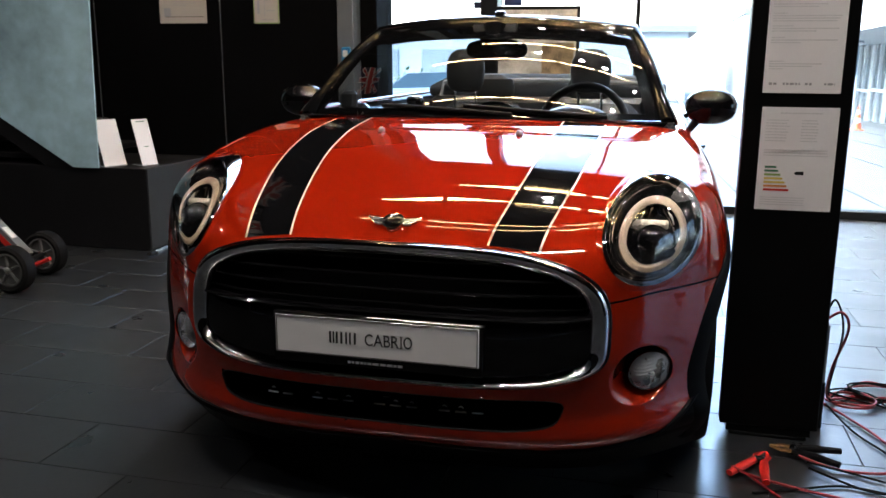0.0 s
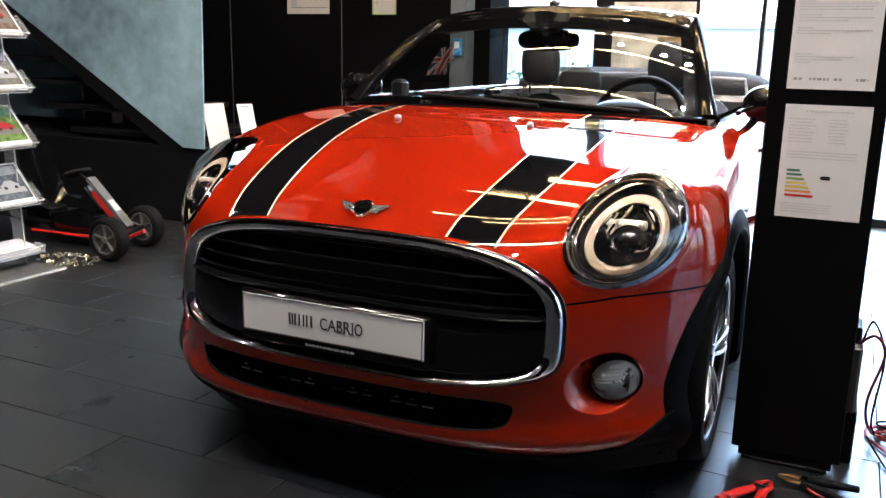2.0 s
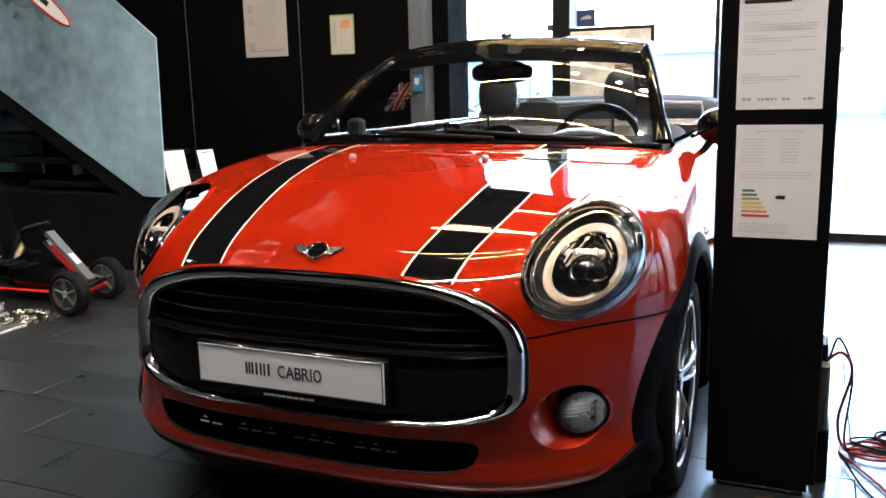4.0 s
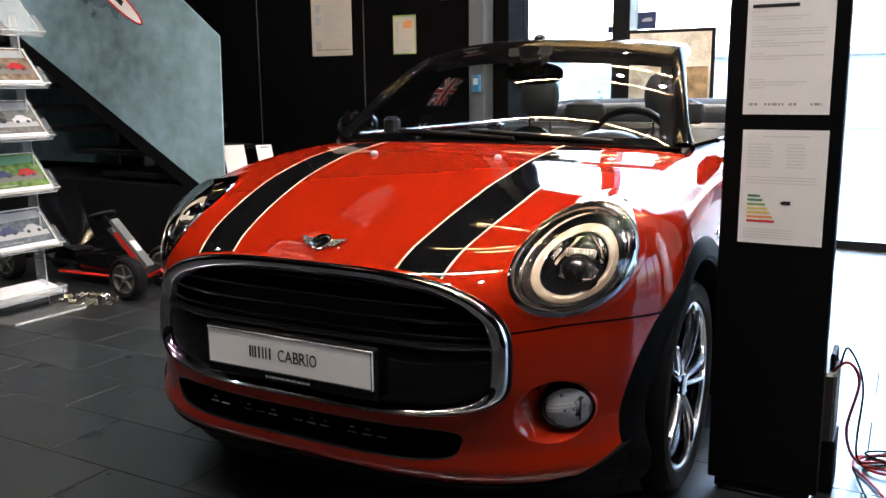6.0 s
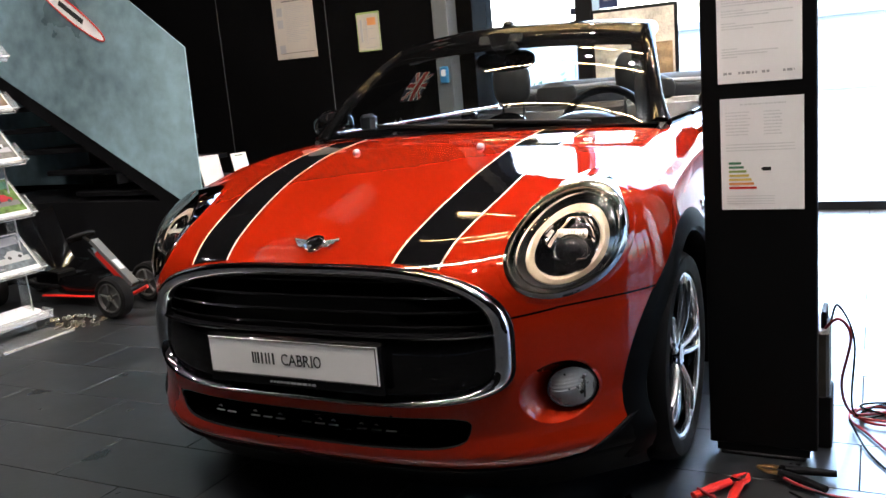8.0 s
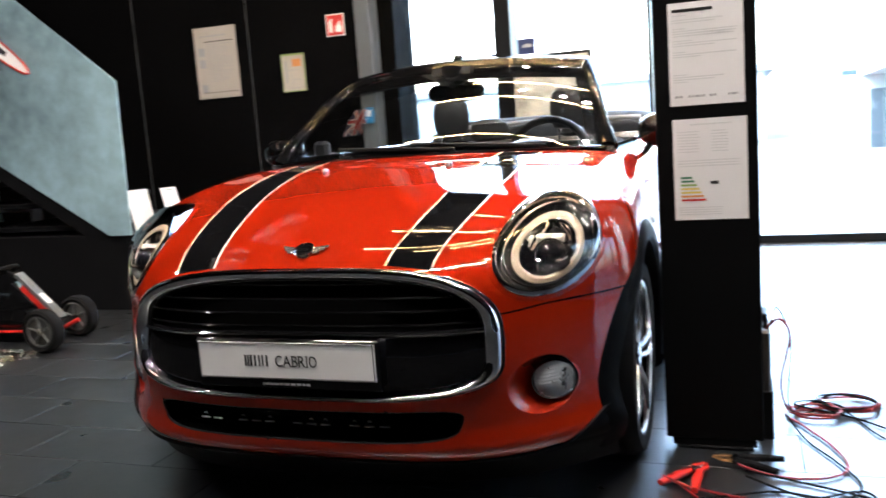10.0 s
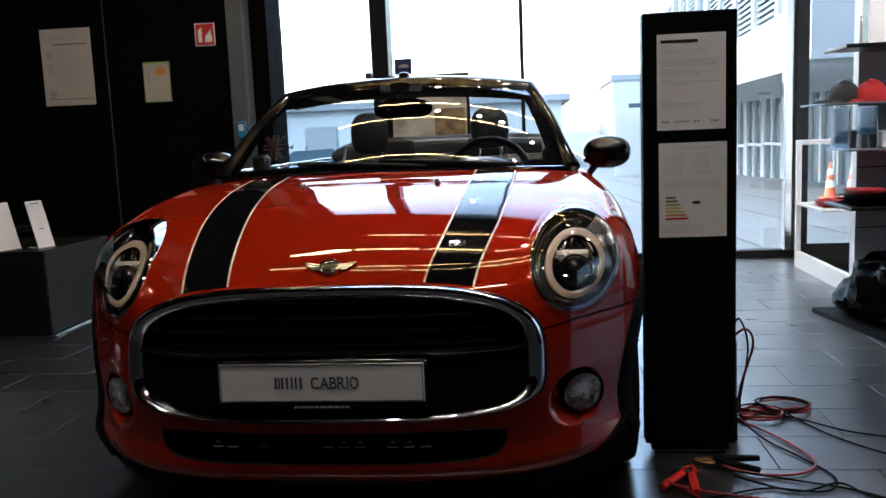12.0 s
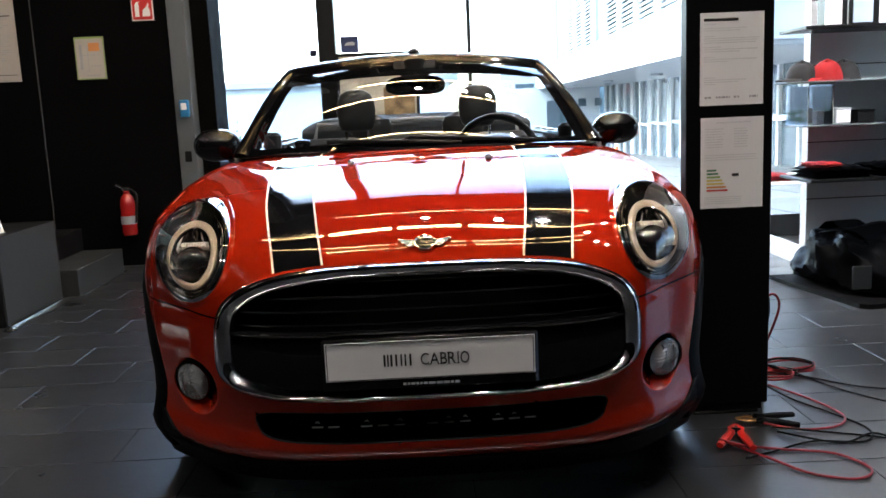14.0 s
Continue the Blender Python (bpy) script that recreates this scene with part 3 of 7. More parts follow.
def body_patch(kind, s=1):
    """Rays of one face of the box that is drawn onto the body: rows by columns."""
    if kind == "top":
        a, b = np.meshgrid(np.linspace(-0.82, 0.82, 165), np.concatenate([np.linspace(0.27, 1.5, 124), np.linspace(1.53, 3.95, 82)]))
        p = np.stack([a, b, np.full_like(a, 0.93)], -1)
    else:
        u = np.linspace(-0.82, 0.82, 165) if kind == "front" else np.concatenate([np.linspace(0.27, 1.5, 124), np.linspace(1.53, 3.95, 82)])
        rows = []
        for k in range(NZ_LO + NZ_HI + 1):
            xx = u if kind == "front" else np.full_like(u, 0.82)
            zs = seam_z(xx, 0)
            zz = 0.17 + (zs - 0.17) * k / NZ_LO if k <= NZ_LO else zs + (0.93 - zs) * (k - NZ_LO) / NZ_HI
            rows.append(np.stack([u, np.full_like(u, 0.27), zz], -1) if kind == "front" else np.stack([np.full_like(u, 0.82 * s), u, zz], -1))
        p = np.array(rows)
    q = p.copy()
    q[..., 0] = np.clip(p[..., 0], -0.4, 0.4)
    q[..., 1] = np.clip(p[..., 1], 0.75, 3.4)
    q[..., 2] = np.clip(p[..., 2], 0.45, 0.62) if kind != "top" else 0.62
    if kind != "top":
        inner = np.clip(p[..., 2], 0.3, 0.62)
        q[..., 2] = inner
    d = p - q
    d /= np.linalg.norm(d, axis=-1, keepdims=True)
    return cast(q.reshape(-1, 3), d.reshape(-1, 3)).reshape(p.shape)


class Shell:
    def __init__(self, patches, holes=(), keep=None):
        """A sheet of body skin from patches of points, pierced by holes of the front view and cut to the faces that keep() passes."""
        vs, fs = [], []
        for g in patches:
            n, k = g.shape[:2]
            o = sum(len(v) for v in vs)
            vs.append(g.reshape(-1, 3))
            fs.append(np.array([(o + i * k + j, o + i * k + j + 1, o + i * k + k + j + 1, o + i * k + k + j) for i in range(n - 1) for j in range(k - 1)]))
        v, f = np.concatenate(vs), np.concatenate(fs)
        drop = np.zeros(len(f), bool)
        for g in holes:
            near = v[:, 1] < 0.95
            e = 1e-4
            val = np.where(near, g(v[:, 0], v[:, 2]), 9.0)
            gx = (g(v[:, 0] + e, v[:, 2]) - g(v[:, 0] - e, v[:, 2])) / (2 * e)
            gz = (g(v[:, 0], v[:, 2] + e) - g(v[:, 0], v[:, 2] - e)) / (2 * e)
            gl = np.maximum(np.hypot(gx, gz), 1e-6)
            dist = val / gl
            snap = near & (np.abs(dist) < 0.0058)
            if snap.any():
                nx, nz = v[snap, 0] - gx[snap] / gl[snap] * dist[snap], v[snap, 2] - gz[snap] / gl[snap] * dist[snap]
                v[snap] = nose(nx, nz)
                val = np.where(snap, 0.0, val)
            drop |= (val[f] < -1e-9).any(1)
        f = f[~drop]
        if keep is not None:
            f = f[keep(v[f].mean(1))]
        used = np.unique(f)
        back = np.full(len(v), -1)
        back[used] = np.arange(len(used))
        self.v, self.f = v[used], back[f]

    def mesh(self):
        m = Mesh()
        m.v = [tuple(p) for p in self.v]
        n = body_n(self.v)
        a, b, c = (self.v[self.f[:, i]] for i in range(3))
        flip = (np.cross(b - a, c - a) * n[self.f[:, 0]]).sum(1) < 0
        m.f = [tuple(int(i) for i in (q[::-1] if w else q)) for q, w in zip(self.f, flip)]
        m.normals = [tuple(p) for p in n]
        return m


car = thing("convertible_car", (0, 2.1, 0), "orange-red convertible with black bonnet stripes, roof down, parked on the tiles", "car")
_front, _left, _right, _top = body_patch("front"), body_patch("side", -1), body_patch("side", 1), body_patch("top")
FENDER_END, DOOR_END = 1.36, 2.42
arch = lambda c, r=0.372: (np.hypot(c[:, 1] - WHEEL_Y, c[:, 2] - WHEEL_Z) < r) & (np.abs(c[:, 0]) > 0.6) | (np.hypot(c[:, 1] - REAR_Y, c[:, 2] - WHEEL_Z) < r) & (np.abs(c[:, 0]) > 0.6)
HOLES = [grille_g, intake_g, disc_g(HL_X, HL_Z, HL_R), disc_g(FOG_X - 0.016, FOG_Z, FOG_R)]


def gapped(g, hi):
    """Rows of a patch above or below the bonnet joint, drawn back 2.5 mm from it."""
    rows = g[NZ_LO:].copy() if hi else g[:NZ_LO + 1].copy()
    rows[0 if hi else -1, :, 2] += 0.0025 if hi else -0.0025
    return rows


def chin_z(x):
    """Where the painted bumper ends above the black lip."""
    return 0.205 + 0.12 * np.clip((np.abs(x) - 0.66) / 0.15, 0, 1) ** 1.5


bonnet = part("bonnet", Shell([gapped(_front, True), gapped(_left, True), gapped(_right, True), _top], HOLES,
                              lambda c: (c[:, 1] < FENDER_END - 0.003) & ~arch(c) & ~((c[:, 1] > 1.24 + 0.38 * c[:, 0] ** 2) & (np.abs(c[:, 0]) < 0.70) & (c[:, 2] > 0.85))).mesh(), RED, car, "glossy orange-red clamshell bonnet")
bumper = part("front_bumper", Shell([gapped(_front, False), gapped(_left, False), gapped(_right, False)], HOLES,
                                    lambda c: (c[:, 1] < 0.99) & ~arch(c) & (c[:, 2] > chin_z(c[:, 0]))).mesh(), RED, car, "glossy orange-red front bumper")
part("lip_corner", Shell([gapped(_front, False), gapped(_left, False), gapped(_right, False)], HOLES,
                         lambda c: (c[:, 1] < 0.99) & ~arch(c) & (c[:, 2] <= chin_z(c[:, 0]))).mesh(), CLAD, car, "grained black plastic corner below the bumper")
for _g in (_front, _left, _right):
    _e = _g[NZ_LO]
    _e = _e[(_e[:, 1] < 0.70) & (grille_g(_e[:, 0], _e[:, 2]) > 0.0)]
    for _h in (_e[_e[:, 0] < 0], _e[_e[:, 0] > 0]):
        if len(_h) > 2:
            _k = body_n(_h)
            part("bonnet_gap", Mesh().grid([_h - 0.004 * _k + [0, 0, o] for o in (-0.006, 0.0, 0.006)]), DEEP, car)
for _s, _g in ((-1, _left), (1, _right)):
    part("sill_panel", Shell([_g[:NZ_LO + 1]], (), lambda c: (c[:, 1] > 0.99) & (c[:, 1] < FENDER_END) & ~arch(c) & (c[:, 2] > 0.2)).mesh(), RED, car)
    part("door", Shell([_g, _top], (), lambda c: (c[:, 1] > FENDER_END + 0.003) & (c[:, 1] < DOOR_END - 0.003) & (c[:, 2] > 0.24) & (np.sign(c[:, 0]) == _s) & (np.abs(c[:, 0]) > 0.705)).mesh(), RED, car)
    part("rear_quarter", Shell([_g, _top], (), lambda c: (c[:, 1] > DOOR_END + 0.003) & ~arch(c) & (c[:, 2] > 0.2) & (np.sign(c[:, 0]) == _s) & ((np.abs(c[:, 0]) > 0.66) | (c[:, 1] > 3.62))).mesh(), RED, car)

for _s in (-1, 1):
    _h = np.linspace(0.05, 0.80, 50)
    _e = [tuple(q) for q in nose(_s * _h, chin_z(_h))]
    _e += [tuple(q) for q in flank(np.arange(_e[-1][1] + 0.01, 0.60, 0.02), 0.325, _s)]
    part("lip_bead", Mesh().tube(_e, 0.0075, 8), CLAD, car)

# black lip under the bumper, sills and the underside
_xs = np.linspace(-0.80, 0.80, 61)
def lip_row(z, out):
    p = nose(_xs * (0.985 if z < 0.16 else 1.0), np.full_like(_xs, max(z, 0.165)))
    p[:, 2] = z
    p[:, 1] += out
    return p
part("front_lip", Mesh().grid([lip_row(0.235, 0.02), lip_row(0.205, -0.004), lip_row(0.19, -0.008), lip_row(0.155, 0.0), lip_row(0.115, 0.03), lip_row(0.11, 0.12)]), CLAD, car, "grained black plastic lip")
part("underbody", Mesh().box(-0.74, 0.74, 0.75, 3.8, 0.13, 0.22, 0.02), DEEP, car)
for _s in (-1, 1):
    part("sill_cladding", Mesh().tube([(_s * 0.80, y, 0.2) for y in (1.38, 2.2, 3.1)], 0.055, 10), CLAD, car)

# wheel arches
def arch_strip(y0, s, a0, a1, r0=0.362, r1=0.428, k=40):
    rows = []
    for i in range(k + 1):
        a = radians(a0 + (a1 - a0) * i / k)
        ring = []
        for r, o in ((r0 - 0.004, -0.10), (r0, -0.002), (r0 + 0.012, 0.008), ((r0 + r1) / 2, 0.010), (r1 - 0.01, 0.007), (r1, 0.002), (r1 - 0.002, -0.03)):
            y, z = y0 + r * math.cos(a), WHEEL_Z + r * math.sin(a)
            x = flank(y, max(z, 0.18), s)[0][0]
            ring.append((x + s * o, y, z))
        rows.append(ring)
    return Mesh().grid(rows)


for _s in (-1, 1):
    part("wheel_arch_trim", arch_strip(WHEEL_Y, _s, -15, 200), CLAD, car, "matt black wheel arch cladding")
    part("wheel_arch_trim", arch_strip(REAR_Y, _s, -20, 200), CLAD, car)
    for _y in (WHEEL_Y, REAR_Y):
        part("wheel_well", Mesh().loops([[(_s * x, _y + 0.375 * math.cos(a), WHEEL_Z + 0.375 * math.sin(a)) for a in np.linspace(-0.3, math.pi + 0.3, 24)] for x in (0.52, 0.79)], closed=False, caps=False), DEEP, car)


def wheel(y, s):
    """Alloy wheel with five double spokes and a rubber tyre."""
    m = Matrix.Translation((s * 0.823, y, WHEEL_Z)) @ pose(0, 0, 0, 0, 90 * s, 0)
    tyre = part("wheel", Mesh().lathe([(0.236, -0.01), (0.243, 0.004), (0.26, 0.011), (0.287, 0.008), (0.300, -0.012), (0.305, -0.035), (0.305, -0.17), (0.295, -0.195), (0.26, -0.205), (0.236, -0.19)], m, 56, closed=True), RUBBER, car, "black low-profile tyre")
    part("rim", Mesh().lathe([(0.238, 0.0), (0.234, 0.002), (0.227, -0.002), (0.225, -0.012), (0.233, -0.02)], m, 56, closed=True), ALLOY, tyre, "silver rim edge")
    part("rim_barrel", Mesh().lathe([(0.232, -0.014), (0.219, -0.03), (0.210, -0.16), (0.02, -0.15), (0.02, -0.17), (0.235, -0.18)], m, 48, closed=True), GBLACK, tyre, "gloss black rim barrel")
    part("brake_disc", Mesh().lathe([(0.02, -0.09), (0.135, -0.09), (0.135, -0.11), (0.02, -0.11)], m, 32, closed=True), DCHROME, tyre)
    for i in range(5):
        a = 2 * math.pi * i / 5 + 0.3
        pts = []
        for r, o, h in ((0.045, -0.20, -0.022), (0.09, -0.17, -0.010), (0.15, -0.165, -0.004), (0.188, -0.16, -0.006), (0.203, -0.10, -0.009), (0.206, 0.0, -0.010), (0.203, 0.10, -0.009), (0.188, 0.16, -0.006), (0.15, 0.165, -0.004), (0.09, 0.17, -0.010), (0.045, 0.20, -0.022)):
            pts.append(m @ Vector((1.085 * r * math.cos(a + o), 1.085 * r * math.sin(a + o), h)))
        part("spoke", Mesh().tube(pts, 0.013, 8, flat=0.7), ALLOY, tyre, "silver looped double spoke")
    for i in range(5):
        b5 = 2 * math.pi * (i + 0.5) / 5 + 0.3
        part("wheel_bolt", Mesh().lathe([(0.001, -0.012), (0.007, -0.012), (0.008, -0.03)], m @ Matrix.Translation((0.052 * math.cos(b5), 0.052 * math.sin(b5), 0)), 8), DCHROME, tyre)
    part("hub_cap", Mesh().lathe([(0.001, -0.006), (0.03, -0.008), (0.036, -0.014), (0.045, -0.03), (0.001, -0.04)], m, 24), GBLACK, tyre)


for _s in (-1, 1):
    wheel(WHEEL_Y, _s)
    wheel(REAR_Y, _s)

# ---- grille ----
def ring_on_nose(line, r, flat=1.0, out=0.0):
    p = nose(line[:, 0], line[:, 1])
    p[:, 1] -= out
    return Mesh().tube(p, r, 12, loop=True, flat=flat, up=(0, 1, 0))


def surround_row(f, lift):
    """One line of the chrome band: f runs from its outer (0) to its inner edge (1)."""
    l = grille_line(160, 1.0, 0.036 * f, 0.017 * f, 0.014 * f)
    q = nose(l[:, 0], l[:, 1])
    return q + lift * body_n(q)


part("grille_surround", Mesh().loops([surround_row(f, o) for f, o in ((0.0, -0.006), (0.0, 0.003), (0.06, 0.008), (0.2, 0.0125), (0.4, 0.0145), (0.62, 0.0125), (0.82, 0.006), (0.95, -0.002), (1.0, -0.008), (1.0, -0.03))], caps=False), CHROME, car, "wide polished chrome grille surround")
part("grille_gasket", ring_on_nose(grille_line(140, 1.006), 0.0055, 0.9, -0.001), GBLACK, car)
_b = grille_line(140, 1.0)
_p, _q = nose(_b[:, 0], _b[:, 1]), nose(_b[:, 0] * 0.97, GR_Z + (_b[:, 1] - GR_Z) * 0.97)
_q[:, 1] += 0.075
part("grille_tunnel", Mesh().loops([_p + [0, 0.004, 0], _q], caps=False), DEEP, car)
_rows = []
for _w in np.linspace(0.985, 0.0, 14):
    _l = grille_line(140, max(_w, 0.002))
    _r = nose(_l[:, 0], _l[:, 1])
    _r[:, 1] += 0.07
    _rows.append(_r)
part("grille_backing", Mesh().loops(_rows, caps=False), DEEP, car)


def across(z, depth, k=70, scale=0.985):
    """Points of a bar across the grille at a height."""
    h, n = (GR_UP, GR_NU) if z > GR_Z else (GR_LO, GR_NL)
    half = GR_W * scale * (1 - (abs(z - GR_Z) / h) ** n) ** (1 / n)
    xs = np.linspace(-half, half, k)
    p = nose(xs, np.full(k, z))
    p[:, 1] += depth
    return p


for _z in (0.668, 0.634, 0.600, 0.566):
    part("grille_bar", Mesh().tube(across(_z, 0.034), 0.0075, 10, flat=0.55), GBLACK, car, "gloss black grille bar with its highlight added as a chrome line")
    # thin chrome line added along the bar as its highlight
    part("bar_highlight", Mesh().tube(across(_z + 0.001, 0.0275, 70, 0.93), 0.0016, 6), SMOKE, car)
_rows = [across(z, d, 70, 0.97) for z, d in ((0.545, 0.045), (0.54, 0.012), (0.50, 0.008), (0.44, 0.008), (0.40, 0.012), (0.385, 0.045))]
part("grille_lower_panel", Mesh().grid(_rows), GBLACK, car, "gloss black plate carrier panel")
_rows = [across(z, d, 70, 0.97) for z, d in ((0.555, 0.03), (0.553, 0.005), (0.549, 0.002), (0.545, 0.005), (0.542, 0.03))]
part("grille_bar", Mesh().grid(_rows), GBLACK, car, "gloss black bar above the plate")

# ---- lower intake ----
_l = []
for _i in range(100):
    _a = 2 * math.pi * _i / 100
    _lo, _hi = 0.0, 1.2
    for _ in range(30):
        _m = (_lo + _hi) / 2
        if intake_g(np.array(IN_W * _m * math.cos(_a)), np.array(IN_Z + 0.25 * _m * math.sin(_a) * 0.5)) < 0:
            _lo = _m
        else:
            _hi = _m
    _l.append((IN_W * _lo * math.cos(_a), IN_Z + 0.125 * _lo * math.sin(_a)))
_l = np.array(_l)
_p = nose(_l[:, 0], _l[:, 1])
_c = np.array([0, IN_Z])
part("intake_edge", ring_on_nose(_l, 0.0035, 1.0, -0.004), BLACK, car)
_rings = [_p]
for _w, _d in ((0.96, 0.05), (0.6, 0.06), (0.02, 0.06)):
    _m = (_l - _c) * _w + _c
    _g = nose(_m[:, 0], _m[:, 1])
    _g[:, 1] += _d
    _rings.append(_g)
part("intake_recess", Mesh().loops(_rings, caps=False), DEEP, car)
for _r in range(3):
    _z = IN_Z - 0.022 + 0.022 * _r
    for _i, _x in enumerate(np.arange(-0.40 + 0.02 * (_r % 2), 0.41, 0.042)):
        # middle mesh pieces are pale silver, their glints put into the colour
        _near = _r == 1 and -0.30 < _x < 0.30 and _i % 4 != 0
        _q = nose(np.array([_x - 0.014, _x + 0.014]), np.array([_z, _z]))
        _q[:, 1] += 0.012 if _near else 0.042
        part("mesh_bar", Mesh().tube(_q, 0.0028 if _near else 0.0042, 6, flat=0.7), GLINT if _near else GBLACK, car)
        if _near and _i % 3:
            _q = nose(np.array([_x - 0.005, _x + 0.001, _x + 0.006]), np.array([_z + 0.011, _z + 0.015, _z + 0.010]))
            _q[:, 1] += 0.014
            part("mesh_glint", Mesh().tube(_q, 0.0018, 6, flat=0.7), GLINT, car)

# ---- number plate on its carrier ----
PL_Y, PL_Z = 0.232, 0.488
plate_holder = part("plate_holder", Mesh().box(-0.268, 0.268, PL_Y, PL_Y + 0.02, PL_Z - 0.077, PL_Z + 0.056, 0.004), GBLACK, car, "black plastic plate holder")
plate = part("plate", Mesh().box(-0.260, 0.260, PL_Y - 0.004, PL_Y + 0.001, PL_Z - 0.049, PL_Z + 0.049, 0.002), WHITEP, plate_holder, "white display plate with black lettering")
_rim = Mesh()
for _a, _b, _c2, _d in ((-0.257, 0.257, 0.0455, 0.0475), (-0.257, 0.257, -0.0475, -0.0455), (-0.257, -0.255, -0.0475, 0.0475), (0.255, 0.257, -0.0475, 0.0475)):
    _rim.box(_a, _b, PL_Y - 0.0056, PL_Y - 0.003, PL_Z + _c2, PL_Z + _d)
part("plate_border", _rim, INK, plate_holder, smooth=False)


def letters(name, text, at, size, material, parent, turn=(90, 0, 0), align="CENTER", thick=0.0006, wide=1.0):
    cu = bpy.data.curves.new(name, "FONT")
    cu.body, cu.size, cu.align_x, cu.align_y, cu.extrude = text, size, align, "CENTER", thick
    ob = new(name, cu)
    me = bpy.data.meshes.new_from_object(ob.evaluated_get(bpy.context.evaluated_depsgraph_get()))
    bpy.data.objects.remove(ob)
    me.transform(pose(*at, *turn) @ Matrix.Diagonal((wide, 1, 1, 1)))
    if parent:
        me.transform(world_of(parent).inverted())
    me.materials.append(material)
    ob = new(name, me)
    ob.parent = parent
    return ob


_w = Mesh()
for _a, _b in ((-0.116, -0.111), (-0.107, -0.103), (-0.099, -0.094), (-0.087, -0.082), (-0.074, -0.070), (-0.064, -0.060), (-0.052, -0.047)):
    _w.box(_a, _b, PL_Y - 0.0056, PL_Y - 0.003, PL_Z - 0.015, PL_Z + 0.015)
part("plate_mark", _w, INK, plate_holder, smooth=False)
for _ch, _a, _b in (("C", -0.024, -0.004), ("A", -0.002, 0.022), ("B", 0.0245, 0.041), ("R", 0.0435, 0.063), ("I", 0.067, 0.070), ("O", 0.0745, 0.096)):
    _o = letters("letter", _ch, (0, 0, 0), 0.04, INK, None, (0, 0, 0))
    _u = [v.co.copy() for v in _o.data.vertices]
    _lo, _hi = [min(v[i] for v in _u) for i in (0, 1)], [max(v[i] for v in _u) for i in (0, 1)]
    for _v in _o.data.vertices:
        _v.co = (_a + (_b - _a) * (_v.co.x - _lo[0]) / (_hi[0] - _lo[0]), PL_Y - 0.0046 + _v.co.z, PL_Z - 0.015 + 0.030 * (_v.co.y - _lo[1]) / (_hi[1] - _lo[1]))
    _o.data.transform(world_of(plate_holder).inverted())
    _o.parent = plate_holder
_w = Mesh()
for _x, _z in ((-0.002, -0.015), (0.022, -0.015), (0.026, -0.015), (0.026, 0.0138), (0.045, -0.015), (0.045, 0.0138), (0.063, -0.015), (0.0685, -0.015), (0.0685, 0.0138)):
    _w.box(_x - 0.0036, _x + 0.0036, PL_Y - 0.0054, PL_Y - 0.003, PL_Z + _z, PL_Z + _z + 0.0012)
tagged(part("serif", _w, INK, plate_holder, smooth=False), kind="stuff")
_w = Mesh()
bars(_w, -0.07, 0.074, PL_Z - 0.0655, 0.006, PL_Y - 0.0012, random.Random(4), 0.97)
part("dealer_line", _w, PALEINK, plate_holder, smooth=False)

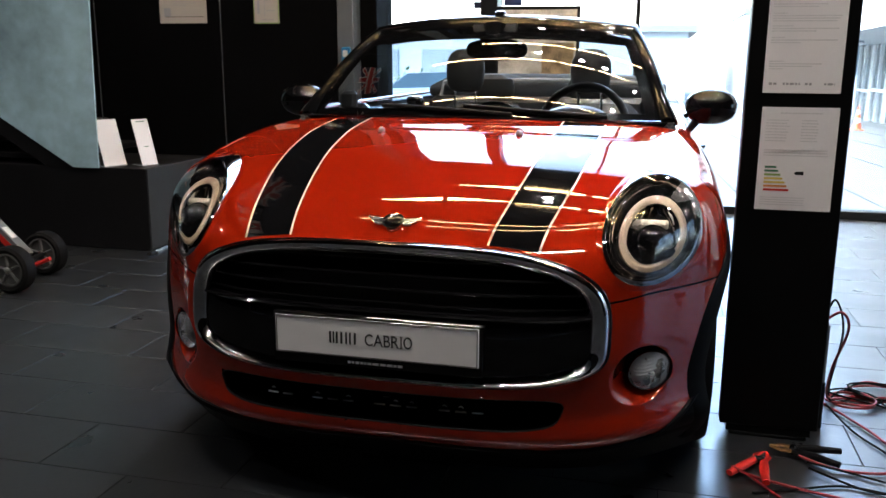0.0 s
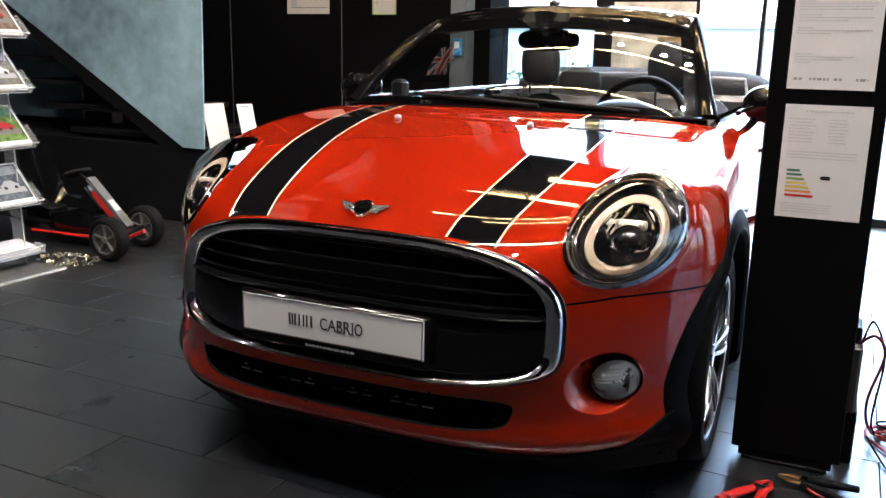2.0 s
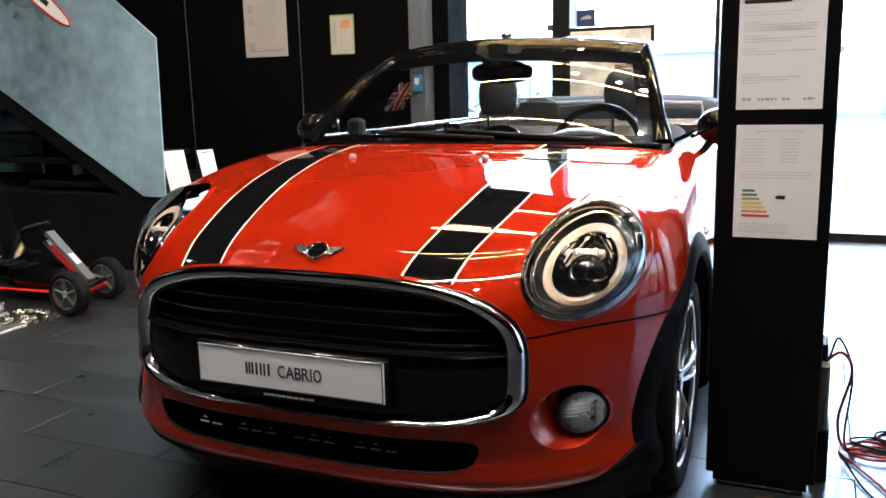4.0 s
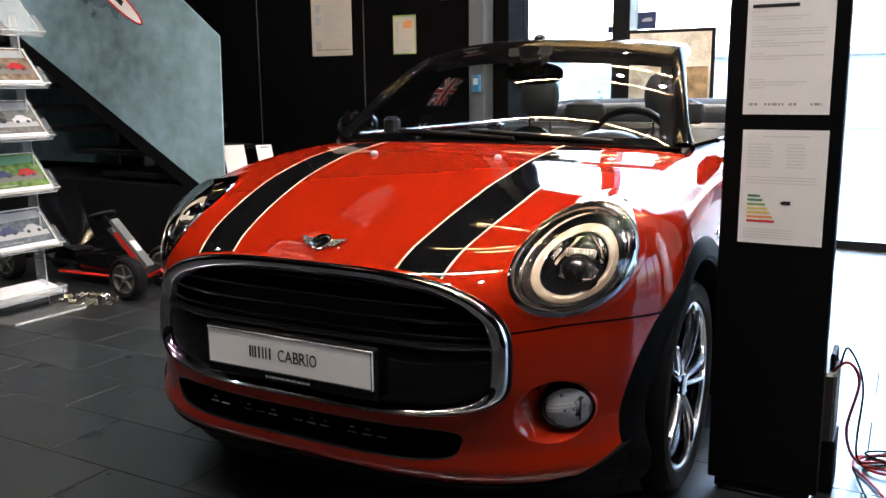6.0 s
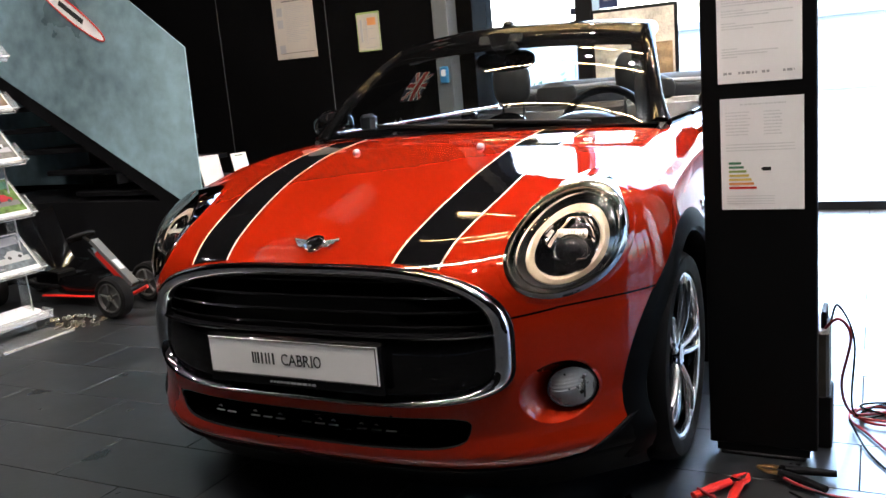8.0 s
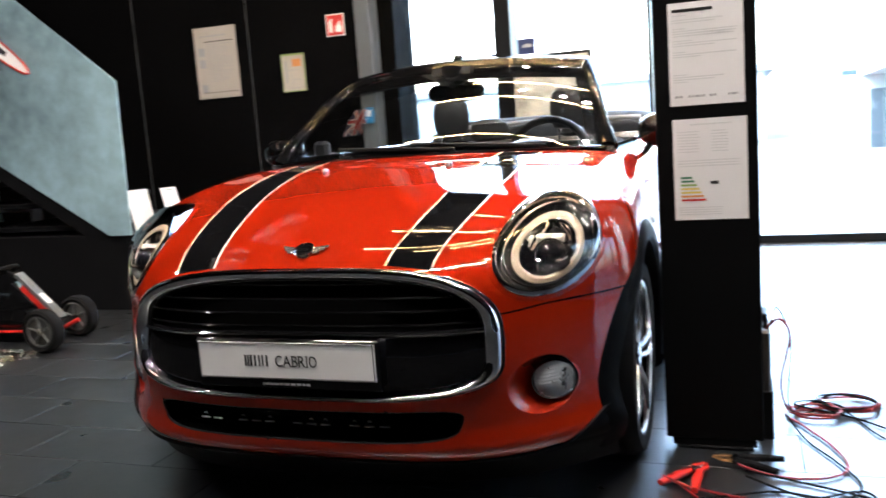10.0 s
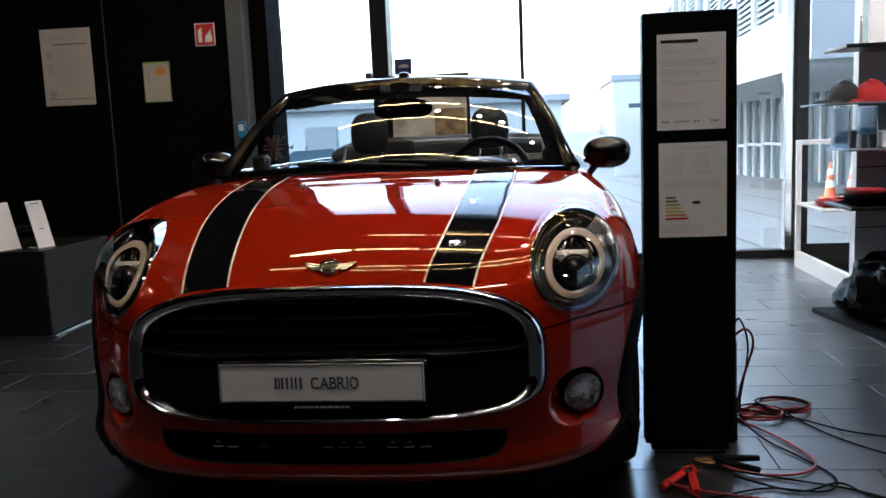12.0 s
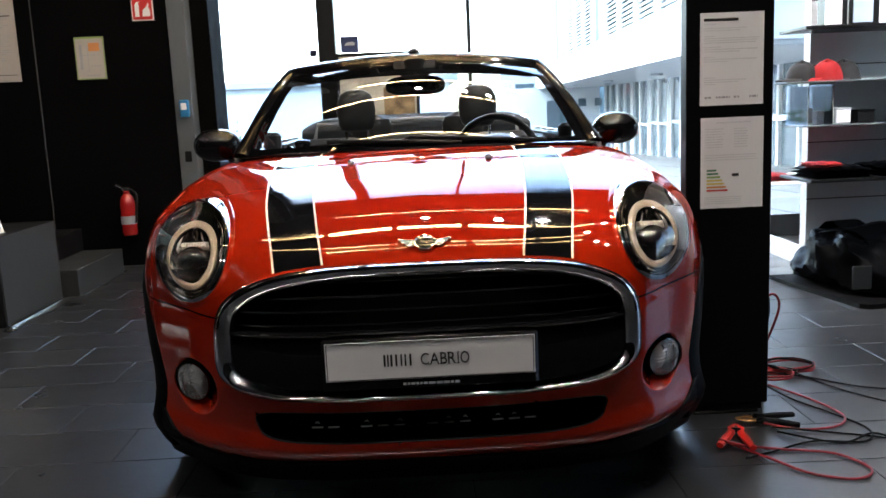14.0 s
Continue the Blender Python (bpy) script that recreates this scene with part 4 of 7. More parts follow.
# ---- headlamps ----
def headlamp(s):
    c = nose(np.array([s * HL_X]), np.array([HL_Z]))[0]
    k = 72
    ang = [2 * math.pi * i / k for i in range(k)]
    def circle(r, dx=0.0, dz=0.0):
        return np.array([(s * (HL_X + dx) + r * math.cos(a), HL_Z + dz + r * math.sin(a)) for a in ang])
    def ring(r, push, dx=0.0, dz=0.0, skin=False):
        l = circle(r, dx, dz)
        p = nose(l[:, 0], l[:, 1])
        if not skin:
            up = p[:, 2] - HL_Z
            flat = c[1] + 0.6 * (s * p[:, 0] - HL_X) + 1.5 * up
            w = np.clip(up / 0.07, 0, 1) ** 1.5
            p[:, 1] = p[:, 1] * (1 - w) + np.minimum(p[:, 1], flat) * w
        return p + push * np.array([0.0, 0.78, -0.62])
    def lip(r, lift):
        p = ring(r, 0.0, skin=True)
        return p + lift * body_n(p)
    part("paint_lip", Mesh().loops([lip(HL_R + 0.016, 0.0001), lip(HL_R + 0.012, 0.0012), lip(HL_R + 0.004, 0.0016)], caps=False), RED, car, "red painted lip round the headlamp")
    lamp = part("headlamp", Mesh().loops([lip(HL_R + 0.0045, 0.0002), lip(HL_R + 0.0035, 0.0022), ring(HL_R + 0.002, -0.006), ring(HL_R - 0.003, -0.009), ring(HL_R - 0.008, -0.0085), ring(HL_R - 0.013, -0.005), ring(HL_R - 0.0175, 0.003), ring(HL_R - 0.0185, 0.008)], caps=False), BEZEL, car, "round headlamp in a wide polished chrome bezel")
    part("chrome_ring", Mesh().loops([ring(HL_R - 0.0195, 0.008), ring(HL_R - 0.0200, 0.003), ring(HL_R - 0.0218, 0.003), ring(HL_R - 0.0226, 0.009)], caps=False), CHROME, lamp, "polished chrome ring")
    part("inner_bezel", Mesh().loops([ring(HL_R - 0.0180, 0.009), ring(HL_R - 0.024, 0.010), ring(HL_R - 0.032, 0.016), ring(HL_R - 0.0365, 0.02)], caps=False), GBLACK, lamp)
    part("light_ring", Mesh().loops([ring(HL_R - 0.036, 0.024), ring(HL_R - 0.038, 0.018), ring(HL_R - 0.046, 0.016), ring(HL_R - 0.052, 0.02), ring(HL_R - 0.054, 0.03)], caps=False), GUIDE, lamp, "milky daytime light ring")
    part("trim_ring", Mesh().loops([ring(HL_R - 0.053, 0.022), ring(HL_R - 0.0545, 0.019), ring(HL_R - 0.056, 0.02), ring(HL_R - 0.0575, 0.03)], caps=False), CHROME, lamp)
    part("reflector_bowl", Mesh().loops([ring(HL_R - 0.0565, 0.026), ring(HL_R - 0.068, 0.05), ring(HL_R - 0.09, 0.07), ring(0.004, 0.075)], caps=False), GBLACK, lamp, "black reflector bowl")
    rows = []
    for r, push in ((0.061, 0.030), (0.058, 0.038), (0.052, 0.048), (0.044, 0.054)):
        l = np.array([(s * HL_X + r * math.cos(a), HL_Z + r * math.sin(a)) for a in np.linspace(0.25, math.pi - 0.25, 22)])
        rows.append(nose(l[:, 0], l[:, 1]) + (push - 0.003) * np.array([0.0, 0.78, -0.62]))
    part("upper_reflector", Mesh().grid(rows), CHROME, lamp, "polished upper reflector")
    n = Vector((0, -0.80, 0.60))
    m = Matrix.Translation(Vector(c) + Vector((0, 0.78, -0.62)) * 0.055) @ n.to_track_quat("Z", "Y").to_matrix().to_4x4()
    part("projector", Mesh().lathe([(0.044, -0.02), (0.044, 0.012), (0.040, 0.018), (0.037, 0.016)], m, 36), DCHROME, lamp)
    part("projector_lens", Mesh().lathe([(0.037, 0.012), (0.034, 0.02), (0.026, 0.027), (0.014, 0.031), (0.001, 0.032)], m, 36), mat("dark_lens", (0.004, 0.004, 0.005), 0.02, 0.0, 0.05, spec=0.8), lamp, "dark glass projector lens")
    up = Mesh().box(-0.036, 0.036, 0.036, 0.058, 0.0, 0.012, 0.003)
    for i in range(9):
        x = -0.034 + 0.0076 * i
        up.box(x, x + 0.006, 0.040, 0.054, 0.010, 0.017, 0.001)
    up.v = [tuple(m @ Vector(p)) for p in up.v]
    part("led_block", up, mat("pale_led_block", (0.5, 0.46, 0.4), 0.3, 0.3, 0.2, 90), lamp, "pale ribbed lamp block")
    lo = Mesh().slab([(0.062 * math.cos(a), 0.062 * math.sin(a)) for a in np.linspace(math.pi + 0.42, 2 * math.pi - 0.42, 18)], "z", 0.002, 0.014)
    lo.v = [tuple(m @ Vector(p)) for p in lo.v]
    part("lower_shroud", lo, GBLACK, lamp, "black lower shroud")
    arc = [(-0.058, 0.02), (-0.056, -0.008), (-0.044, -0.022), (-0.02, -0.028), (0.02, -0.028), (0.044, -0.022), (0.056, -0.008), (0.058, 0.02)]
    part("shroud_edge", Mesh().tube([m @ Vector((u, w, 0.016)) for u, w in arc], 0.0022, 6), CHROME, lamp)
    dome = [ring(r, -0.009 - 0.022 * (1 - (r / (HL_R - 0.003)) ** 2)) for r in (HL_R - 0.003, HL_R - 0.02, HL_R - 0.045, HL_R - 0.07, HL_R - 0.1, 0.002)]
    g = part("lens", Mesh().loops(dome, caps=False), LENS, lamp, "clear domed lens")
    g.visible_shadow = False


for _s in (-1, 1):
    headlamp(_s)


def fog_lamp(s):
    k = 64
    mid = nose(np.array([s * FOG_X]), np.array([FOG_Z]))[0]
    def ring(r, push, shift=0.0, ripple=0.0):
        l = np.array([(s * (FOG_X - shift) + r * math.cos(2 * math.pi * i / k), FOG_Z + r * math.sin(2 * math.pi * i / k)) for i in range(k)])
        p = nose(l[:, 0], l[:, 1])
        f = min(1.0, push * 24)
        p[:, 1] = p[:, 1] * (1 - f) + (mid[1] + 0.2 * s * (p[:, 0] - mid[0])) * f + push
        p[:, 1] += ripple * np.sin((p[:, 2] - FOG_Z) * 2 * math.pi / 0.0085) * (p[:, 2] > FOG_Z - 0.006)
        return p
    def skin(r, lift):
        p = ring(r, 0.0, 0.016)
        return p + lift * body_n(p)
    lamp = part("fog_lamp", Mesh().loops([skin(FOG_R + 0.006, 0.0002), skin(FOG_R + 0.002, 0.0005), skin(FOG_R - 0.001, 0.0), ring(FOG_R - 0.005, 0.006, 0.014), ring(0.069, 0.014, 0.011), ring(0.064, 0.026, 0.006), ring(0.0585, 0.040), ring(0.057, 0.052)], caps=False), RED, car, "round fog lamp set in a red dish")
    part("fog_socket", Mesh().loops([ring(0.0575, 0.046), ring(0.0568, 0.030), ring(0.0535, 0.030), ring(0.0525, 0.05)], caps=False), DEEP, lamp, "black socket")
    part("fog_rim", Mesh().loops([ring(0.053, 0.05), ring(0.053, 0.021), ring(0.051, 0.019), ring(0.0495, 0.023)], caps=False), DCHROME, lamp)
    part("fog_reflector", Mesh().loops([ring(0.0495, 0.024), ring(0.044, 0.042), ring(0.03, 0.054), ring(0.003, 0.06)], caps=False), REFL, lamp, "silver reflector")
    part("fog_lens", Mesh().loops([ring(r, 0.022 - 0.020 * (1 - (r / 0.05) ** 2), 0.0, 0.0011 if r < 0.045 else 0.0) for r in (0.0498, 0.047, 0.044, 0.041, 0.038, 0.035, 0.032, 0.029, 0.026, 0.023, 0.020, 0.017, 0.014, 0.011, 0.008, 0.005, 0.002)], caps=False), FOGGL, lamp, "ribbed clear lens").visible_shadow = False
    part("fog_shield", Mesh().box(mid[0] - 0.024, mid[0] + 0.026, mid[1] + 0.026, mid[1] + 0.042, FOG_Z - 0.020, FOG_Z - 0.008, 0.003), GBLACK, lamp, "dark bulb shield")
    part("fog_bulb", Mesh().ball((mid[0], mid[1] + 0.036, FOG_Z + 0.006), 0.013, 0.013, 0.013, 16, 10), CHROME, lamp, "polished bulb cap")
    for o in (-0.030, 0.030):
        part("reflector_rib", Mesh().tube([(mid[0] + o * 0.9, mid[1] + 0.036, FOG_Z - 0.030), (mid[0] + o, mid[1] + 0.030, FOG_Z), (mid[0] + o * 0.9, mid[1] + 0.036, FOG_Z + 0.030)], 0.0022, 6), DCHROME, lamp)


for _s in (-1, 1):
    fog_lamp(_s)

# ---- bonnet stripes, badge, washer jets ----
STRIPE_IN = ([0.20, 0.35, 0.48, 0.65, 0.85, 1.05, 1.20, 1.40], [0.240, 0.263, 0.286, 0.310, 0.330, 0.340, 0.343, 0.345])
STRIPE_OUT = ([0.20, 0.35, 0.48, 0.65, 0.85, 1.05, 1.20, 1.40], [0.358, 0.381, 0.408, 0.440, 0.462, 0.471, 0.474, 0.476])
STRIPE_DX = -0.006


def stripe_x(y, edge):
    """The inner (0) or outer (1) edge of a bonnet stripe."""
    tab = STRIPE_OUT if edge else STRIPE_IN
    return smooth_interp(y, tab, 0.06)


def stripe_sheet(s, lift, cols=9):
    ys = np.concatenate([np.linspace(0.262, 0.4, 24), np.linspace(0.41, 1.27, 70)])
    rows = []
    for y in ys:
        xs = s * np.linspace(stripe_x(y, 0), stripe_x(y, 1), cols) + STRIPE_DX
        rows.append(top(xs, np.full(cols, y)))
    g = np.array(rows)
    g = g + lift * body_n(g.reshape(-1, 3)).reshape(g.shape)
    ok = grille_g(g[..., 0], g[..., 2]).min(1) > 0.035
    g = g[ok]
    keep = g[..., 1].mean(1) < 1.235 + 0.38 * (g[..., 0].mean(1)) ** 2
    m = Mesh().grid(g[keep])
    m.normals = [tuple(p) for p in body_n(g[keep].reshape(-1, 3))]
    a, b, c = (np.array([m.v[q[i]] for q in m.f]) for i in range(3))
    flip = (np.cross(b - a, c - a) * np.array([m.normals[q[0]] for q in m.f])).sum(1) < 0
    m.f = [q[::-1] if w else q for q, w in zip(m.f, flip)]
    return m


for _s in (-1, 1):
    part("bonnet_stripe", stripe_sheet(_s, 0.0012), STRIPE, car, "gloss black bonnet stripe with pale pinstripes")
for _s in (-1, 1):
    for _o in (-0.0065, None):
        def _pin(y, o=_o):
            return (stripe_x(y, 0) - 0.0065, stripe_x(y, 0) - 0.001) if o is not None else (stripe_x(y, 1) + 0.001, stripe_x(y, 1) + 0.0065)
        rows = []
        for y in np.concatenate([np.linspace(0.262, 0.4, 24), np.linspace(0.41, 1.27, 70)]):
            a, b = _pin(y)
            rows.append(top(_s * np.array([a, b]) + STRIPE_DX, np.full(2, y)))
        g = np.array(rows)
        g = g + 0.0013 * body_n(g.reshape(-1, 3)).reshape(g.shape)
        ok = (grille_g(g[..., 0], g[..., 2]).min(1) > 0.035) & (g[..., 1].mean(1) < 1.235 + 0.38 * g[..., 0].mean(1) ** 2)
        part("pinstripe", Mesh().grid(g[ok]), PIN, car, "thin cream pinstripe")

_bp = top(np.array([0.0]), np.array([0.395]))[0]
_bn = Vector(body_n(_bp[None])[0])
_bm = Matrix.Translation(Vector(_bp) + _bn * 0.002) @ _bn.to_track_quat("Z", "Y").to_matrix().to_4x4()
badge = part("bonnet_badge", Mesh().lathe([(0.001, 0.004), (0.0245, 0.005), (0.0265, 0.008), (0.0295, 0.0075), (0.031, 0.0)], _bm, 36), CHROME, car, "round winged chrome badge")
part("badge_face", Mesh().lathe([(0.001, 0.0056), (0.018, 0.0056), (0.0222, 0.0052)], _bm, 30), GBLACK, badge)
_w = Mesh()
for _i in range(5):
    _w.box(-0.0145 + 0.0062 * _i, -0.0125 + 0.0062 * _i, -0.006, 0.006, 0.0054, 0.0068)
_w.v = [tuple(_bm @ Vector(p)) for p in _w.v]
part("badge_mark", _w, CHROME, badge)
for _s in (-1, 1):
    for _i, (_len, _h) in enumerate(((0.070, 0.013), (0.061, 0.002), (0.050, -0.009))):
        _w = Mesh().loops([[(_s * x, h + d, 0.002 + t) for d, t in ((-0.004, 0), (0.004, 0), (0.003, 0.0035), (-0.003, 0.0035))] for x, h in ((0.026, _h * 0.7), (_len * 0.75, _h), (_len, _h + 0.004))])
        _w.v = [tuple(_bm @ Vector(p)) for p in _w.v]
        part("badge_wing", _w, ALLOY, badge)
for _s in (-1, 1):
    _p = top(np.array([_s * 0.225]), np.array([0.995]))[0]
    part("washer_jet", Mesh().ball(_p + [0, 0, 0.004], 0.011, 0.016, 0.011, 14, 8), KGREY, car, "small grey washer jet")

# ---- windscreen, pillars, mirrors ----
def base_line(t):
    """The foot of the windscreen, t from -1 to 1."""
    return Vector((0.675 * t, 1.255 + 0.20 * abs(t) ** 2.2, 0.958 - 0.018 * t * t))


def head_line(t):
    return Vector((0.525 * t, 1.83 + 0.11 * abs(t) ** 2.2, 1.305 - 0.035 * t * t))


def screen(t, w, out=0.0):
    a, b = base_line(t), head_line(t)
    p = a.lerp(b, w)
    return p + Vector((0, -0.55, 0.83)) * (0.03 * 4 * w * (1 - w) + out)


_g = part("windscreen", Mesh().grid([[screen(-0.97 + 1.94 * i / 40, 0.0 + 0.97 * j / 16) for i in range(41)] for j in range(17)]), GLASS, car, "clear raked windscreen with black border")
_g.visible_shadow = False
part("screen_border", Mesh().grid([[screen(-0.97 + 1.94 * i / 60, w, -0.004) for i in range(61)] for w in (0.755, 0.86, 0.985)]), GBLACK, _g, "black upper sun band")
part("screen_border", Mesh().grid([[screen(-0.97 + 1.94 * i / 60, w, -0.004) for i in range(61)] for w in (-0.01, 0.04, 0.075)]), GBLACK, _g)
for _s in (-1, 1):
    _l = [screen(_s * 0.975, w / 12, 0.0) for w in range(13)]
    _l = [p + Vector((_s * 0.014, 0.012, 0.0)) for p in _l]
    part("pillar", Mesh().tube(_l, [0.040, 0.034, 0.029] + [0.026] * 10, 14, flat=0.75), SATIN, car, "black windscreen pillar")
    part("screen_border", Mesh().grid([[screen(_s * t, w / 14, -0.004) for t in (0.90, 0.94, 0.97)] for w in range(15)]), GBLACK, _g)
part("screen_header", Mesh().loops([[head_line(t) + Vector((0, a, b)) for a, b in ((-0.055, -0.03), (-0.035, 0.004), (0.0, 0.022), (0.07, 0.03), (0.13, 0.02), (0.14, -0.005), (0.06, -0.03))] for t in [-1.03 + 2.06 * i / 40 for i in range(41)]]), GBLACK, car, "gloss black windscreen header")
part("header_lining", Mesh().loops([[head_line(t) + Vector((0, a, b)) for a, b in ((-0.02, -0.034), (0.12, -0.012), (0.12, -0.03), (0.0, -0.06))] for t in [-0.95 + 1.9 * i / 30 for i in range(31)]]), DASH, car)
part("cowl", Mesh().grid([[base_line(-1.0 + 2.0 * i / 40) + Vector((0, a, b)) for i in range(41)] for a, b in ((-0.028, 0.002), (-0.018, 0.008), (0.0, 0.002), (0.03, -0.02), (0.06, -0.05))]), GBLACK, car, "black scuttle below the windscreen")
part("scuttle_chrome", Mesh().tube([base_line(-1.02 + 2.04 * i / 40) + Vector((0, -0.018, 0.006)) for i in range(41)], 0.0045, 8), CHROME, car, "thin chrome strip along the scuttle")
latch = part("header_latch", Mesh().ball((0, 1.865, 1.332), 0.026, 0.03, 0.02, 16, 8).box(-0.05, 0.05, 1.85, 1.90, 1.312, 1.328, 0.006), DCHROME, car, "small roof latch on the header")

for _a, _b, _c2 in ((-0.05, 0.30, 0.0), (0.42, 0.60, 0.02)):
    _pts = [screen(t, w, 0.012) for t, w in zip(np.linspace(_a + 0.28, _a - 0.45, 16), np.linspace(0.02, 0.075, 16))]
    part("wiper", Mesh().tube(_pts, 0.006, 8).tube([p + Vector((0, 0.008, -0.006)) for p in _pts], 0.004, 6), BLACK, car, "black wiper blade at rest")


def door_mirror(s):
    c = Vector((s * 0.835, 1.80, 0.985))
    body = Mesh()
    rings = []
    for i in range(17):
        a = -math.pi / 2 + math.pi * i / 16
        ca, sa = max(0.02, math.cos(a)) ** 0.75, math.sin(a)
        rings.append([c + Vector((s * 0.095 * sa, -0.075 * ca * max(-0.55, math.cos(w)), 0.068 * ca * math.sin(w))) for w in [2 * math.pi * j / 24 for j in range(24)]])
    body.loops(rings)
    mir = part("door_mirror", body, GBLACK, car, "gloss black rounded door mirror")
    part("mirror_glass", Mesh().lathe([(0.001, 0.0), (0.058, 0.0), (0.06, -0.004)], Matrix.Translation(c + Vector((0, 0.043, 0))) @ pose(0, 0, 0, -90, 0, 0), 28), CHROME, mir)
    part("mirror_stalk", Mesh().tube([c + Vector((-s * 0.05, 0.0, -0.055)), c + Vector((-s * 0.075, 0.0, -0.09)), c + Vector((-s * 0.095, 0.0, -0.135))], [0.026, 0.022, 0.03], 12, flat=0.6), BLACK, mir)


for _s in (-1, 1):
    door_mirror(_s)
    part("belt_trim", Mesh().tube([(_s * (0.742 - 0.01 * (y > 3)), y, 0.958) for y in (1.66, 1.9, 2.6, 3.2, 3.5)], 0.009, 8), DCHROME, car, "dark chrome belt-line strip")
    part("door_handle", Mesh().tube([flank(np.array([y]), np.array([0.80]), _s)[0] + np.array([_s * o, 0, 0]) for y, o in ((2.12, 0.0), (2.14, 0.025), (2.24, 0.028), (2.26, 0.0))], 0.011, 8), CHROME, car)
    _p = flank(np.array([1.28]), np.array([0.70]), _s)[0]
    part("side_indicator", Mesh().ball(_p, 0.012, 0.06, 0.022, 16, 8), CHROME, car)

# ---- cabin ----
dash = part("dashboard", Mesh().loops([[(x, 1.36 + 0.16 * abs(x / 0.64) ** 2.2 + a, b + 0.01 * math.cos(3 * x)) for a, b in ((-0.03, 0.80), (-0.02, 0.925), (0.1, 0.935), (0.3, 0.925), (0.38, 0.89), (0.4, 0.72))] for x in np.linspace(-0.66, 0.66, 31)]), DASH, car, "dark soft-touch dashboard")
part("cluster_hood", Mesh().ball((0.33, 1.74, 0.93), 0.13, 0.09, 0.055, 24, 12), DASH, dash)
part("air_vent", Mesh().lathe([(0.03, 0.0), (0.052, 0.008), (0.056, 0.0), (0.05, -0.02)], Matrix.Translation((-0.55, 1.70, 0.93)) @ pose(0, 0, 0, 60, 0, 0), 28), CHROME, dash)
part("centre_display", Mesh().lathe([(0.001, 0.0), (0.10, 0.006), (0.112, 0.012), (0.118, 0.0), (0.11, -0.03)], Matrix.Translation((0.0, 1.72, 0.90)) @ pose(0, 0, 0, 50, 0, 0), 40), GBLACK, dash)
part("dash_speaker", Mesh().lathe([(0.001, 0.004), (0.075, 0.006), (0.085, 0.0)], Matrix.Translation((-0.12, 1.52, 0.938)), 28), DCHROME, dash)
sw = part("steering_wheel", Mesh().tube([(0.345 + 0.175 * math.cos(a), 1.93 + 0.05 * math.sin(a), 0.885 + 0.168 * math.sin(a)) for a in [2 * math.pi * i / 48 for i in range(48)]], 0.016, 10, loop=True, up=(0, 1, 0)), LEATHER, car, "black leather steering wheel")
part("wheel_hub", Mesh().ball((0.345, 1.91, 0.88), 0.07, 0.03, 0.06, 20, 10), DASH, sw)
for _a in (-0.2, math.pi + 0.2, -math.pi / 2):
    part("wheel_spoke", Mesh().tube([(0.345 + r * math.cos(_a), 1.915, 0.88 + r * math.sin(_a)) for r in (0.05, 0.17)], 0.016, 8, flat=0.5), DCHROME, sw)


def seat(x):
    s = part("seat", Mesh().box(x - 0.23, x + 0.23, 2.05, 2.55, 0.30, 0.50, 0.06), LEATHER, car, "dark upholstered sports seat")
    rings = []
    for z, w, d, y in ((0.45, 0.22, 0.07, 2.50), (0.60, 0.245, 0.085, 2.53), (0.72, 0.23, 0.08, 2.57), (0.82, 0.19, 0.07, 2.60), (0.88, 0.13, 0.055, 2.62), (0.895, 0.08, 0.03, 2.62)):
        rings.append([(x + w * math.copysign(abs(math.cos(a)) ** 0.6, math.cos(a)), y + d * math.copysign(abs(math.sin(a)) ** 0.8, math.sin(a)) - 0.04 * abs(math.cos(a)) ** 3, z) for a in [2 * math.pi * i / 28 for i in range(28)]])
    part("backrest", Mesh().loops(rings), LEATHER, s)
    rings = []
    for z, w, d in ((1.0, 0.05, 0.03), (1.008, 0.078, 0.045), (1.04, 0.092, 0.055), (1.10, 0.099, 0.055), (1.15, 0.094, 0.05), (1.185, 0.076, 0.04), (1.203, 0.05, 0.025), (1.209, 0.02, 0.01)):
        rings.append([(x + w * math.copysign(abs(math.cos(a)) ** 0.9, math.cos(a)), 2.61 + d * math.sin(a), z) for a in [2 * math.pi * i / 28 for i in range(28)]])
    part("headrest", Mesh().loops(rings), LEATHER, s, "rounded dark headrest on chrome posts")
    for o in (-0.055, 0.055):
        part("headrest_post", Mesh().tube([(x + o, 2.615, 0.85), (x + o, 2.612, 1.03)], 0.007, 8), CHROME, s)


for _x in (-0.305, 0.315):
    seat(_x)
    rear = part("rear_seat", Mesh().box(_x - 0.24, _x + 0.24, 2.95, 3.2, 0.45, 0.93, 0.07), LEATHER, car)
    rings = []
    for z, w, d in ((0.95, 0.09, 0.03), (0.965, 0.115, 0.045), (1.01, 0.12, 0.05), (1.05, 0.105, 0.045), (1.075, 0.05, 0.02)):
        rings.append([(_x * 0.85 + w * math.cos(a), 3.14 + d * math.sin(a), z) for a in [2 * math.pi * i / 24 for i in range(24)]])
    part("rear_headrest", Mesh().loops(rings), LEATHER, rear)
part("cabin_floor", Mesh().box(-0.68, 0.68, 1.3, 3.3, 0.22, 0.28, 0.01), DEEP, car)
for _s in (-1, 1):
    part("door_card", Mesh().box(min(_s * 0.66, _s * 0.705), max(_s * 0.66, _s * 0.705), 1.42, 3.4, 0.28, 0.945, 0.02), DASH, car)
part("rear_bulkhead", Mesh().box(-0.66, 0.66, 3.22, 3.34, 0.3, 0.95, 0.03), DASH, car)
_rings = []
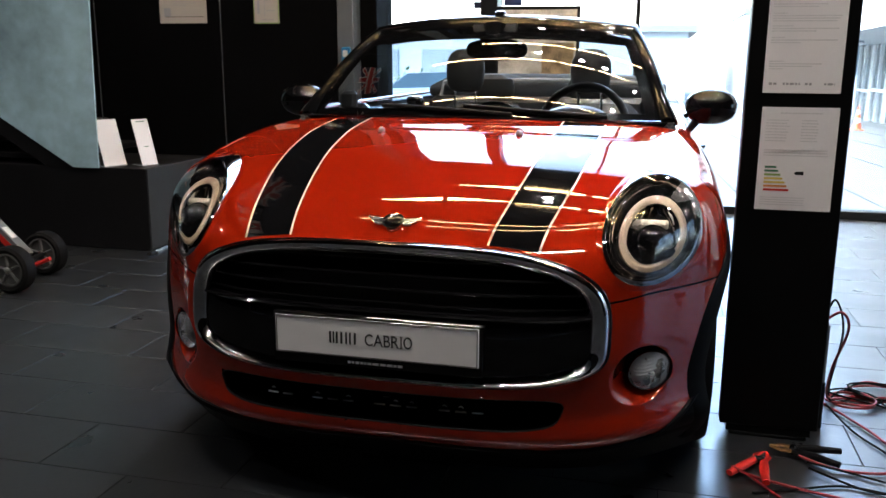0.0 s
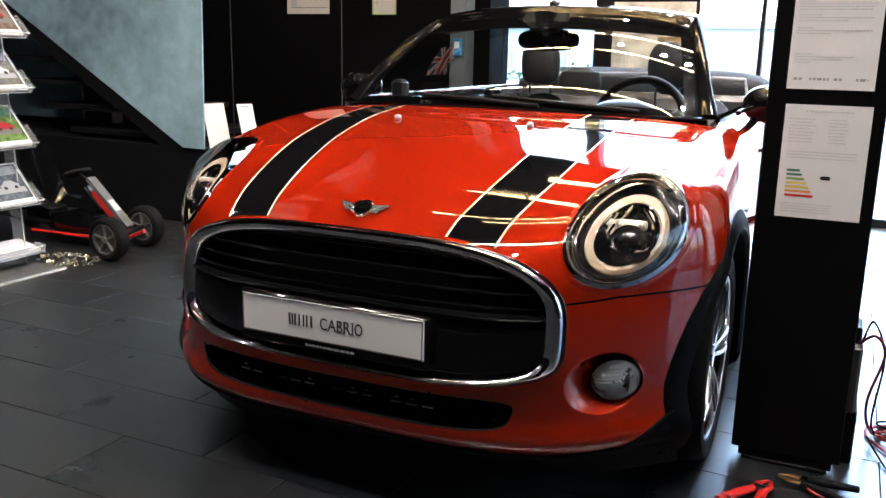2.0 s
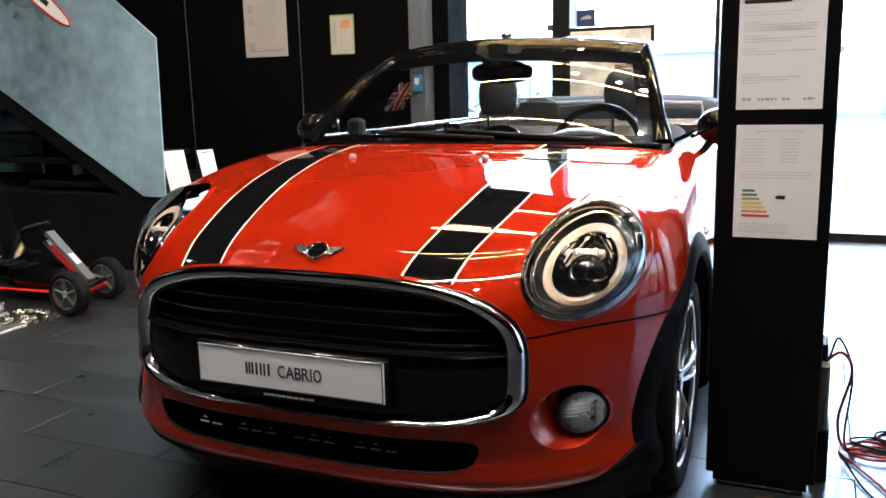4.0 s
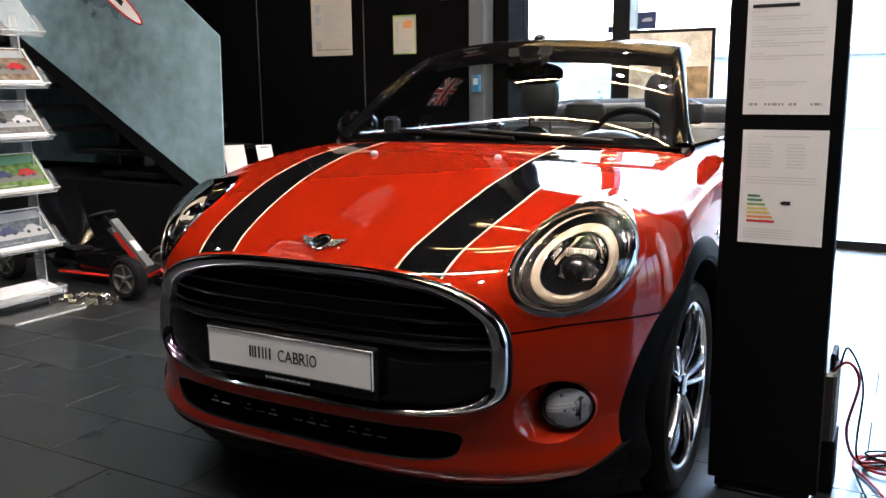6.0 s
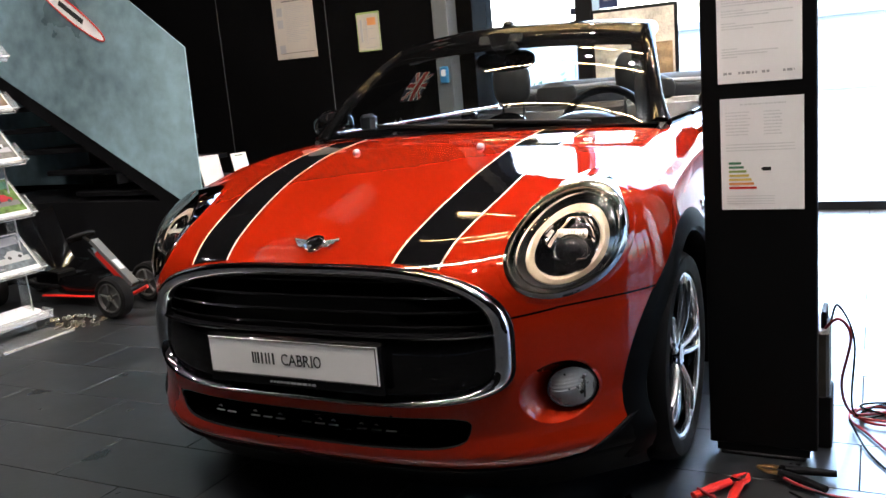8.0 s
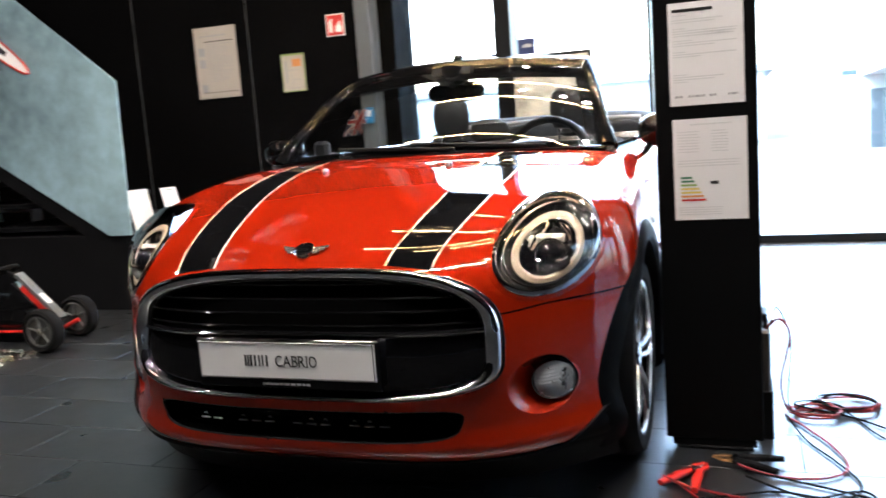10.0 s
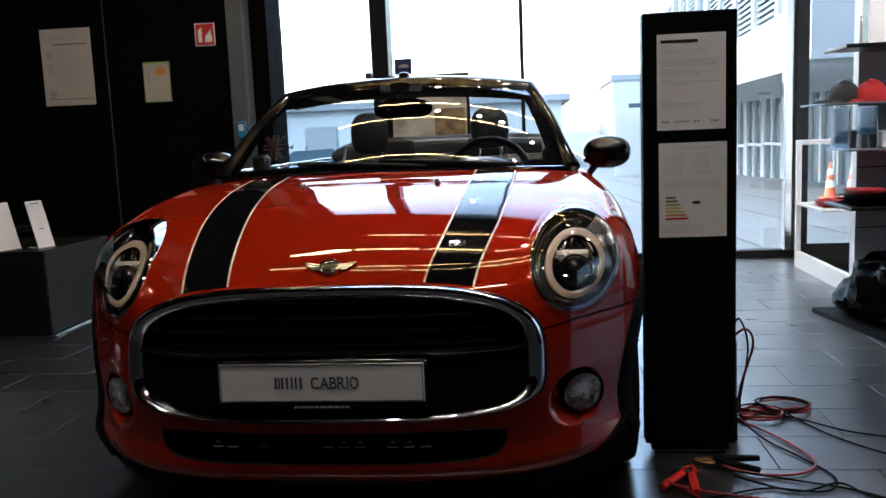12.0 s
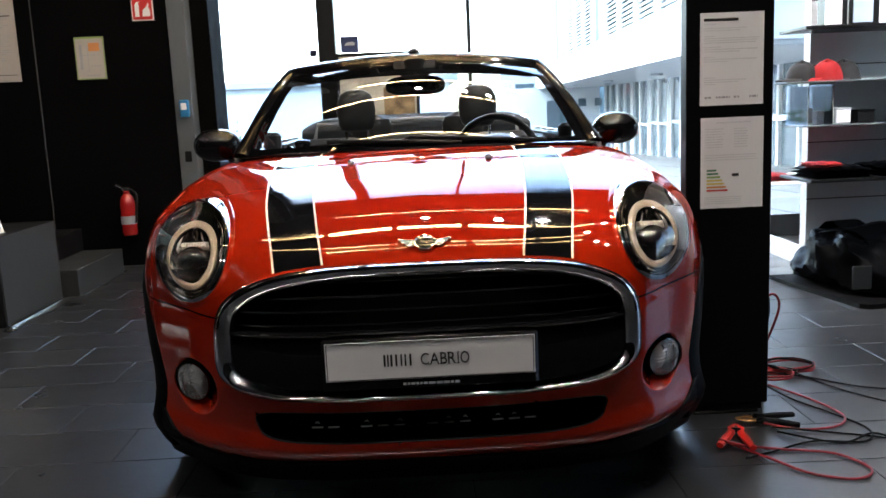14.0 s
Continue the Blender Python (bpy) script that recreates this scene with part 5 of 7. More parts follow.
for _x in np.linspace(-0.68, 0.68, 25):
    _w = (1 - abs(_x / 0.7) ** 6) ** 0.5
    _rings.append([(_x, 3.56 + 0.24 * math.copysign(abs(math.cos(a)) ** 0.7, math.cos(a)), 0.975 + 0.10 * _w * math.copysign(abs(math.sin(a)) ** 0.8, math.sin(a))) for a in [2 * math.pi * i / 24 for i in range(24)]])
part("folded_soft_top", Mesh().loops(_rings), CLOTH, car, "folded dark fabric soft top")
part("wind_deflector_frame", Mesh().tube([(-0.6, 3.26, 0.93), (-0.58, 3.28, 1.03), (0, 3.3, 1.045), (0.58, 3.28, 1.03), (0.6, 3.26, 0.93)], 0.012, 8), KGREY, car)
rv = part("rear_view_mirror", Mesh().ball((0.0, 1.80, 1.195), 0.125, 0.03, 0.042, 28, 12, 0.75), SATIN, car, "black interior mirror on its stalk")
part("sensor_housing", Mesh().loops([[(w * a, 1.79 + 0.03 * b - d, z) for a, b in ((-1, -1), (1, -1), (1, 1), (-1, 1))] for z, w, d in ((1.295, 0.085, 0.0), (1.27, 0.085, 0.012), (1.235, 0.06, 0.02), (1.222, 0.045, 0.015))]), BLACK, rv)
part("mirror_stem", Mesh().tube([(0, 1.76, 1.29), (0, 1.75, 1.25), (0, 1.79, 1.215)], [0.045, 0.03, 0.018], 12), BLACK, rv)
part("quarter_trim", Mesh().box(-0.622, -0.552, 1.66, 1.71, 0.955, 1.03, 0.014), mat("dark_grey_trim", (0.05, 0.052, 0.055), 0.35), car, "grey tweeter cover by the pillar")
part("quarter_trim", Mesh().ball((0.60, 1.69, 0.985), 0.03, 0.03, 0.034, 16, 10, 0.8), BLACK, car)
part("belt_guide", Mesh().ball((-0.60, 2.72, 0.945), 0.045, 0.03, 0.022, 16, 10, 0.7).box(-0.64, -0.56, 2.70, 2.74, 0.90, 0.945, 0.008), DCHROME, car, "chrome belt guide")

# ---- information totem ----
rng = random.Random(11)
TX0, TX1, TY = 0.885, 1.175, 1.012
totem = thing("information_totem", ((TX0 + TX1) / 2, TY + 0.03, 0), "tall slim black totem with two printed sheets beside the car", "display stand")
part("body", Mesh().box(TX0, TX1, TY, TY + 0.06, 0.035, 1.432, 0.003), TOTEM, totem)
part("foot", Mesh().box(TX0 + 0.02, TX1 - 0.02, TY + 0.004, TY + 0.056, 0.012, 0.035), TOTEM, totem)
part("base_plate", Mesh().box(TX0 + 0.03, TX1 - 0.03, TY - 0.0, TY + 0.12, 0.0, 0.012, 0.003), TOTEM, totem)


def sheet(z0, z1, x0, x1):
    s = part("sheet", Mesh().box(x0, x1, TY - 0.0022, TY - 0.0004, z0, z1), PAPER, totem, "white printed sheet", smooth=False)
    return s, TY - 0.0030


_s, _y = sheet(1.067, 1.364, 0.930, 1.140)
_m = Mesh()
_m.box(0.942, 1.055, _y, _y + 0.0006, 1.337, 1.346)
part("heading", _m, INK, _s, smooth=False)
_m = Mesh()
for _i, _z in enumerate((1.326, 1.313, 1.306, 1.288, 1.281, 1.274, 1.267, 1.253, 1.246, 1.239, 1.221, 1.214, 1.207, 1.155, 1.148, 1.141, 1.134)):
    bars(_m, 0.942, 1.128, _z, 0.0032, _y, rng, (0.2, 0.75, 0.6, 0.2, 0.95, 0.95, 0.9, 0.3, 0.95, 0.6, 0.2, 0.95, 0.4)[_i % 13])
tagged(part("printed_text", _m, PALEINK, _s, smooth=False), kind="stuff")
_m = Mesh()
for _a, _b in ((0.945, 0.966), (0.983, 1.030), (1.042, 1.062), (1.094, 1.122)):
    bars(_m, _a, _b, 1.090, 0.0065, _y, rng, 1.0)
tagged(part("price_line", _m, GREYINK, _s, smooth=False), kind="stuff")
_s, _y = sheet(0.726, 1.027, 0.934, 1.144)
_m = Mesh()
bars(_m, 0.985, 1.10, 1.008, 0.004, _y, rng, 1.0)
for _i in range(8):
    bars(_m, 0.948, 1.03, 0.988 - 0.0085 * _i, 0.003, _y, rng, 0.7)
    bars(_m, 1.045, 1.125, 0.988 - 0.0085 * _i, 0.003, _y, rng, 0.5)
for _i in range(3):
    bars(_m, 0.948, 1.13, 0.902 - 0.008 * _i, 0.003, _y, rng, 0.95)
for _i in range(4):
    bars(_m, 0.948, 1.10, 0.762 - 0.007 * _i, 0.0026, _y, rng, 0.8)
tagged(part("printed_text", _m, PALEINK, _s, smooth=False), kind="stuff")
for _i, _c in enumerate((DGREEN, DGREEN, GREEN, YELLOW, YELLOW, ORANGE, SIGNR)):
    part("energy_bar", Mesh().box(0.954, 0.986 + 0.0065 * _i, _y, _y + 0.0006, 0.850 - 0.0112 * _i, 0.8562 - 0.0112 * _i), _c, _s, smooth=False)
part("class_arrow", Mesh().slab([(1.036, 0.8365), (1.042, 0.8415), (1.062, 0.8415), (1.062, 0.8315), (1.042, 0.8315)], "y", _y, _y + 0.0006), INK, _s, smooth=False)

charger = thing("battery_charger", (1.21, 1.20, 0.0), "small silver battery charger leaning behind the totem", "charger")
part("case", Mesh().box(1.150, 1.200, 1.10, 1.28, 0.16, 0.36, 0.008), mat("brown_grey_case", (0.07, 0.062, 0.054), 0.5, 0.2, 0.3, 20), charger)
part("grip", Mesh().tube([(1.185, 1.14, 0.36), (1.185, 1.14, 0.40), (1.185, 1.24, 0.40), (1.185, 1.24, 0.36)], 0.008, 8), BLACK, charger)
part("stand", Mesh().box(1.155, 1.207, 1.12, 1.26, 0.0, 0.16, 0.004), BLACK, charger)


# ---- cables and clamps on the tiles ----
def spline(ctrl, k=14, loop=False):
    P = [Vector(p) for p in ctrl]
    n = len(P)
    out = []
    for i in range(n if loop else n - 1):
        a, b, c, d = (P[(i + o) % n] if loop else P[max(0, min(n - 1, i + o))] for o in (-1, 0, 1, 2))
        for j in range(k):
            t = j / k
            out.append(0.5 * ((2 * b) + (c - a) * t + (2 * a - 5 * b + 4 * c - d) * t * t + (3 * b - a - 3 * c + d) * t ** 3))
    if not loop:
        out.append(P[-1])
    return out


def coil(cx, cy, r, turns, seed, z=0.006):
    g = random.Random(seed)
    return [(cx + (r + g.uniform(-0.015, 0.015)) * math.cos(a), cy + 0.85 * (r + g.uniform(-0.02, 0.02)) * math.sin(a), z + 0.006 * i / 6) for i, a in enumerate([2 * math.pi * j / 7 for j in range(int(7 * turns))])]


def cable(name, pts, r, m, label):
    ob = part(name, Mesh().tube(spline(pts), r, 8), m, None, label)
    return tagged(ob, category="cable", group="charging cables")


cable("jumper_cable", [(0.93, 0.74, 0.012), (1.02, 0.60, 0.008), (1.09, 0.49, 0.007), (1.20, 0.44, 0.007), (1.27, 0.50, 0.007), (1.22, 0.62, 0.007), (1.08, 0.67, 0.007), (0.96, 0.69, 0.02), (0.90, 0.72, 0.03)], 0.0044, WIRER, "red rubber jumper cable lying in loops on the tiles")
cable("jumper_cable", [(1.10, 0.86, 0.02), (1.20, 0.82, 0.008), (1.33, 0.83, 0.007), (1.40, 0.92, 0.007), (1.37, 1.08, 0.007), (1.30, 1.24, 0.007), (1.25, 1.34, 0.007), (1.27, 1.42, 0.01)] + coil(1.34, 1.37, 0.075, 2.4, 3) + [(1.40, 1.42, 0.012)] + coil(1.46, 1.475, 0.10, 2.2, 8), 0.0044, WIRER, "red rubber jumper cable coiled on the tiles")
cable("charger_lead", [(1.185, 1.14, 0.355), (1.225, 1.10, 0.40), (1.255, 1.12, 0.34), (1.23, 1.18, 0.18), (1.25, 1.30, 0.05), (1.30, 1.38, 0.012), (1.36, 1.42, 0.012)], 0.0044, WIRER, "red lead hanging from the charger")
cable("power_lead", [(1.20, 1.2, 0.355), (1.22, 1.17, 0.42), (1.262, 1.22, 0.30), (1.26, 1.32, 0.04), (1.36, 1.40, 0.007)] + coil(1.36, 1.38, 0.08, 1.6, 5, 0.014) + [(1.46, 1.34, 0.007), (1.62, 1.19, 0.006), (1.85, 1.13, 0.006), (2.3, 1.16, 0.006), (3.0, 1.25, 0.006)], 0.0032, WIREB, "thin black power lead running over the tiles")
cable("power_lead", coil(1.45, 1.46, 0.09, 1.8, 6, 0.018) + [(1.44, 1.40, 0.007), (1.52, 1.18, 0.006), (1.66, 0.98, 0.006), (1.85, 0.86, 0.006), (2.4, 0.80, 0.006)], 0.0032, WIREB, "thin black power lead running over the tiles")
cable("power_lead", [(1.25, 1.30, 0.02), (1.30, 1.12, 0.006), (1.37, 0.96, 0.006), (1.42, 0.80, 0.006), (1.36, 0.70, 0.006), (1.20, 0.72, 0.006), (1.05, 0.66, 0.006), (0.95, 0.62, 0.006)], 0.0034, WIREB, "thin black lead crossing the other cables")
cable("power_lead", [(1.12, 0.80, 0.012), (1.28, 0.70, 0.006), (1.42, 0.76, 0.006), (1.5, 0.66, 0.006), (1.8, 0.62, 0.006), (2.4, 0.5, 0.006)], 0.0034, WIREB, "thin black lead crossing the other cables")
cable("power_lead", [(1.12, 0.84, 0.012), (1.30, 0.78, 0.006), (1.46, 0.70, 0.006), (1.7, 0.5, 0.006), (2.2, 0.2, 0.006)], 0.0034, WIREB, "thin black lead crossing the other cables")


def clamp(at, turn, m, label):
    c = thing("jumper_clamp", at, label, "clamp", "charging cables", turn)
    for s in (-1, 1):
        part("grip", Mesh().tube([(0.0, s * 0.012, 0.02), (0.06, s * 0.028, 0.022), (0.13, s * 0.05, 0.02)], [0.012, 0.014, 0.011], 10, flat=0.8), m, c, local=True)
        part("jaw", Mesh().tube([(0.0, s * 0.012, 0.02), (-0.03, s * 0.018, 0.02), (-0.065, s * 0.004, 0.02)], [0.010, 0.009, 0.004], 8, flat=0.6), COPPER if m is WIREB else m, c, local=True)
    part("spring", Mesh().tube([(0.0, -0.014, 0.02), (0.0, 0.014, 0.02)], 0.012, 10), DCHROME, c, local=True)
    return c


clamp((0.985, 0.80, 0.0), 250, KRED, "red jumper clamp lying on the tiles")
clamp((1.09, 0.90, 0.0), -12, WIREB, "black jumper clamp with copper jaws on the tiles")

# ---- black wall: posters, signs, extinguisher ----
def wall_sheet(name, x0, x1, z0, z1, y, m, label, category):
    t = thing(name, ((x0 + x1) / 2, y, z0), label, category)
    part("paper", Mesh().box(x0, x1, y - 0.006, y - 0.001, z0, z1, 0.001), m, t)
    return t


_t = wall_sheet("notice_poster", -3.345, -2.925, 1.43, 2.03, 4.8, PAPERW, "large pale printed notice on the black wall", "poster")
_m = Mesh()
bars(_m, -3.28, -3.0, 1.95, 0.012, 4.793, rng, 0.9)
for _i in range(22):
    bars(_m, -3.22, -2.97, 1.885 - 0.015 * _i, 0.004, 4.793, rng, rng.choice((0.5, 0.8, 0.95)))
tagged(part("printed_text", _m, GREYINK, _t, smooth=False), kind="stuff")
part("ruled_bar", Mesh().box(-3.24, -2.96, 4.7925, 4.7938, 1.905, 1.912), INK, _t, smooth=False)
part("ruled_bar", Mesh().box(-3.30, -2.95, 4.7925, 4.7938, 1.478, 1.482), INK, _t, smooth=False)
for _z in (1.86, 1.76, 1.55):
    part("grey_block", Mesh().box(-3.305, -3.245, 4.7925, 4.7938, _z - 0.07, _z), GREYINK, _t, smooth=False)
_t = wall_sheet("escape_plan", -2.51, -2.295, 1.425, 1.735, 4.8, PAPERW, "small floor plan with a green border on the wall", "poster")
_m = Mesh()
for _a, _b, _c2, _d in ((-2.51, -2.295, 1.722, 1.735), (-2.51, -2.295, 1.425, 1.432), (-2.51, -2.504, 1.425, 1.735), (-2.302, -2.295, 1.425, 1.735)):
    _m.box(_a, _b, 4.791, 4.794, _c2, _d)
part("green_border", _m, GREEN, _t, smooth=False)
_m = Mesh()
for _a, _b, _c2, _d in ((-2.48, -2.46, 1.50, 1.68), (-2.42, -2.416, 1.48, 1.67), (-2.48, -2.36, 1.60, 1.604), (-2.40, -2.33, 1.52, 1.525), (-2.44, -2.34, 1.45, 1.456)):
    _m.box(_a, _b, 4.792, 4.794, _c2, _d)
part("plan_lines", _m, GREYINK, _t, smooth=False)
part("plan_mark", Mesh().box(-2.41, -2.33, 4.792, 4.794, 1.63, 1.69), ORANGE, _t, smooth=False)
_t = thing("fire_point_sign", (-1.99, 4.8, 1.83), "red fire extinguisher sign on the black wall", "sign")
part("plate", Mesh().box(-2.065, -1.905, 4.793, 4.799, 1.835, 2.01, 0.001), CONEW, _t)
part("red_field", Mesh().box(-2.057, -1.913, 4.7915, 4.7938, 1.843, 2.002), SIGNR, _t, smooth=False)
part("bottle_mark", Mesh().slab([(-2.038, 1.865), (-2.008, 1.865), (-2.008, 1.945), (-2.014, 1.958), (-2.0, 1.972), (-2.022, 1.972), (-2.04, 1.95)], "y", 4.7902, 4.792), CONEW, _t, smooth=False)
part("flame_mark", Mesh().slab([(-1.985, 1.865), (-1.93, 1.865), (-1.926, 1.90), (-1.938, 1.93), (-1.935, 1.965), (-1.96, 1.93), (-1.982, 1.91)], "y", 4.7902, 4.792), CONEW, _t, smooth=False)
_t = thing("fire_extinguisher", (-2.20, 4.68, 0.26), "red fire extinguisher hung on the black wall", "extinguisher")
_mm = Matrix.Translation((-2.20, 4.68, -0.03))
part("wall_bracket", Mesh().box(-2.225, -2.175, 4.732, 4.799, 0.33, 0.50, 0.004), STAIRB, _t)
part("bottle", Mesh().lathe([(0.001, 0.285), (0.05, 0.285), (0.056, 0.30), (0.056, 0.53), (0.044, 0.575), (0.024, 0.595), (0.022, 0.615)], _mm, 28), EXTR, _t)
part("valve", Mesh().box(-2.23, -2.17, 4.66, 4.70, 0.585, 0.62, 0.006).tube([(-2.22, 4.68, 0.61), (-2.27, 4.66, 0.635)], 0.008, 8), DCHROME, _t)
part("hose", Mesh().tube(spline([(-2.17, 4.67, 0.60), (-2.12, 4.65, 0.56), (-2.12, 4.63, 0.47), (-2.13, 4.62, 0.35)]), 0.009, 8), BLACK, _t)
part("label_band", Mesh().lathe([(0.0572, 0.37), (0.0572, 0.43)], _mm, 28), GREYINK, _t)
_t = thing("wall_button_box", (-1.735, 4.79, 1.12), "small blue call point on the grey jamb", "switch")
part("case", Mesh().box(-1.77, -1.70, 4.755, 4.789, 1.115, 1.245, 0.008), BLUE, _t)
part("window", Mesh().box(-1.755, -1.715, 4.751, 4.756, 1.17, 1.22, 0.002), PAPER, _t)
_t = thing("wall_socket", (-1.735, 4.79, 0.80), "dark socket on the grey jamb", "switch")
part("case", Mesh().box(-1.765, -1.715, 4.775, 4.789, 0.78, 0.86, 0.004), BLACK, _t)

# ---- stair with steel side ----
SL = 0.595
stair = thing("steel_stair", (-3.6, 3.3, 0.5), "open steel stair with a blue-grey sheet metal side", "stair")
_low = lambda x: 0.50 + SL * (-2.80 - x)
part("side_sheet", Mesh().slab([(-2.80, 0.502), (-2.625, 0.502), (-2.60, 1.485), (-6.6, 1.485 + 0.80 * 4.0), (-6.6, _low(-6.6))], "y", 2.846, 2.856), STEEL, stair, "raw blue-grey steel side sheet", smooth=False)
part("stringer", Mesh().slab([(-2.80, 0.50), (-2.74, 0.50), (-6.6, _low(-6.6) + 0.0), (-6.6, _low(-6.6) - 0.13), (-3.0, 0.50)], "y", 2.862, 2.93), STAIRB, stair, smooth=False)
for _i in range(9):
    _x = -2.95 - 0.27 * _i
    part("tread", Mesh().box(_x - 0.95, _x - 0.02, 2.93, 3.86, _low(_x) - 0.055, _low(_x) - 0.02, 0.003), STAIRB, stair)
part("far_side_sheet", Mesh().slab([(-4.80, 0.52), (-4.80, 2.3), (-6.6, 3.4), (-6.6, 0.52)], "y", 3.87, 3.88), STEEL, stair, smooth=False)
_m = Mesh()
_ell = [(-3.55 + 0.272 * math.cos(a) + 0.032 * math.sin(a), 1.80 - 0.208 * math.cos(a) + 0.042 * math.sin(a)) for a in [2 * math.pi * i / 40 for i in range(40)]]
part("oval_sticker", Mesh().slab(_ell, "y", 2.8425, 2.8455), CONEW, stair, "white oval sticker with a red border", smooth=False)
part("sticker_rim", Mesh().tube([(u, 2.842, w) for u, w in _ell], 0.006, 6, loop=True, up=(0, 1, 0)), KRED, stair)
part("sticker_mark", Mesh().slab([(-3.66, 1.865), (-3.46, 1.715), (-3.44, 1.742), (-3.64, 1.892)], "y", 2.8405, 2.8428), INK, stair, smooth=False)
part("landing", Mesh().box(-7.4, -3.6, 2.95, 3.86, 0.36, 0.40, 0.004), STAIRB, stair)

pod = thing("black_podium", (-3.3, 3.2, 0.0), "black podium below the stair with a grey end", "podium")
part("body", Mesh().box(-5.2, -2.322, 2.868, 3.62, 0.0, 0.505, 0.003), STAIRB, pod)
part("end_panel", Mesh().box(-2.320, -2.312, 2.872, 3.62, 0.012, 0.503, 0.002), mat("dark_grey_panel", (0.034, 0.037, 0.040), 0.5, 0, 0.2, 3, spec=0.1), pod, "dark grey end panel")
pod = thing("low_step", (-3.0, 4.05, 0.0), "two low dark steps behind the podium", "podium")
part("upper_step", Mesh().box(-5.2, -2.50, 3.66, 4.52, 0.176, 0.34, 0.003), STAIRB, pod)
part("body", Mesh().box(-5.2, -2.22, 3.66, 4.52, 0.0, 0.175, 0.003), mat("dark_grey_stone", (0.028, 0.030, 0.032), 0.5, 0, 0.25, 4, 0.1, spec=0.1), pod)
structure("baseboard", Mesh().box(-2.306, -2.290, 2.872, 3.655, 0.0, 0.010).box(-2.214, -2.198, 3.66, 4.52, 0.0, 0.010), ALLOY, "thin pale floor edge strip", "baseboard")


def card(x, y, w, hgt, turn, m, label):
    c = thing("info_card", (x, y, 0.505), label, "card", "cards on the podium", turn)
    g = Mesh()
    lean = 0.30
    g.loops([[(-w / 2, 0, 0), (w / 2, 0, 0), (w / 2, 0.003, 0), (-w / 2, 0.003, 0)], [(-w / 2, lean * hgt, hgt), (w / 2, lean * hgt, hgt), (w / 2, lean * hgt + 0.003, hgt), (-w / 2, lean * hgt + 0.003, hgt)]])
    part("sheet", g, m, c, local=True, smooth=False)
    part("holder_foot", Mesh().box(-w / 2, w / 2, -0.01, 0.1, 0.0, 0.003).loops([[(-w / 2, 0.004, 0.003), (w / 2, 0.004, 0.003), (w / 2, 0.007, 0.003), (-w / 2, 0.007, 0.003)], [(-w / 2, lean * hgt + 0.004, hgt), (w / 2, lean * hgt + 0.004, hgt), (w / 2, lean * hgt + 0.007, hgt), (-w / 2, lean * hgt + 0.007, hgt)]]), ACEDGE, c, local=True, smooth=False)
    return c


card(-2.575, 2.95, 0.155, 0.28, 70, PAPER, "blank white card in a leaning holder")
_c = card(-2.40, 3.05, 0.115, 0.28, 70, PAPER, "narrow white card with a green mark in a holder")
part("mark", Mesh().box(-0.012, 0.016, 0.0315, 0.0345, 0.11, 0.116), DGREEN, _c, local=True, smooth=False)
part("head_line", Mesh().box(-0.03, 0.03, 0.0765, 0.0795, 0.262, 0.268), DGREEN, _c, local=True, smooth=False)

# ---- brochure rack ----
rack = thing("brochure_rack", (-2.68, 1.40, 0.0), "clear acrylic brochure stand with leaning shelves", "rack")
part("base", Mesh().box(-3.0, -2.515, 1.19, 1.61, 0.0, 0.012, 0.003), CLOUDY, rack)
part("base_edge", Mesh().box(-2.515, -2.50, 1.19, 1.61, 0.0, 0.014, 0.003), ACEDGE, rack, "acrylic edge with its highlight in a pale colour")
for _y in (1.25, 1.55):
    part("upright", Mesh().slab([(-2.80, 0.012), (-2.72, 0.012), (-2.77, 1.55), (-2.83, 1.55)], "y", _y - 0.005, _y + 0.005), CLOUDY, rack, smooth=False)
    part("upright_edge", Mesh().tube([(-2.721, _y, 0.015), (-2.771, _y, 1.55)], 0.004, 6), ACEDGE, rack)
_asphalt = mat("asphalt_print", (0.12, 0.12, 0.12), 0.3)
_shades = [mat("brown_cover", (0.16, 0.12, 0.09), 0.25, 0, 0.7, 22), mat("blue_grey_cover", (0.10, 0.12, 0.14), 0.25, 0, 0.7, 24), mat("green_cover", (0.10, 0.17, 0.05), 0.25, 0, 0.8, 26), mat("grey_cover", (0.15, 0.15, 0.14), 0.25, 0, 0.6, 24)]
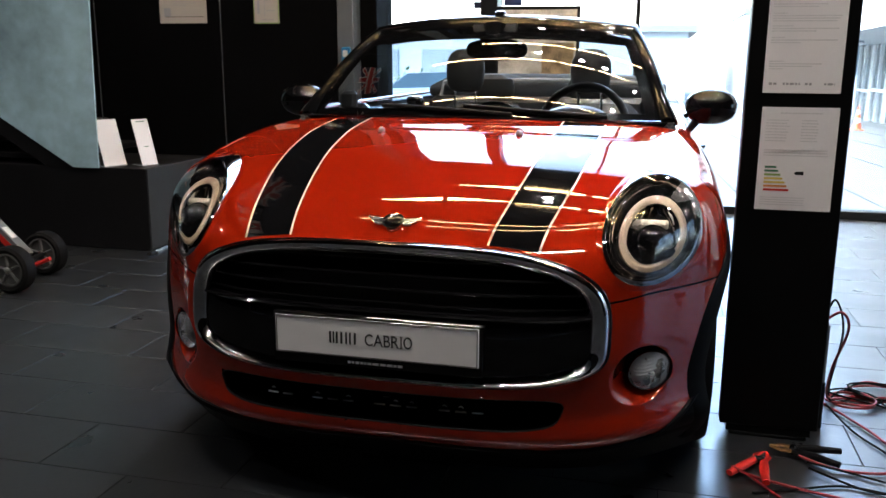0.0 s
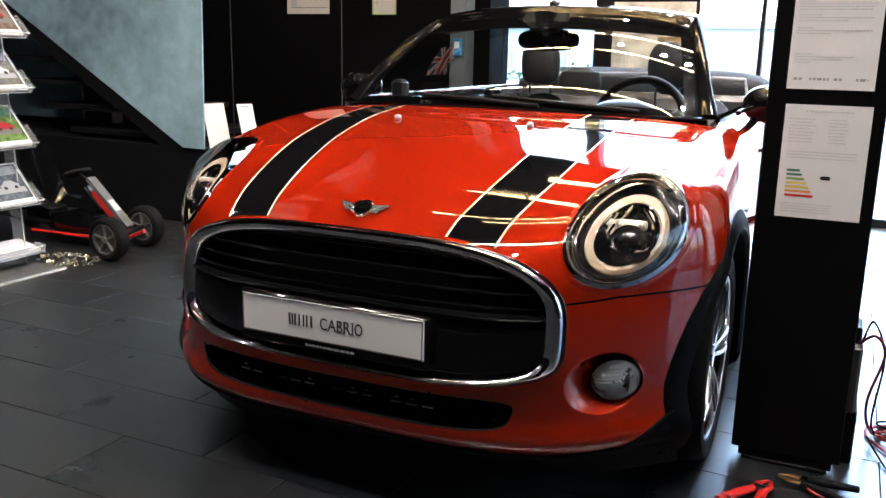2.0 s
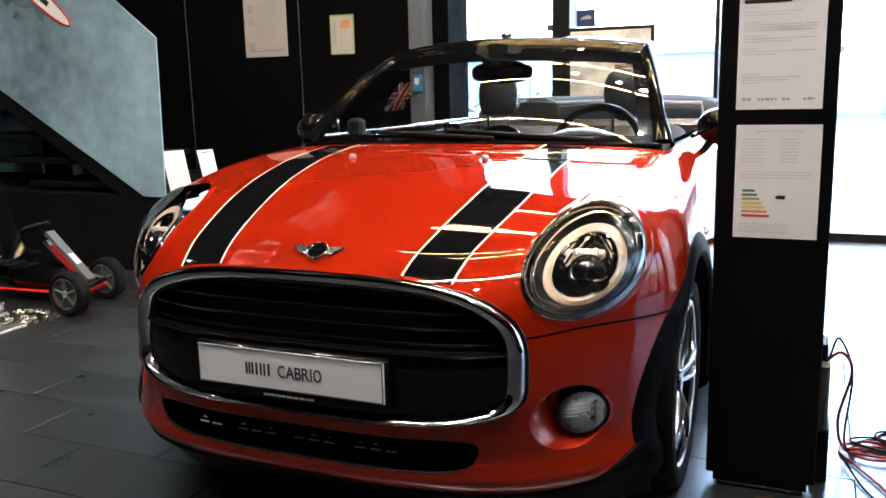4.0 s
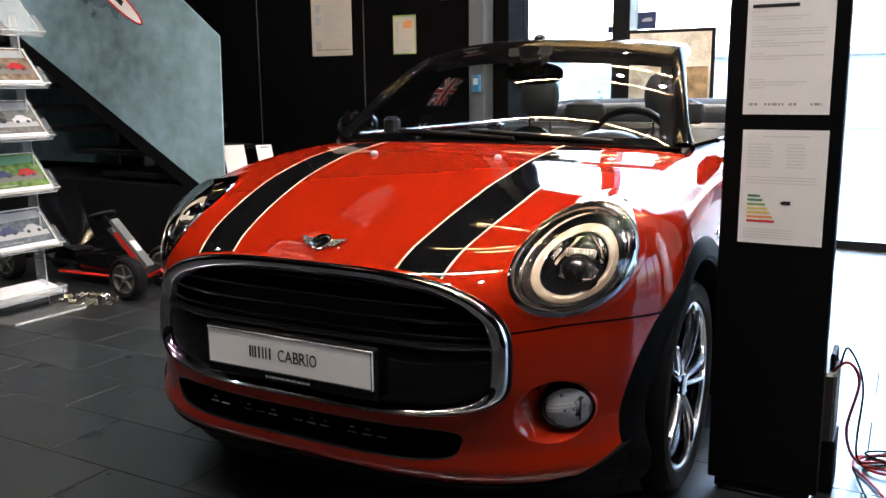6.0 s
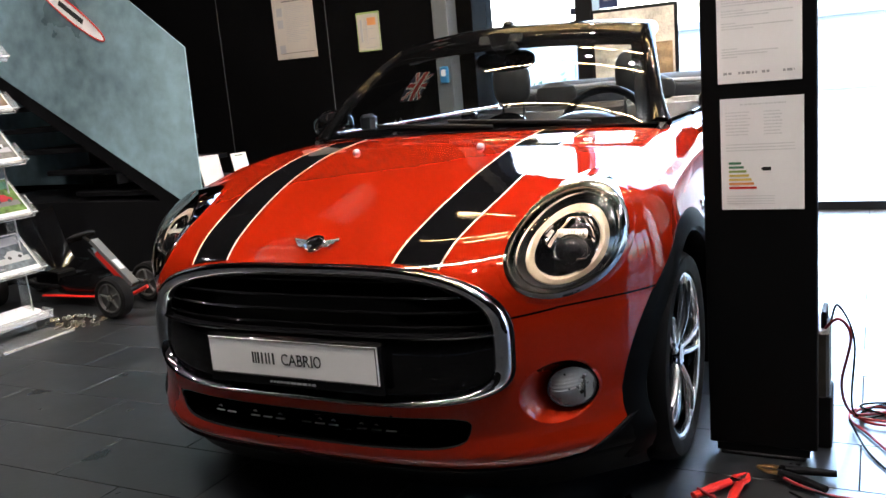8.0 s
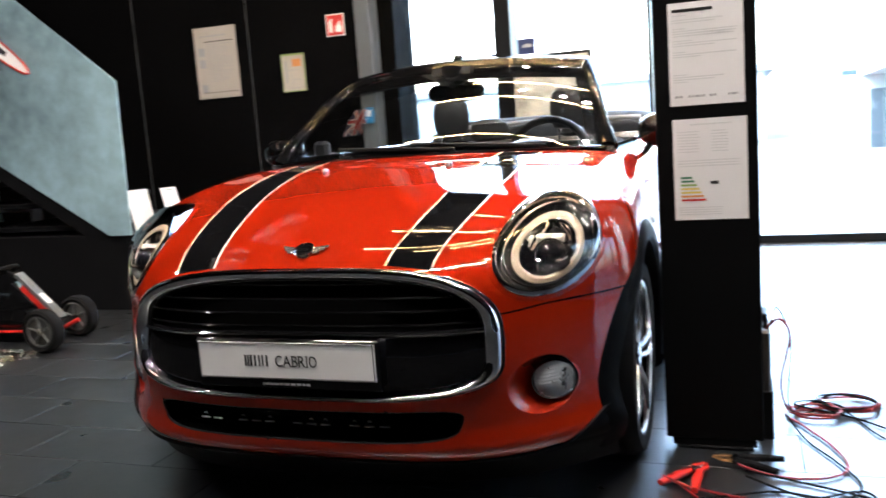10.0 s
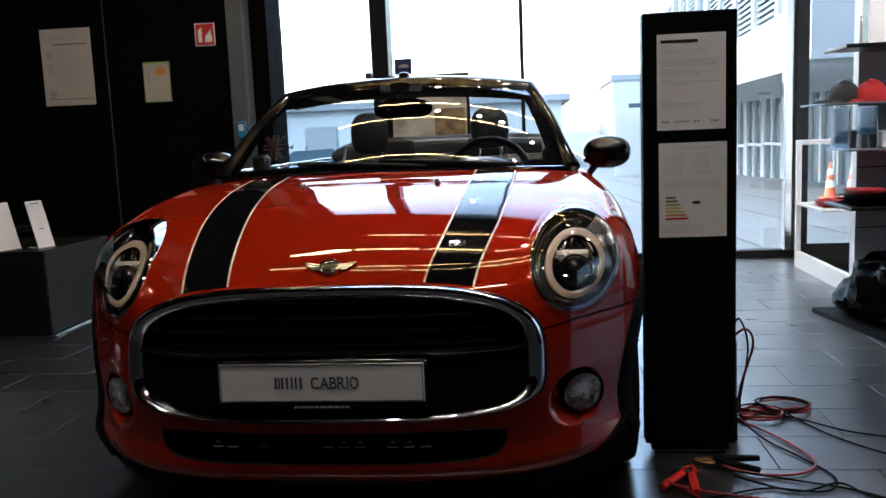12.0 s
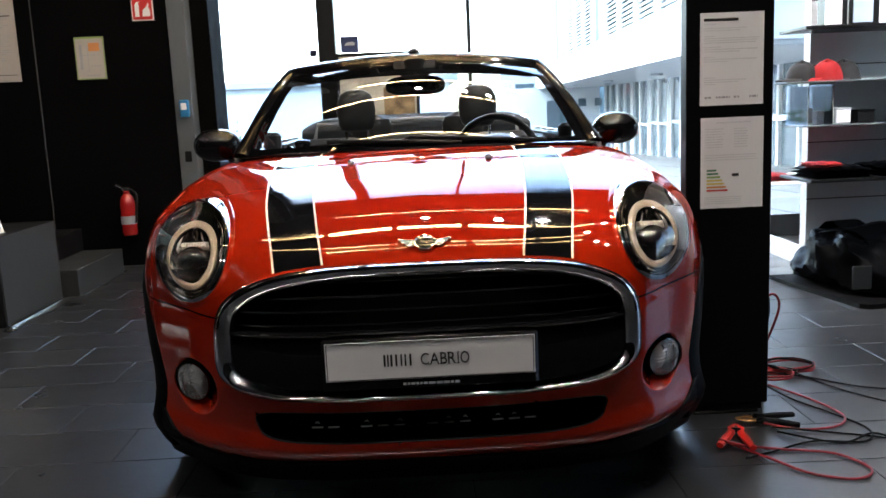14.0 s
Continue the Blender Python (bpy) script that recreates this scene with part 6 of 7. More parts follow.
for _i, _z in enumerate((0.08, 0.335, 0.63, 0.905, 1.17, 1.43)):
    _a = radians(12 if _i == 0 else 50)
    _d = 0.17 if _i == 0 else 0.26
    _x = -2.655
    _cx, _cz = math.cos(_a), math.sin(_a)
    def _on(u, o, c=_cx, s=_cz, x=_x, z=_z):
        return (x - u * c + o * s, z + u * s + o * c)
    sh = part("shelf", Mesh().loops([[(_on(u, o)[0], y, _on(u, o)[1]) for u, o in ((0, 0), (_d, 0), (_d, -0.004), (0, -0.004))] for y in (1.19, 1.61)]), CLOUDY, rack, "clear acrylic shelf", smooth=False)
    lip = part("lip", Mesh().loops([[(_on(u, o)[0], y, _on(u, o)[1]) for u, o in ((-0.004, -0.004), (0.001, -0.004), (0.001, 0.035), (-0.004, 0.035))] for y in (1.188, 1.612)]), CLOUDYW, sh, "clear acrylic lip", smooth=False)
    for _u, _o in ((-0.002, 0.035), (-0.002, -0.004), (_d, -0.002)):
        part("edge", Mesh().tube([(_on(_u, _o)[0], y, _on(_u, _o)[1]) for y in (1.188, 1.612)], 0.0028, 6), ACEDGE, sh, "edge with its highlight in a pale colour")
    for _y in (1.19, 1.61):
        part("edge", Mesh().tube([(_on(u, -0.002)[0], _y, _on(u, -0.002)[1]) for u in (0.0, _d)], 0.0026, 6), ACEDGE, sh)
        part("cheek", Mesh().loops([[(_on(u, o)[0], y, _on(u, o)[1]) for u, o in ((0.0, 0.0), (0.0, 0.036), (_d * 0.45, 0.030), (_d * 0.5, 0.0))] for y in (_y - 0.002, _y + 0.002)]), CLOUDYW, sh, "clear acrylic end cheek", smooth=False)
    if _i < 5:
        _k = 0.014 if _i else 0.02
        bro = part("brochure", Mesh().loops([[(_on(u, o)[0], y, _on(u, o)[1]) for u, o in ((0.003, 0.001), (min(_d, 0.25), 0.001), (min(_d, 0.25), _k), (0.003, _k))] for y in (1.23, 1.59)]), PAPER, rack, "stack of printed brochures", smooth=False)
        if _i:
            part("cover_picture", Mesh().loops([[(_on(u, o)[0], y, _on(u, o)[1]) for u, o in ((0.035, _k), (0.245, _k), (0.245, _k + 0.0012), (0.035, _k + 0.0012))] for y in (1.236, 1.584)]), _shades[_i % 4], bro, smooth=False)
            def _cov(pts, h, m, nm):
                part(nm, Mesh().loops([[(_on(u, _k + o)[0], y, _on(u, _k + o)[1]) for y, u in pts] for o in (h, h + 0.0008)]), m, bro, smooth=False)
            _cov([(1.25, 0.075), (1.57, 0.075), (1.57, 0.105), (1.25, 0.115)], 0.0010, (_asphalt, KGREY, _asphalt, GREYINK)[_i % 4], "cover_road")
            _cov([(1.25, 0.175), (1.57, 0.185), (1.57, 0.232), (1.25, 0.232)], 0.0010, (GREYINK, KGREY, DGREEN, KGREY)[_i % 4], "cover_sky")
            for _y0, _m2 in ((1.30, (INK, NAVY, NAVY, INK)[_i % 4]), (1.44, (CAPR, KGREY, CAPR, PALEINK)[_i % 4])):
                _cov([(_y0, 0.105), (_y0 + 0.10, 0.105), (_y0 + 0.105, 0.125), (_y0 + 0.085, 0.132), (_y0 + 0.07, 0.148), (_y0 + 0.03, 0.148), (_y0 + 0.012, 0.130), (_y0 - 0.004, 0.125)], 0.0022, _m2, "cover_car")
                for _q in (0.02, 0.08):
                    _cov([(_y0 + _q + 0.011 * math.cos(a), 0.106 + 0.010 * math.sin(a)) for a in [k * math.pi / 4 for k in range(8)]], 0.0034, INK, "cover_wheel")
            _cov([(1.26, 0.045), (1.40, 0.045), (1.40, 0.056), (1.26, 0.056)], 0.0004, GREYINK, "cover_text")
chain = thing("security_chain", (-2.6, 1.78, 0.0), "pale metal chain heaped on the tiles", "chain")
_m = Mesh()
_g = random.Random(2)
for _i in range(46):
    _a, _r = _g.uniform(0, 6.28), 0.14 * math.sqrt(_g.random())
    _x, _y, _t = -2.62 + 1.3 * _r * math.cos(_a), 1.72 + 0.9 * _r * math.sin(_a), _g.uniform(0, 3.14)
    _m.tube([(_x + 0.018 * math.cos(w) * math.cos(_t) - 0.009 * math.sin(w) * math.sin(_t), _y + 0.018 * math.cos(w) * math.sin(_t) + 0.009 * math.sin(w) * math.cos(_t), 0.008 + 0.012 * _g.random() + 0.004 * math.cos(w)) for w in [k * math.pi / 5 for k in range(10)]], 0.003, 5, loop=True)
tagged(part("chain_strand", _m, SPARK, chain), kind="stuff")
ped = thing("dark_side_pedestal", (-2.72, 1.02, 0), "plain black pedestal beside the brochure rack", "pedestal")
part("body", Mesh().box(-3.1, -2.63, 0.75, 1.135, 0.0, 0.44, 0.004), STAIRB, ped)

# ---- pedal kart ----
kart = thing("pedal_kart", (-2.95, 2.12, 0.0), "black and red pedal kart with a tall steering column", "pedal kart")


def kart_wheel(x, y, r):
    m = Matrix.Translation((x, y, r)) @ pose(0, 0, 0, 90, 0, 0)
    t = part("kart_wheel", Mesh().lathe([(r * 0.70, -0.035), (r * 0.72, 0.035), (r * 0.86, 0.042), (r * 0.97, 0.03), (r, 0.0), (r * 0.97, -0.03), (r * 0.86, -0.042)], m, 36, closed=True), RUBBER, kart, "black rubber kart tyre")
    part("rim", Mesh().lathe([(r * 0.72, 0.034), (r * 0.66, 0.038), (r * 0.62, 0.02), (0.02, 0.018), (0.02, -0.02), (r * 0.7, -0.03)], m, 30, closed=True), mat("dark_grey_rim", (0.06, 0.06, 0.06), 0.45), t)
    for i in range(5):
        a = 2 * math.pi * i / 5 + 0.4
        part("spoke", Mesh().tube([m @ Vector((q * r * math.cos(a), q * r * math.sin(a), 0.026)) for q in (0.16, 0.64)], 0.010, 8, flat=0.6), mat("dark_spoke", (0.09, 0.09, 0.09), 0.4), t)
    part("hub", Mesh().lathe([(0.001, 0.036), (0.02, 0.034), (0.024, 0.02)], m, 16), SPARK, t)


for _x, _y in ((-2.455, 1.86), (-2.545, 2.22), (-3.55, 1.90), (-3.60, 2.30)):
    kart_wheel(_x, _y, 0.12)
part("front_axle", Mesh().tube([(-2.458, 1.88, 0.12), (-2.54, 2.20, 0.12)], 0.014, 8), BLACK, kart)
part("rear_axle", Mesh().tube([(-3.55, 1.92, 0.12), (-3.60, 2.28, 0.12)], 0.014, 8), BLACK, kart)
for _y in (2.02, 2.24):
    part("chassis_rail", Mesh().tube(spline([(-2.50, _y, 0.13), (-2.7, _y, 0.12), (-3.2, _y, 0.12), (-3.6, _y, 0.15)]), 0.016, 8), BLACK, kart)
part("red_rail", Mesh().tube(spline([(-2.66, 1.955, 0.088), (-2.9, 1.95, 0.085), (-3.15, 1.95, 0.08)]), 0.012, 8, flat=0.7), KRED, kart, "red frame tube")
part("nose_bar", Mesh().tube([(-2.34, 2.0, 0.150), (-2.45, 2.0, 0.104)], 0.011, 8), KRED, kart, "short red nose tube")
part("fairing", Mesh().loops([[(x, 2.13 - w, z0), (x, 2.13 - w * 1.05, (z0 + z1) / 2), (x, 2.13 - w * 0.8, z1), (x, 2.13 + w * 0.8, z1), (x, 2.13 + w * 1.05, (z0 + z1) / 2), (x, 2.13 + w, z0)] for x, w, z0, z1 in ((-2.64, 0.06, 0.10, 0.12), (-2.70, 0.11, 0.085, 0.165), (-2.80, 0.135, 0.08, 0.20), (-3.0, 0.135, 0.08, 0.19), (-3.10, 0.11, 0.085, 0.165), (-3.14, 0.08, 0.09, 0.13))]), GBLACK, kart, "gloss black body cover")
_d = Vector((-0.282, 0, 0.257)).normalized()
_n = Vector((_d.z, 0, -_d.x))
_o = Vector((-2.575, 2.13, 0.125))
def _plank(u0, u1, n0, n1, w):
    return Mesh().loops([[_o + _d * u + _n * n + Vector((0, y, 0)) for n, y in ((n0, -w), (n1, -w), (n1, w), (n0, w))] for u in (u0, u1)])
col = part("steering_column", _plank(0.0, 0.385, -0.012, 0.012, 0.028), mat("brushed_grey_column", (0.22, 0.23, 0.24), 0.35, 0.6, 0.1), kart, "grey metal column", smooth=False)
part("red_plate", _plank(0.01, 0.31, -0.045, -0.014, 0.03), KRED, col, "red column strip", smooth=False)
part("back_strip", _plank(0.02, 0.37, -0.062, -0.048, 0.026), ALLOY, col, smooth=False)
part("white_label", _plank(0.12, 0.20, 0.0125, 0.0145, 0.018), PAPER, col, smooth=False)
part("column_tube", Mesh().tube([_o + _d * 0.36 + _n * -0.02, _o + _d * 0.46 + _n * -0.045], 0.012, 8), BLACK, kart)
_mk = Matrix.Translation(_o + _d * 0.475 + _n * -0.05) @ pose(0, 0, 0, 0, -24, 0)
part("kart_steering_wheel", Mesh().tube([_mk @ Vector((0.05 * math.cos(a), 0.085 * math.sin(a), 0)) for a in [2 * math.pi * i / 32 for i in range(32)]], 0.013, 8, loop=True), BLACK, kart)
part("wheel_bridge", Mesh().tube([_mk @ Vector((0, -0.09, 0)), _mk @ Vector((0, 0.09, 0))], 0.022, 8, flat=0.6), BLACK, kart)
st = part("kart_seat", Mesh().grid([[(-3.12 - 0.26 * u, 2.13 + 0.17 * v, 0.20 + 0.035 * v * v + (0.0 if u < 0.5 else 0.9 * (u - 0.5) ** 1.4) - 0.02 * (1 - v * v) * (u < 0.6)) for v in [-1 + 2 * j / 10 for j in range(11)]] for u in [i / 14 for i in range(15)]]), GBLACK, kart, "black plastic bucket seat")
part("seat_bracket", Mesh().box(-3.34, -3.13, 2.06, 2.20, 0.12, 0.195, 0.01), BLACK, kart)
_t = thing("white_shelf_bracket", (-4.35, 3.6, 0.62), "thin white bracket shelf below the stair", "shelf")
part("board", Mesh().box(-4.56, -4.13, 3.55, 3.65, 0.625, 0.65, 0.003), CONEW, _t)
part("leg", Mesh().box(-4.15, -4.13, 3.55, 3.65, 0.40, 0.6245, 0.002), CONEW, _t)

# ---- shelf wall on the right ----
structure("wall_partition", Mesh().box(2.33, X1, 3.25, 3.33, 0, 3.4), PANELG, "pale grey shelf panel wall", "wall")
for _z in (0.46, 0.80, 1.25, 1.62, 2.0, 2.4):
    part("panel_joint", Mesh().box(2.33, X1, 3.2475, 3.2505, _z, _z + 0.005), DEEP, bpy.data.objects["wall_partition"], smooth=False)


def wall_shelf(z, x0, m, depth=0.40, thick=0.02):
    s = thing("wall_shelf", (3.0, 3.05, z), "thin shelf fixed to the grey panel wall", "shelf", "wall shelves")
    part("board", Mesh().box(x0, 3.9, 3.25 - depth, 3.247, z, z + thick, 0.003), m, s)
    return s


wall_shelf(1.435, 2.14, FRAMEB, 0.36)
wall_shelf(1.145, 2.02, mat("smoked_glass_shelf", (0.09, 0.11, 0.12), 0.06, 0, 0.05), 0.42, 0.012)
wall_shelf(0.905, 2.16, mat("grey_glass_shelf", (0.12, 0.14, 0.15), 0.08, 0, 0.05), 0.36, 0.012)
wall_shelf(0.600, 2.16, FRAMEB, 0.42, 0.018)


def cap(x, y, z, m, turn, label):
    c = thing("baseball_cap", (x, y, z), label, "cap", "caps on the shelf", turn)
    rings = []
    for i in range(9):
        a = (math.pi / 2) * i / 8.3
        rings.append([(0.085 * math.cos(a) ** 0.8 * math.cos(w), 0.095 * math.cos(a) ** 0.8 * math.sin(w), 0.11 * math.sin(a) * (1.0 - 0.1 * math.cos(w - 1))) for w in [2 * math.pi * j / 24 for j in range(24)]])
    part("crown", Mesh().loops(rings), m, c, local=True)
    part("peak", Mesh().grid([[((0.08 + 0.07 * u) * math.cos(w) * 1.0 - 0.0, (0.09 + 0.01 * u) * math.sin(w), 0.006 + 0.012 * math.sin(3.1 * u) - 0.02 * math.sin(w) ** 2 * u + 0.004) for w in [-1.15 + 2.3 * j / 14 for j in range(15)]] for u in (0, 0.35, 0.7, 1.0)]), m, c, local=True)
    part("button", Mesh().ball((0, 0, 0.108), 0.008, 0.008, 0.005, 10, 6), m, c, local=True)
    return c


cap(2.285, 2.95, 1.157, CAPR, 170, "red cotton cap on the glass shelf")
cap(2.17, 3.0, 1.157, mat("black_cotton", (0.012, 0.012, 0.014), 0.8, 0, 0.2, 40, 0.3, 400), 185, "black cap behind the red one")
cap(2.44, 3.06, 1.157, mat("black_cotton_cap", (0.014, 0.014, 0.016), 0.8, 0, 0.2, 40, 0.3, 400), 200, "black cap on the glass shelf")
_t = thing("acrylic_case", (2.33, 3.03, 0.917), "clear acrylic display case on the shelf", "display case")
for _a in (Mesh().box(2.17, 2.31, 2.91, 2.915, 0.918, 1.130), Mesh().box(2.17, 2.175, 2.915, 3.2, 0.918, 1.130), Mesh().box(2.305, 2.31, 2.915, 3.2, 0.918, 1.130), Mesh().box(2.17, 2.31, 2.91, 3.2, 1.131, 1.136)):
    part("wall", _a, ACRYL, _t, smooth=False)
for _x in (2.17, 2.31):
    part("edge", Mesh().tube([(_x, 2.91, 0.918), (_x, 2.91, 1.130)], 0.003, 6), ACEDGE, _t)
part("watch_stand", Mesh().box(2.20, 2.24, 3.0, 3.04, 0.919, 1.01, 0.004), PAPER, _t)
part("box", Mesh().box(2.25, 2.29, 2.97, 3.05, 0.919, 0.99, 0.004), WHITEP, _t)
for _x, _w, _h, _m2 in ((2.40, 0.085, 0.075, WHITEP), (2.53, 0.10, 0.06, BLACK), (2.82, 0.10, 0.09, NAVY), (3.0, 0.12, 0.07, KGREY)):
    _t = thing("gift_box", (_x, 3.02, 0.918), "small packed accessory box on the shelf", "box", "accessory boxes")
    part("case", Mesh().box(_x - _w / 2, _x + _w / 2, 2.97, 3.09, 0.918, 0.918 + _h, 0.004), _m2, _t)
    part("lid", Mesh().box(_x - _w / 2 - 0.002, _x + _w / 2 + 0.002, 2.968, 3.092, 0.918 + _h, 0.918 + _h + 0.012, 0.003), _m2, _t)


def folded_cloth(x, y, z, w, d, hgt, m, label, seed):
    g = random.Random(seed)
    t = thing("folded_jacket", (x, y, z), label, "clothing", "folded clothing")
    for i in range(3):
        rows = []
        for a in range(13):
            rows.append([(x + w * (a / 12 - 0.5) + g.uniform(-0.004, 0.004), y + d * (b / 8 - 0.5) + g.uniform(-0.004, 0.004), z + hgt * (i + 0.85) / 3 - 0.6 * hgt * (abs(a / 6 - 1) ** 6 + abs(b / 4 - 1) ** 6) / 3 + g.uniform(-0.006, 0.006)) for b in range(9)])
        k = [[(p[0], p[1], z + hgt * i / 3) for p in r] for r in rows]
        part("fold", Mesh().grid(rows).grid(k), m, t)
    return t


folded_cloth(2.37, 3.03, 0.619, 0.34, 0.34, 0.06, BAG, "folded black quilted jacket on the shelf", 5)
folded_cloth(2.74, 3.03, 0.619, 0.34, 0.34, 0.07, BAG, "folded black jacket on the shelf", 6)
folded_cloth(2.29, 3.0, 0.682, 0.16, 0.2, 0.022, CAPR, "small folded red shirt lying on a jacket", 7)
_t = thing("display_box", (2.32, 3.0, 1.455), "white display box with a black side on the top shelf", "box")
part("case", Mesh().box(2.275, 2.40, 2.96, 3.06, 1.456, 1.71, 0.003), FRAMEB, _t)
part("front", Mesh().box(2.272, 2.365, 2.952, 2.9585, 1.456, 1.71, 0.001), WHITEP, _t, "white printed front", smooth=False)
_t = thing("framed_picture", (2.52, 3.1, 1.455), "pale picture in a black frame leaning on the top shelf", "picture frame")
part("frame", Mesh().box(2.43, 2.60, 3.0, 3.02, 1.456, 1.72, 0.004), FRAMEB, _t)
part("picture", Mesh().box(2.45, 2.56, 2.994, 2.9995, 1.47, 1.70), mat("pale_blue_print", (0.4, 0.5, 0.62), 0.4), _t, smooth=False)

# garment bag on a black plinth
PLINTH = mat("black_painted_board", (0.003, 0.003, 0.0035), 0.6, 0, 0.2, 6, spec=0.08)
_t = thing("black_floor_plinth", (2.75, 2.75, 0.0), "low black plinth under the bag", "plinth")
part("slab", Mesh().slab([(2.075, 3.16), (2.085, 3.05), (2.205, 2.36), (2.24, 2.33), (3.7, 2.42), (3.7, 3.18)], "z", 0.0, 0.026), PLINTH, _t)
bag = thing("black_bag", (2.35, 2.78, 0.028), "large slack black fabric bag lying on a low plinth", "bag")
rings = []
for i in range(29):
    u = i / 28
    w = max(0.02, 1 - abs(2 * u - 1) ** 5) ** 0.5
    yc, h = 3.13 - 0.69 * u, (0.30 + 0.05 * math.sin(2.6 * u) - 0.13 * u ** 3)
    ring = []
    for j in range(44):
        a = 2 * math.pi * j / 44
        c, q = math.cos(a), math.sin(a)
        wob = 1 + 0.05 * math.sin(3 * a + 9 * u) + 0.05 * math.sin(7 * a - 14 * u) - 0.03 * abs(math.sin(6.5 * a + 17 * u)) + 0.012 * math.sin(15 * a + 37 * u)
        cx, cz = math.copysign(abs(c) ** 0.6, c), math.copysign(abs(q) ** 0.6, q)
        lean = 0.13 * (cz + 1) / 2
        ring.append((2.40 + 0.13 * u + lean * (1 if c < 0 else -1) + 0.35 * w * wob * cx, yc + 0.02 * math.sin(2 * a + 5 * u), max(0.027, 0.027 + h * w * wob * (cz + 1) / 2)))
    rings.append(ring)
part("body", Mesh().loops(rings), BAG, bag, "crumpled black fabric")
part("strap", Mesh().tube(spline([(2.26, 3.06, 0.24), (2.26, 2.95, 0.30), (2.32, 2.85, 0.33), (2.45, 2.74, 0.335), (2.6, 2.66, 0.31)]), 0.010, 8, flat=0.3), BLACK, bag)
part("label", Mesh().box(2.20, 2.30, 2.425, 2.433, 0.085, 0.205, 0.002), mat("grey_label", (0.008, 0.011, 0.012), 0.6), bag)

# white display frame near the window
wf = thing("white_display_frame", (2.55, 4.3, 0.0), "white open display frame with a shelf of clothing", "display frame")
for _x, _y in ((2.43, 4.70), (3.62, 4.70)):
    part("post", Mesh().box(_x, _x + 0.035, _y, _y + 0.035, 0.0, 0.93, 0.003), WHITEF, wf)
part("top_rail", Mesh().box(2.466, 3.62, 4.70, 4.735, 0.895, 0.93, 0.003), WHITEF, wf)
part("side_rail", Mesh().box(2.43, 2.465, 3.32, 4.698, 0.0, 0.12, 0.003), WHITEF, wf)
part("back_panel", Mesh().box(2.466, 3.62, 4.71, 4.725, 0.0, 0.17, 0.002), FRAMEB, wf)
part("shelf", Mesh().box(2.432, 3.62, 4.15, 4.698, 0.46, 0.48, 0.003), WHITEF, wf)
folded_cloth(2.58, 4.32, 0.48, 0.22, 0.26, 0.05, CAPR, "red folded shirts on the white shelf", 12)
folded_cloth(2.80, 4.34, 0.48, 0.18, 0.26, 0.04, WHITEF, "white folded shirt on the white shelf", 13)

# small signs on the glass and a framed board behind the car
_t = thing("window_sign", (-0.49, 5.15, 1.56), "small navy sign hung at the window", "sign")
part("plate", Mesh().box(-0.565, -0.425, 5.14, 5.15, 1.565, 1.69, 0.002), NAVY, _t)
part("cloud_mark", Mesh().slab([(-0.535, 1.62), (-0.455, 1.62), (-0.45, 1.635), (-0.47, 1.65), (-0.50, 1.645), (-0.52, 1.64)], "y", 5.137, 5.1395), GREYINK, _t, smooth=False)
_t = thing("window_sticker", (-0.79, 5.2, 1.55), "tiny dark sticker on the glass", "sticker")
part("film", Mesh().box(-0.82, -0.765, 5.215, 5.22, 1.55, 1.60, 0.001), NAVY, _t)
_t = thing("framed_board", (-0.28, 5.05, 0.75), "brown framed picture board standing before the window", "picture board")
part("frame", Mesh().box(-0.60, 0.04, 5.0, 5.03, 0.98, 1.55, 0.004), FRAMEB, _t)
part("print", Mesh().box(-0.575, 0.015, 4.996, 5.001, 1.005, 1.525), mat("faded_sepia_print", (0.55, 0.5, 0.42), 0.5, 0, 0.7, 5), _t, smooth=False)
part("print_block", Mesh().box(-0.24, 0.0, 4.993, 4.997, 1.02, 1.28), mat("brown_sketch", (0.28, 0.19, 0.1), 0.5, 0, 0.8, 14), _t, smooth=False)
for _x in (-0.5, -0.1):
    part("leg", Mesh().tube([(_x, 5.03, 0.0), (_x, 5.02, 0.98)], 0.012, 8), FRAMEB, _t)
# ---- outside ----
for _i in range(12):
    _x = -5.0 + 1.1 * _i
    part("paving_joint", Mesh().loops([[(_x - 0.03 * y, y, yard_z(y) + 0.003), (_x + 0.022 - 0.03 * y, y, yard_z(y) + 0.003), (_x + 0.022 - 0.03 * y, y, yard_z(y) + 0.007), (_x - 0.03 * y, y, yard_z(y) + 0.007)] for y in (5.45, 12, 20, 30)]), mat("dark_paving_joint", (0.05, 0.052, 0.055), 0.8) if _i == 0 else bpy.data.materials["dark_paving_joint"], bpy.data.objects["ground"], smooth=False)
bld = thing("white_office_building", (9, 22, -0.9), "white office building with ribbon windows over a recessed ground floor", "building")
FX = lambda y: 3.2 + 0.053 * y
UP0, UP1, UP2, UP3 = 1.74, 2.42, 4.4, 6.0


def along(y0, y1, z0, z1, out=0.0, deep=0.3):
    """A block of the long facade between two depths."""
    return Mesh().loops([[(FX(y) - out, y, z0), (FX(y) + deep, y, z0), (FX(y) + deep, y, z1), (FX(y) - out, y, z1)] for y in (y0, y1)])


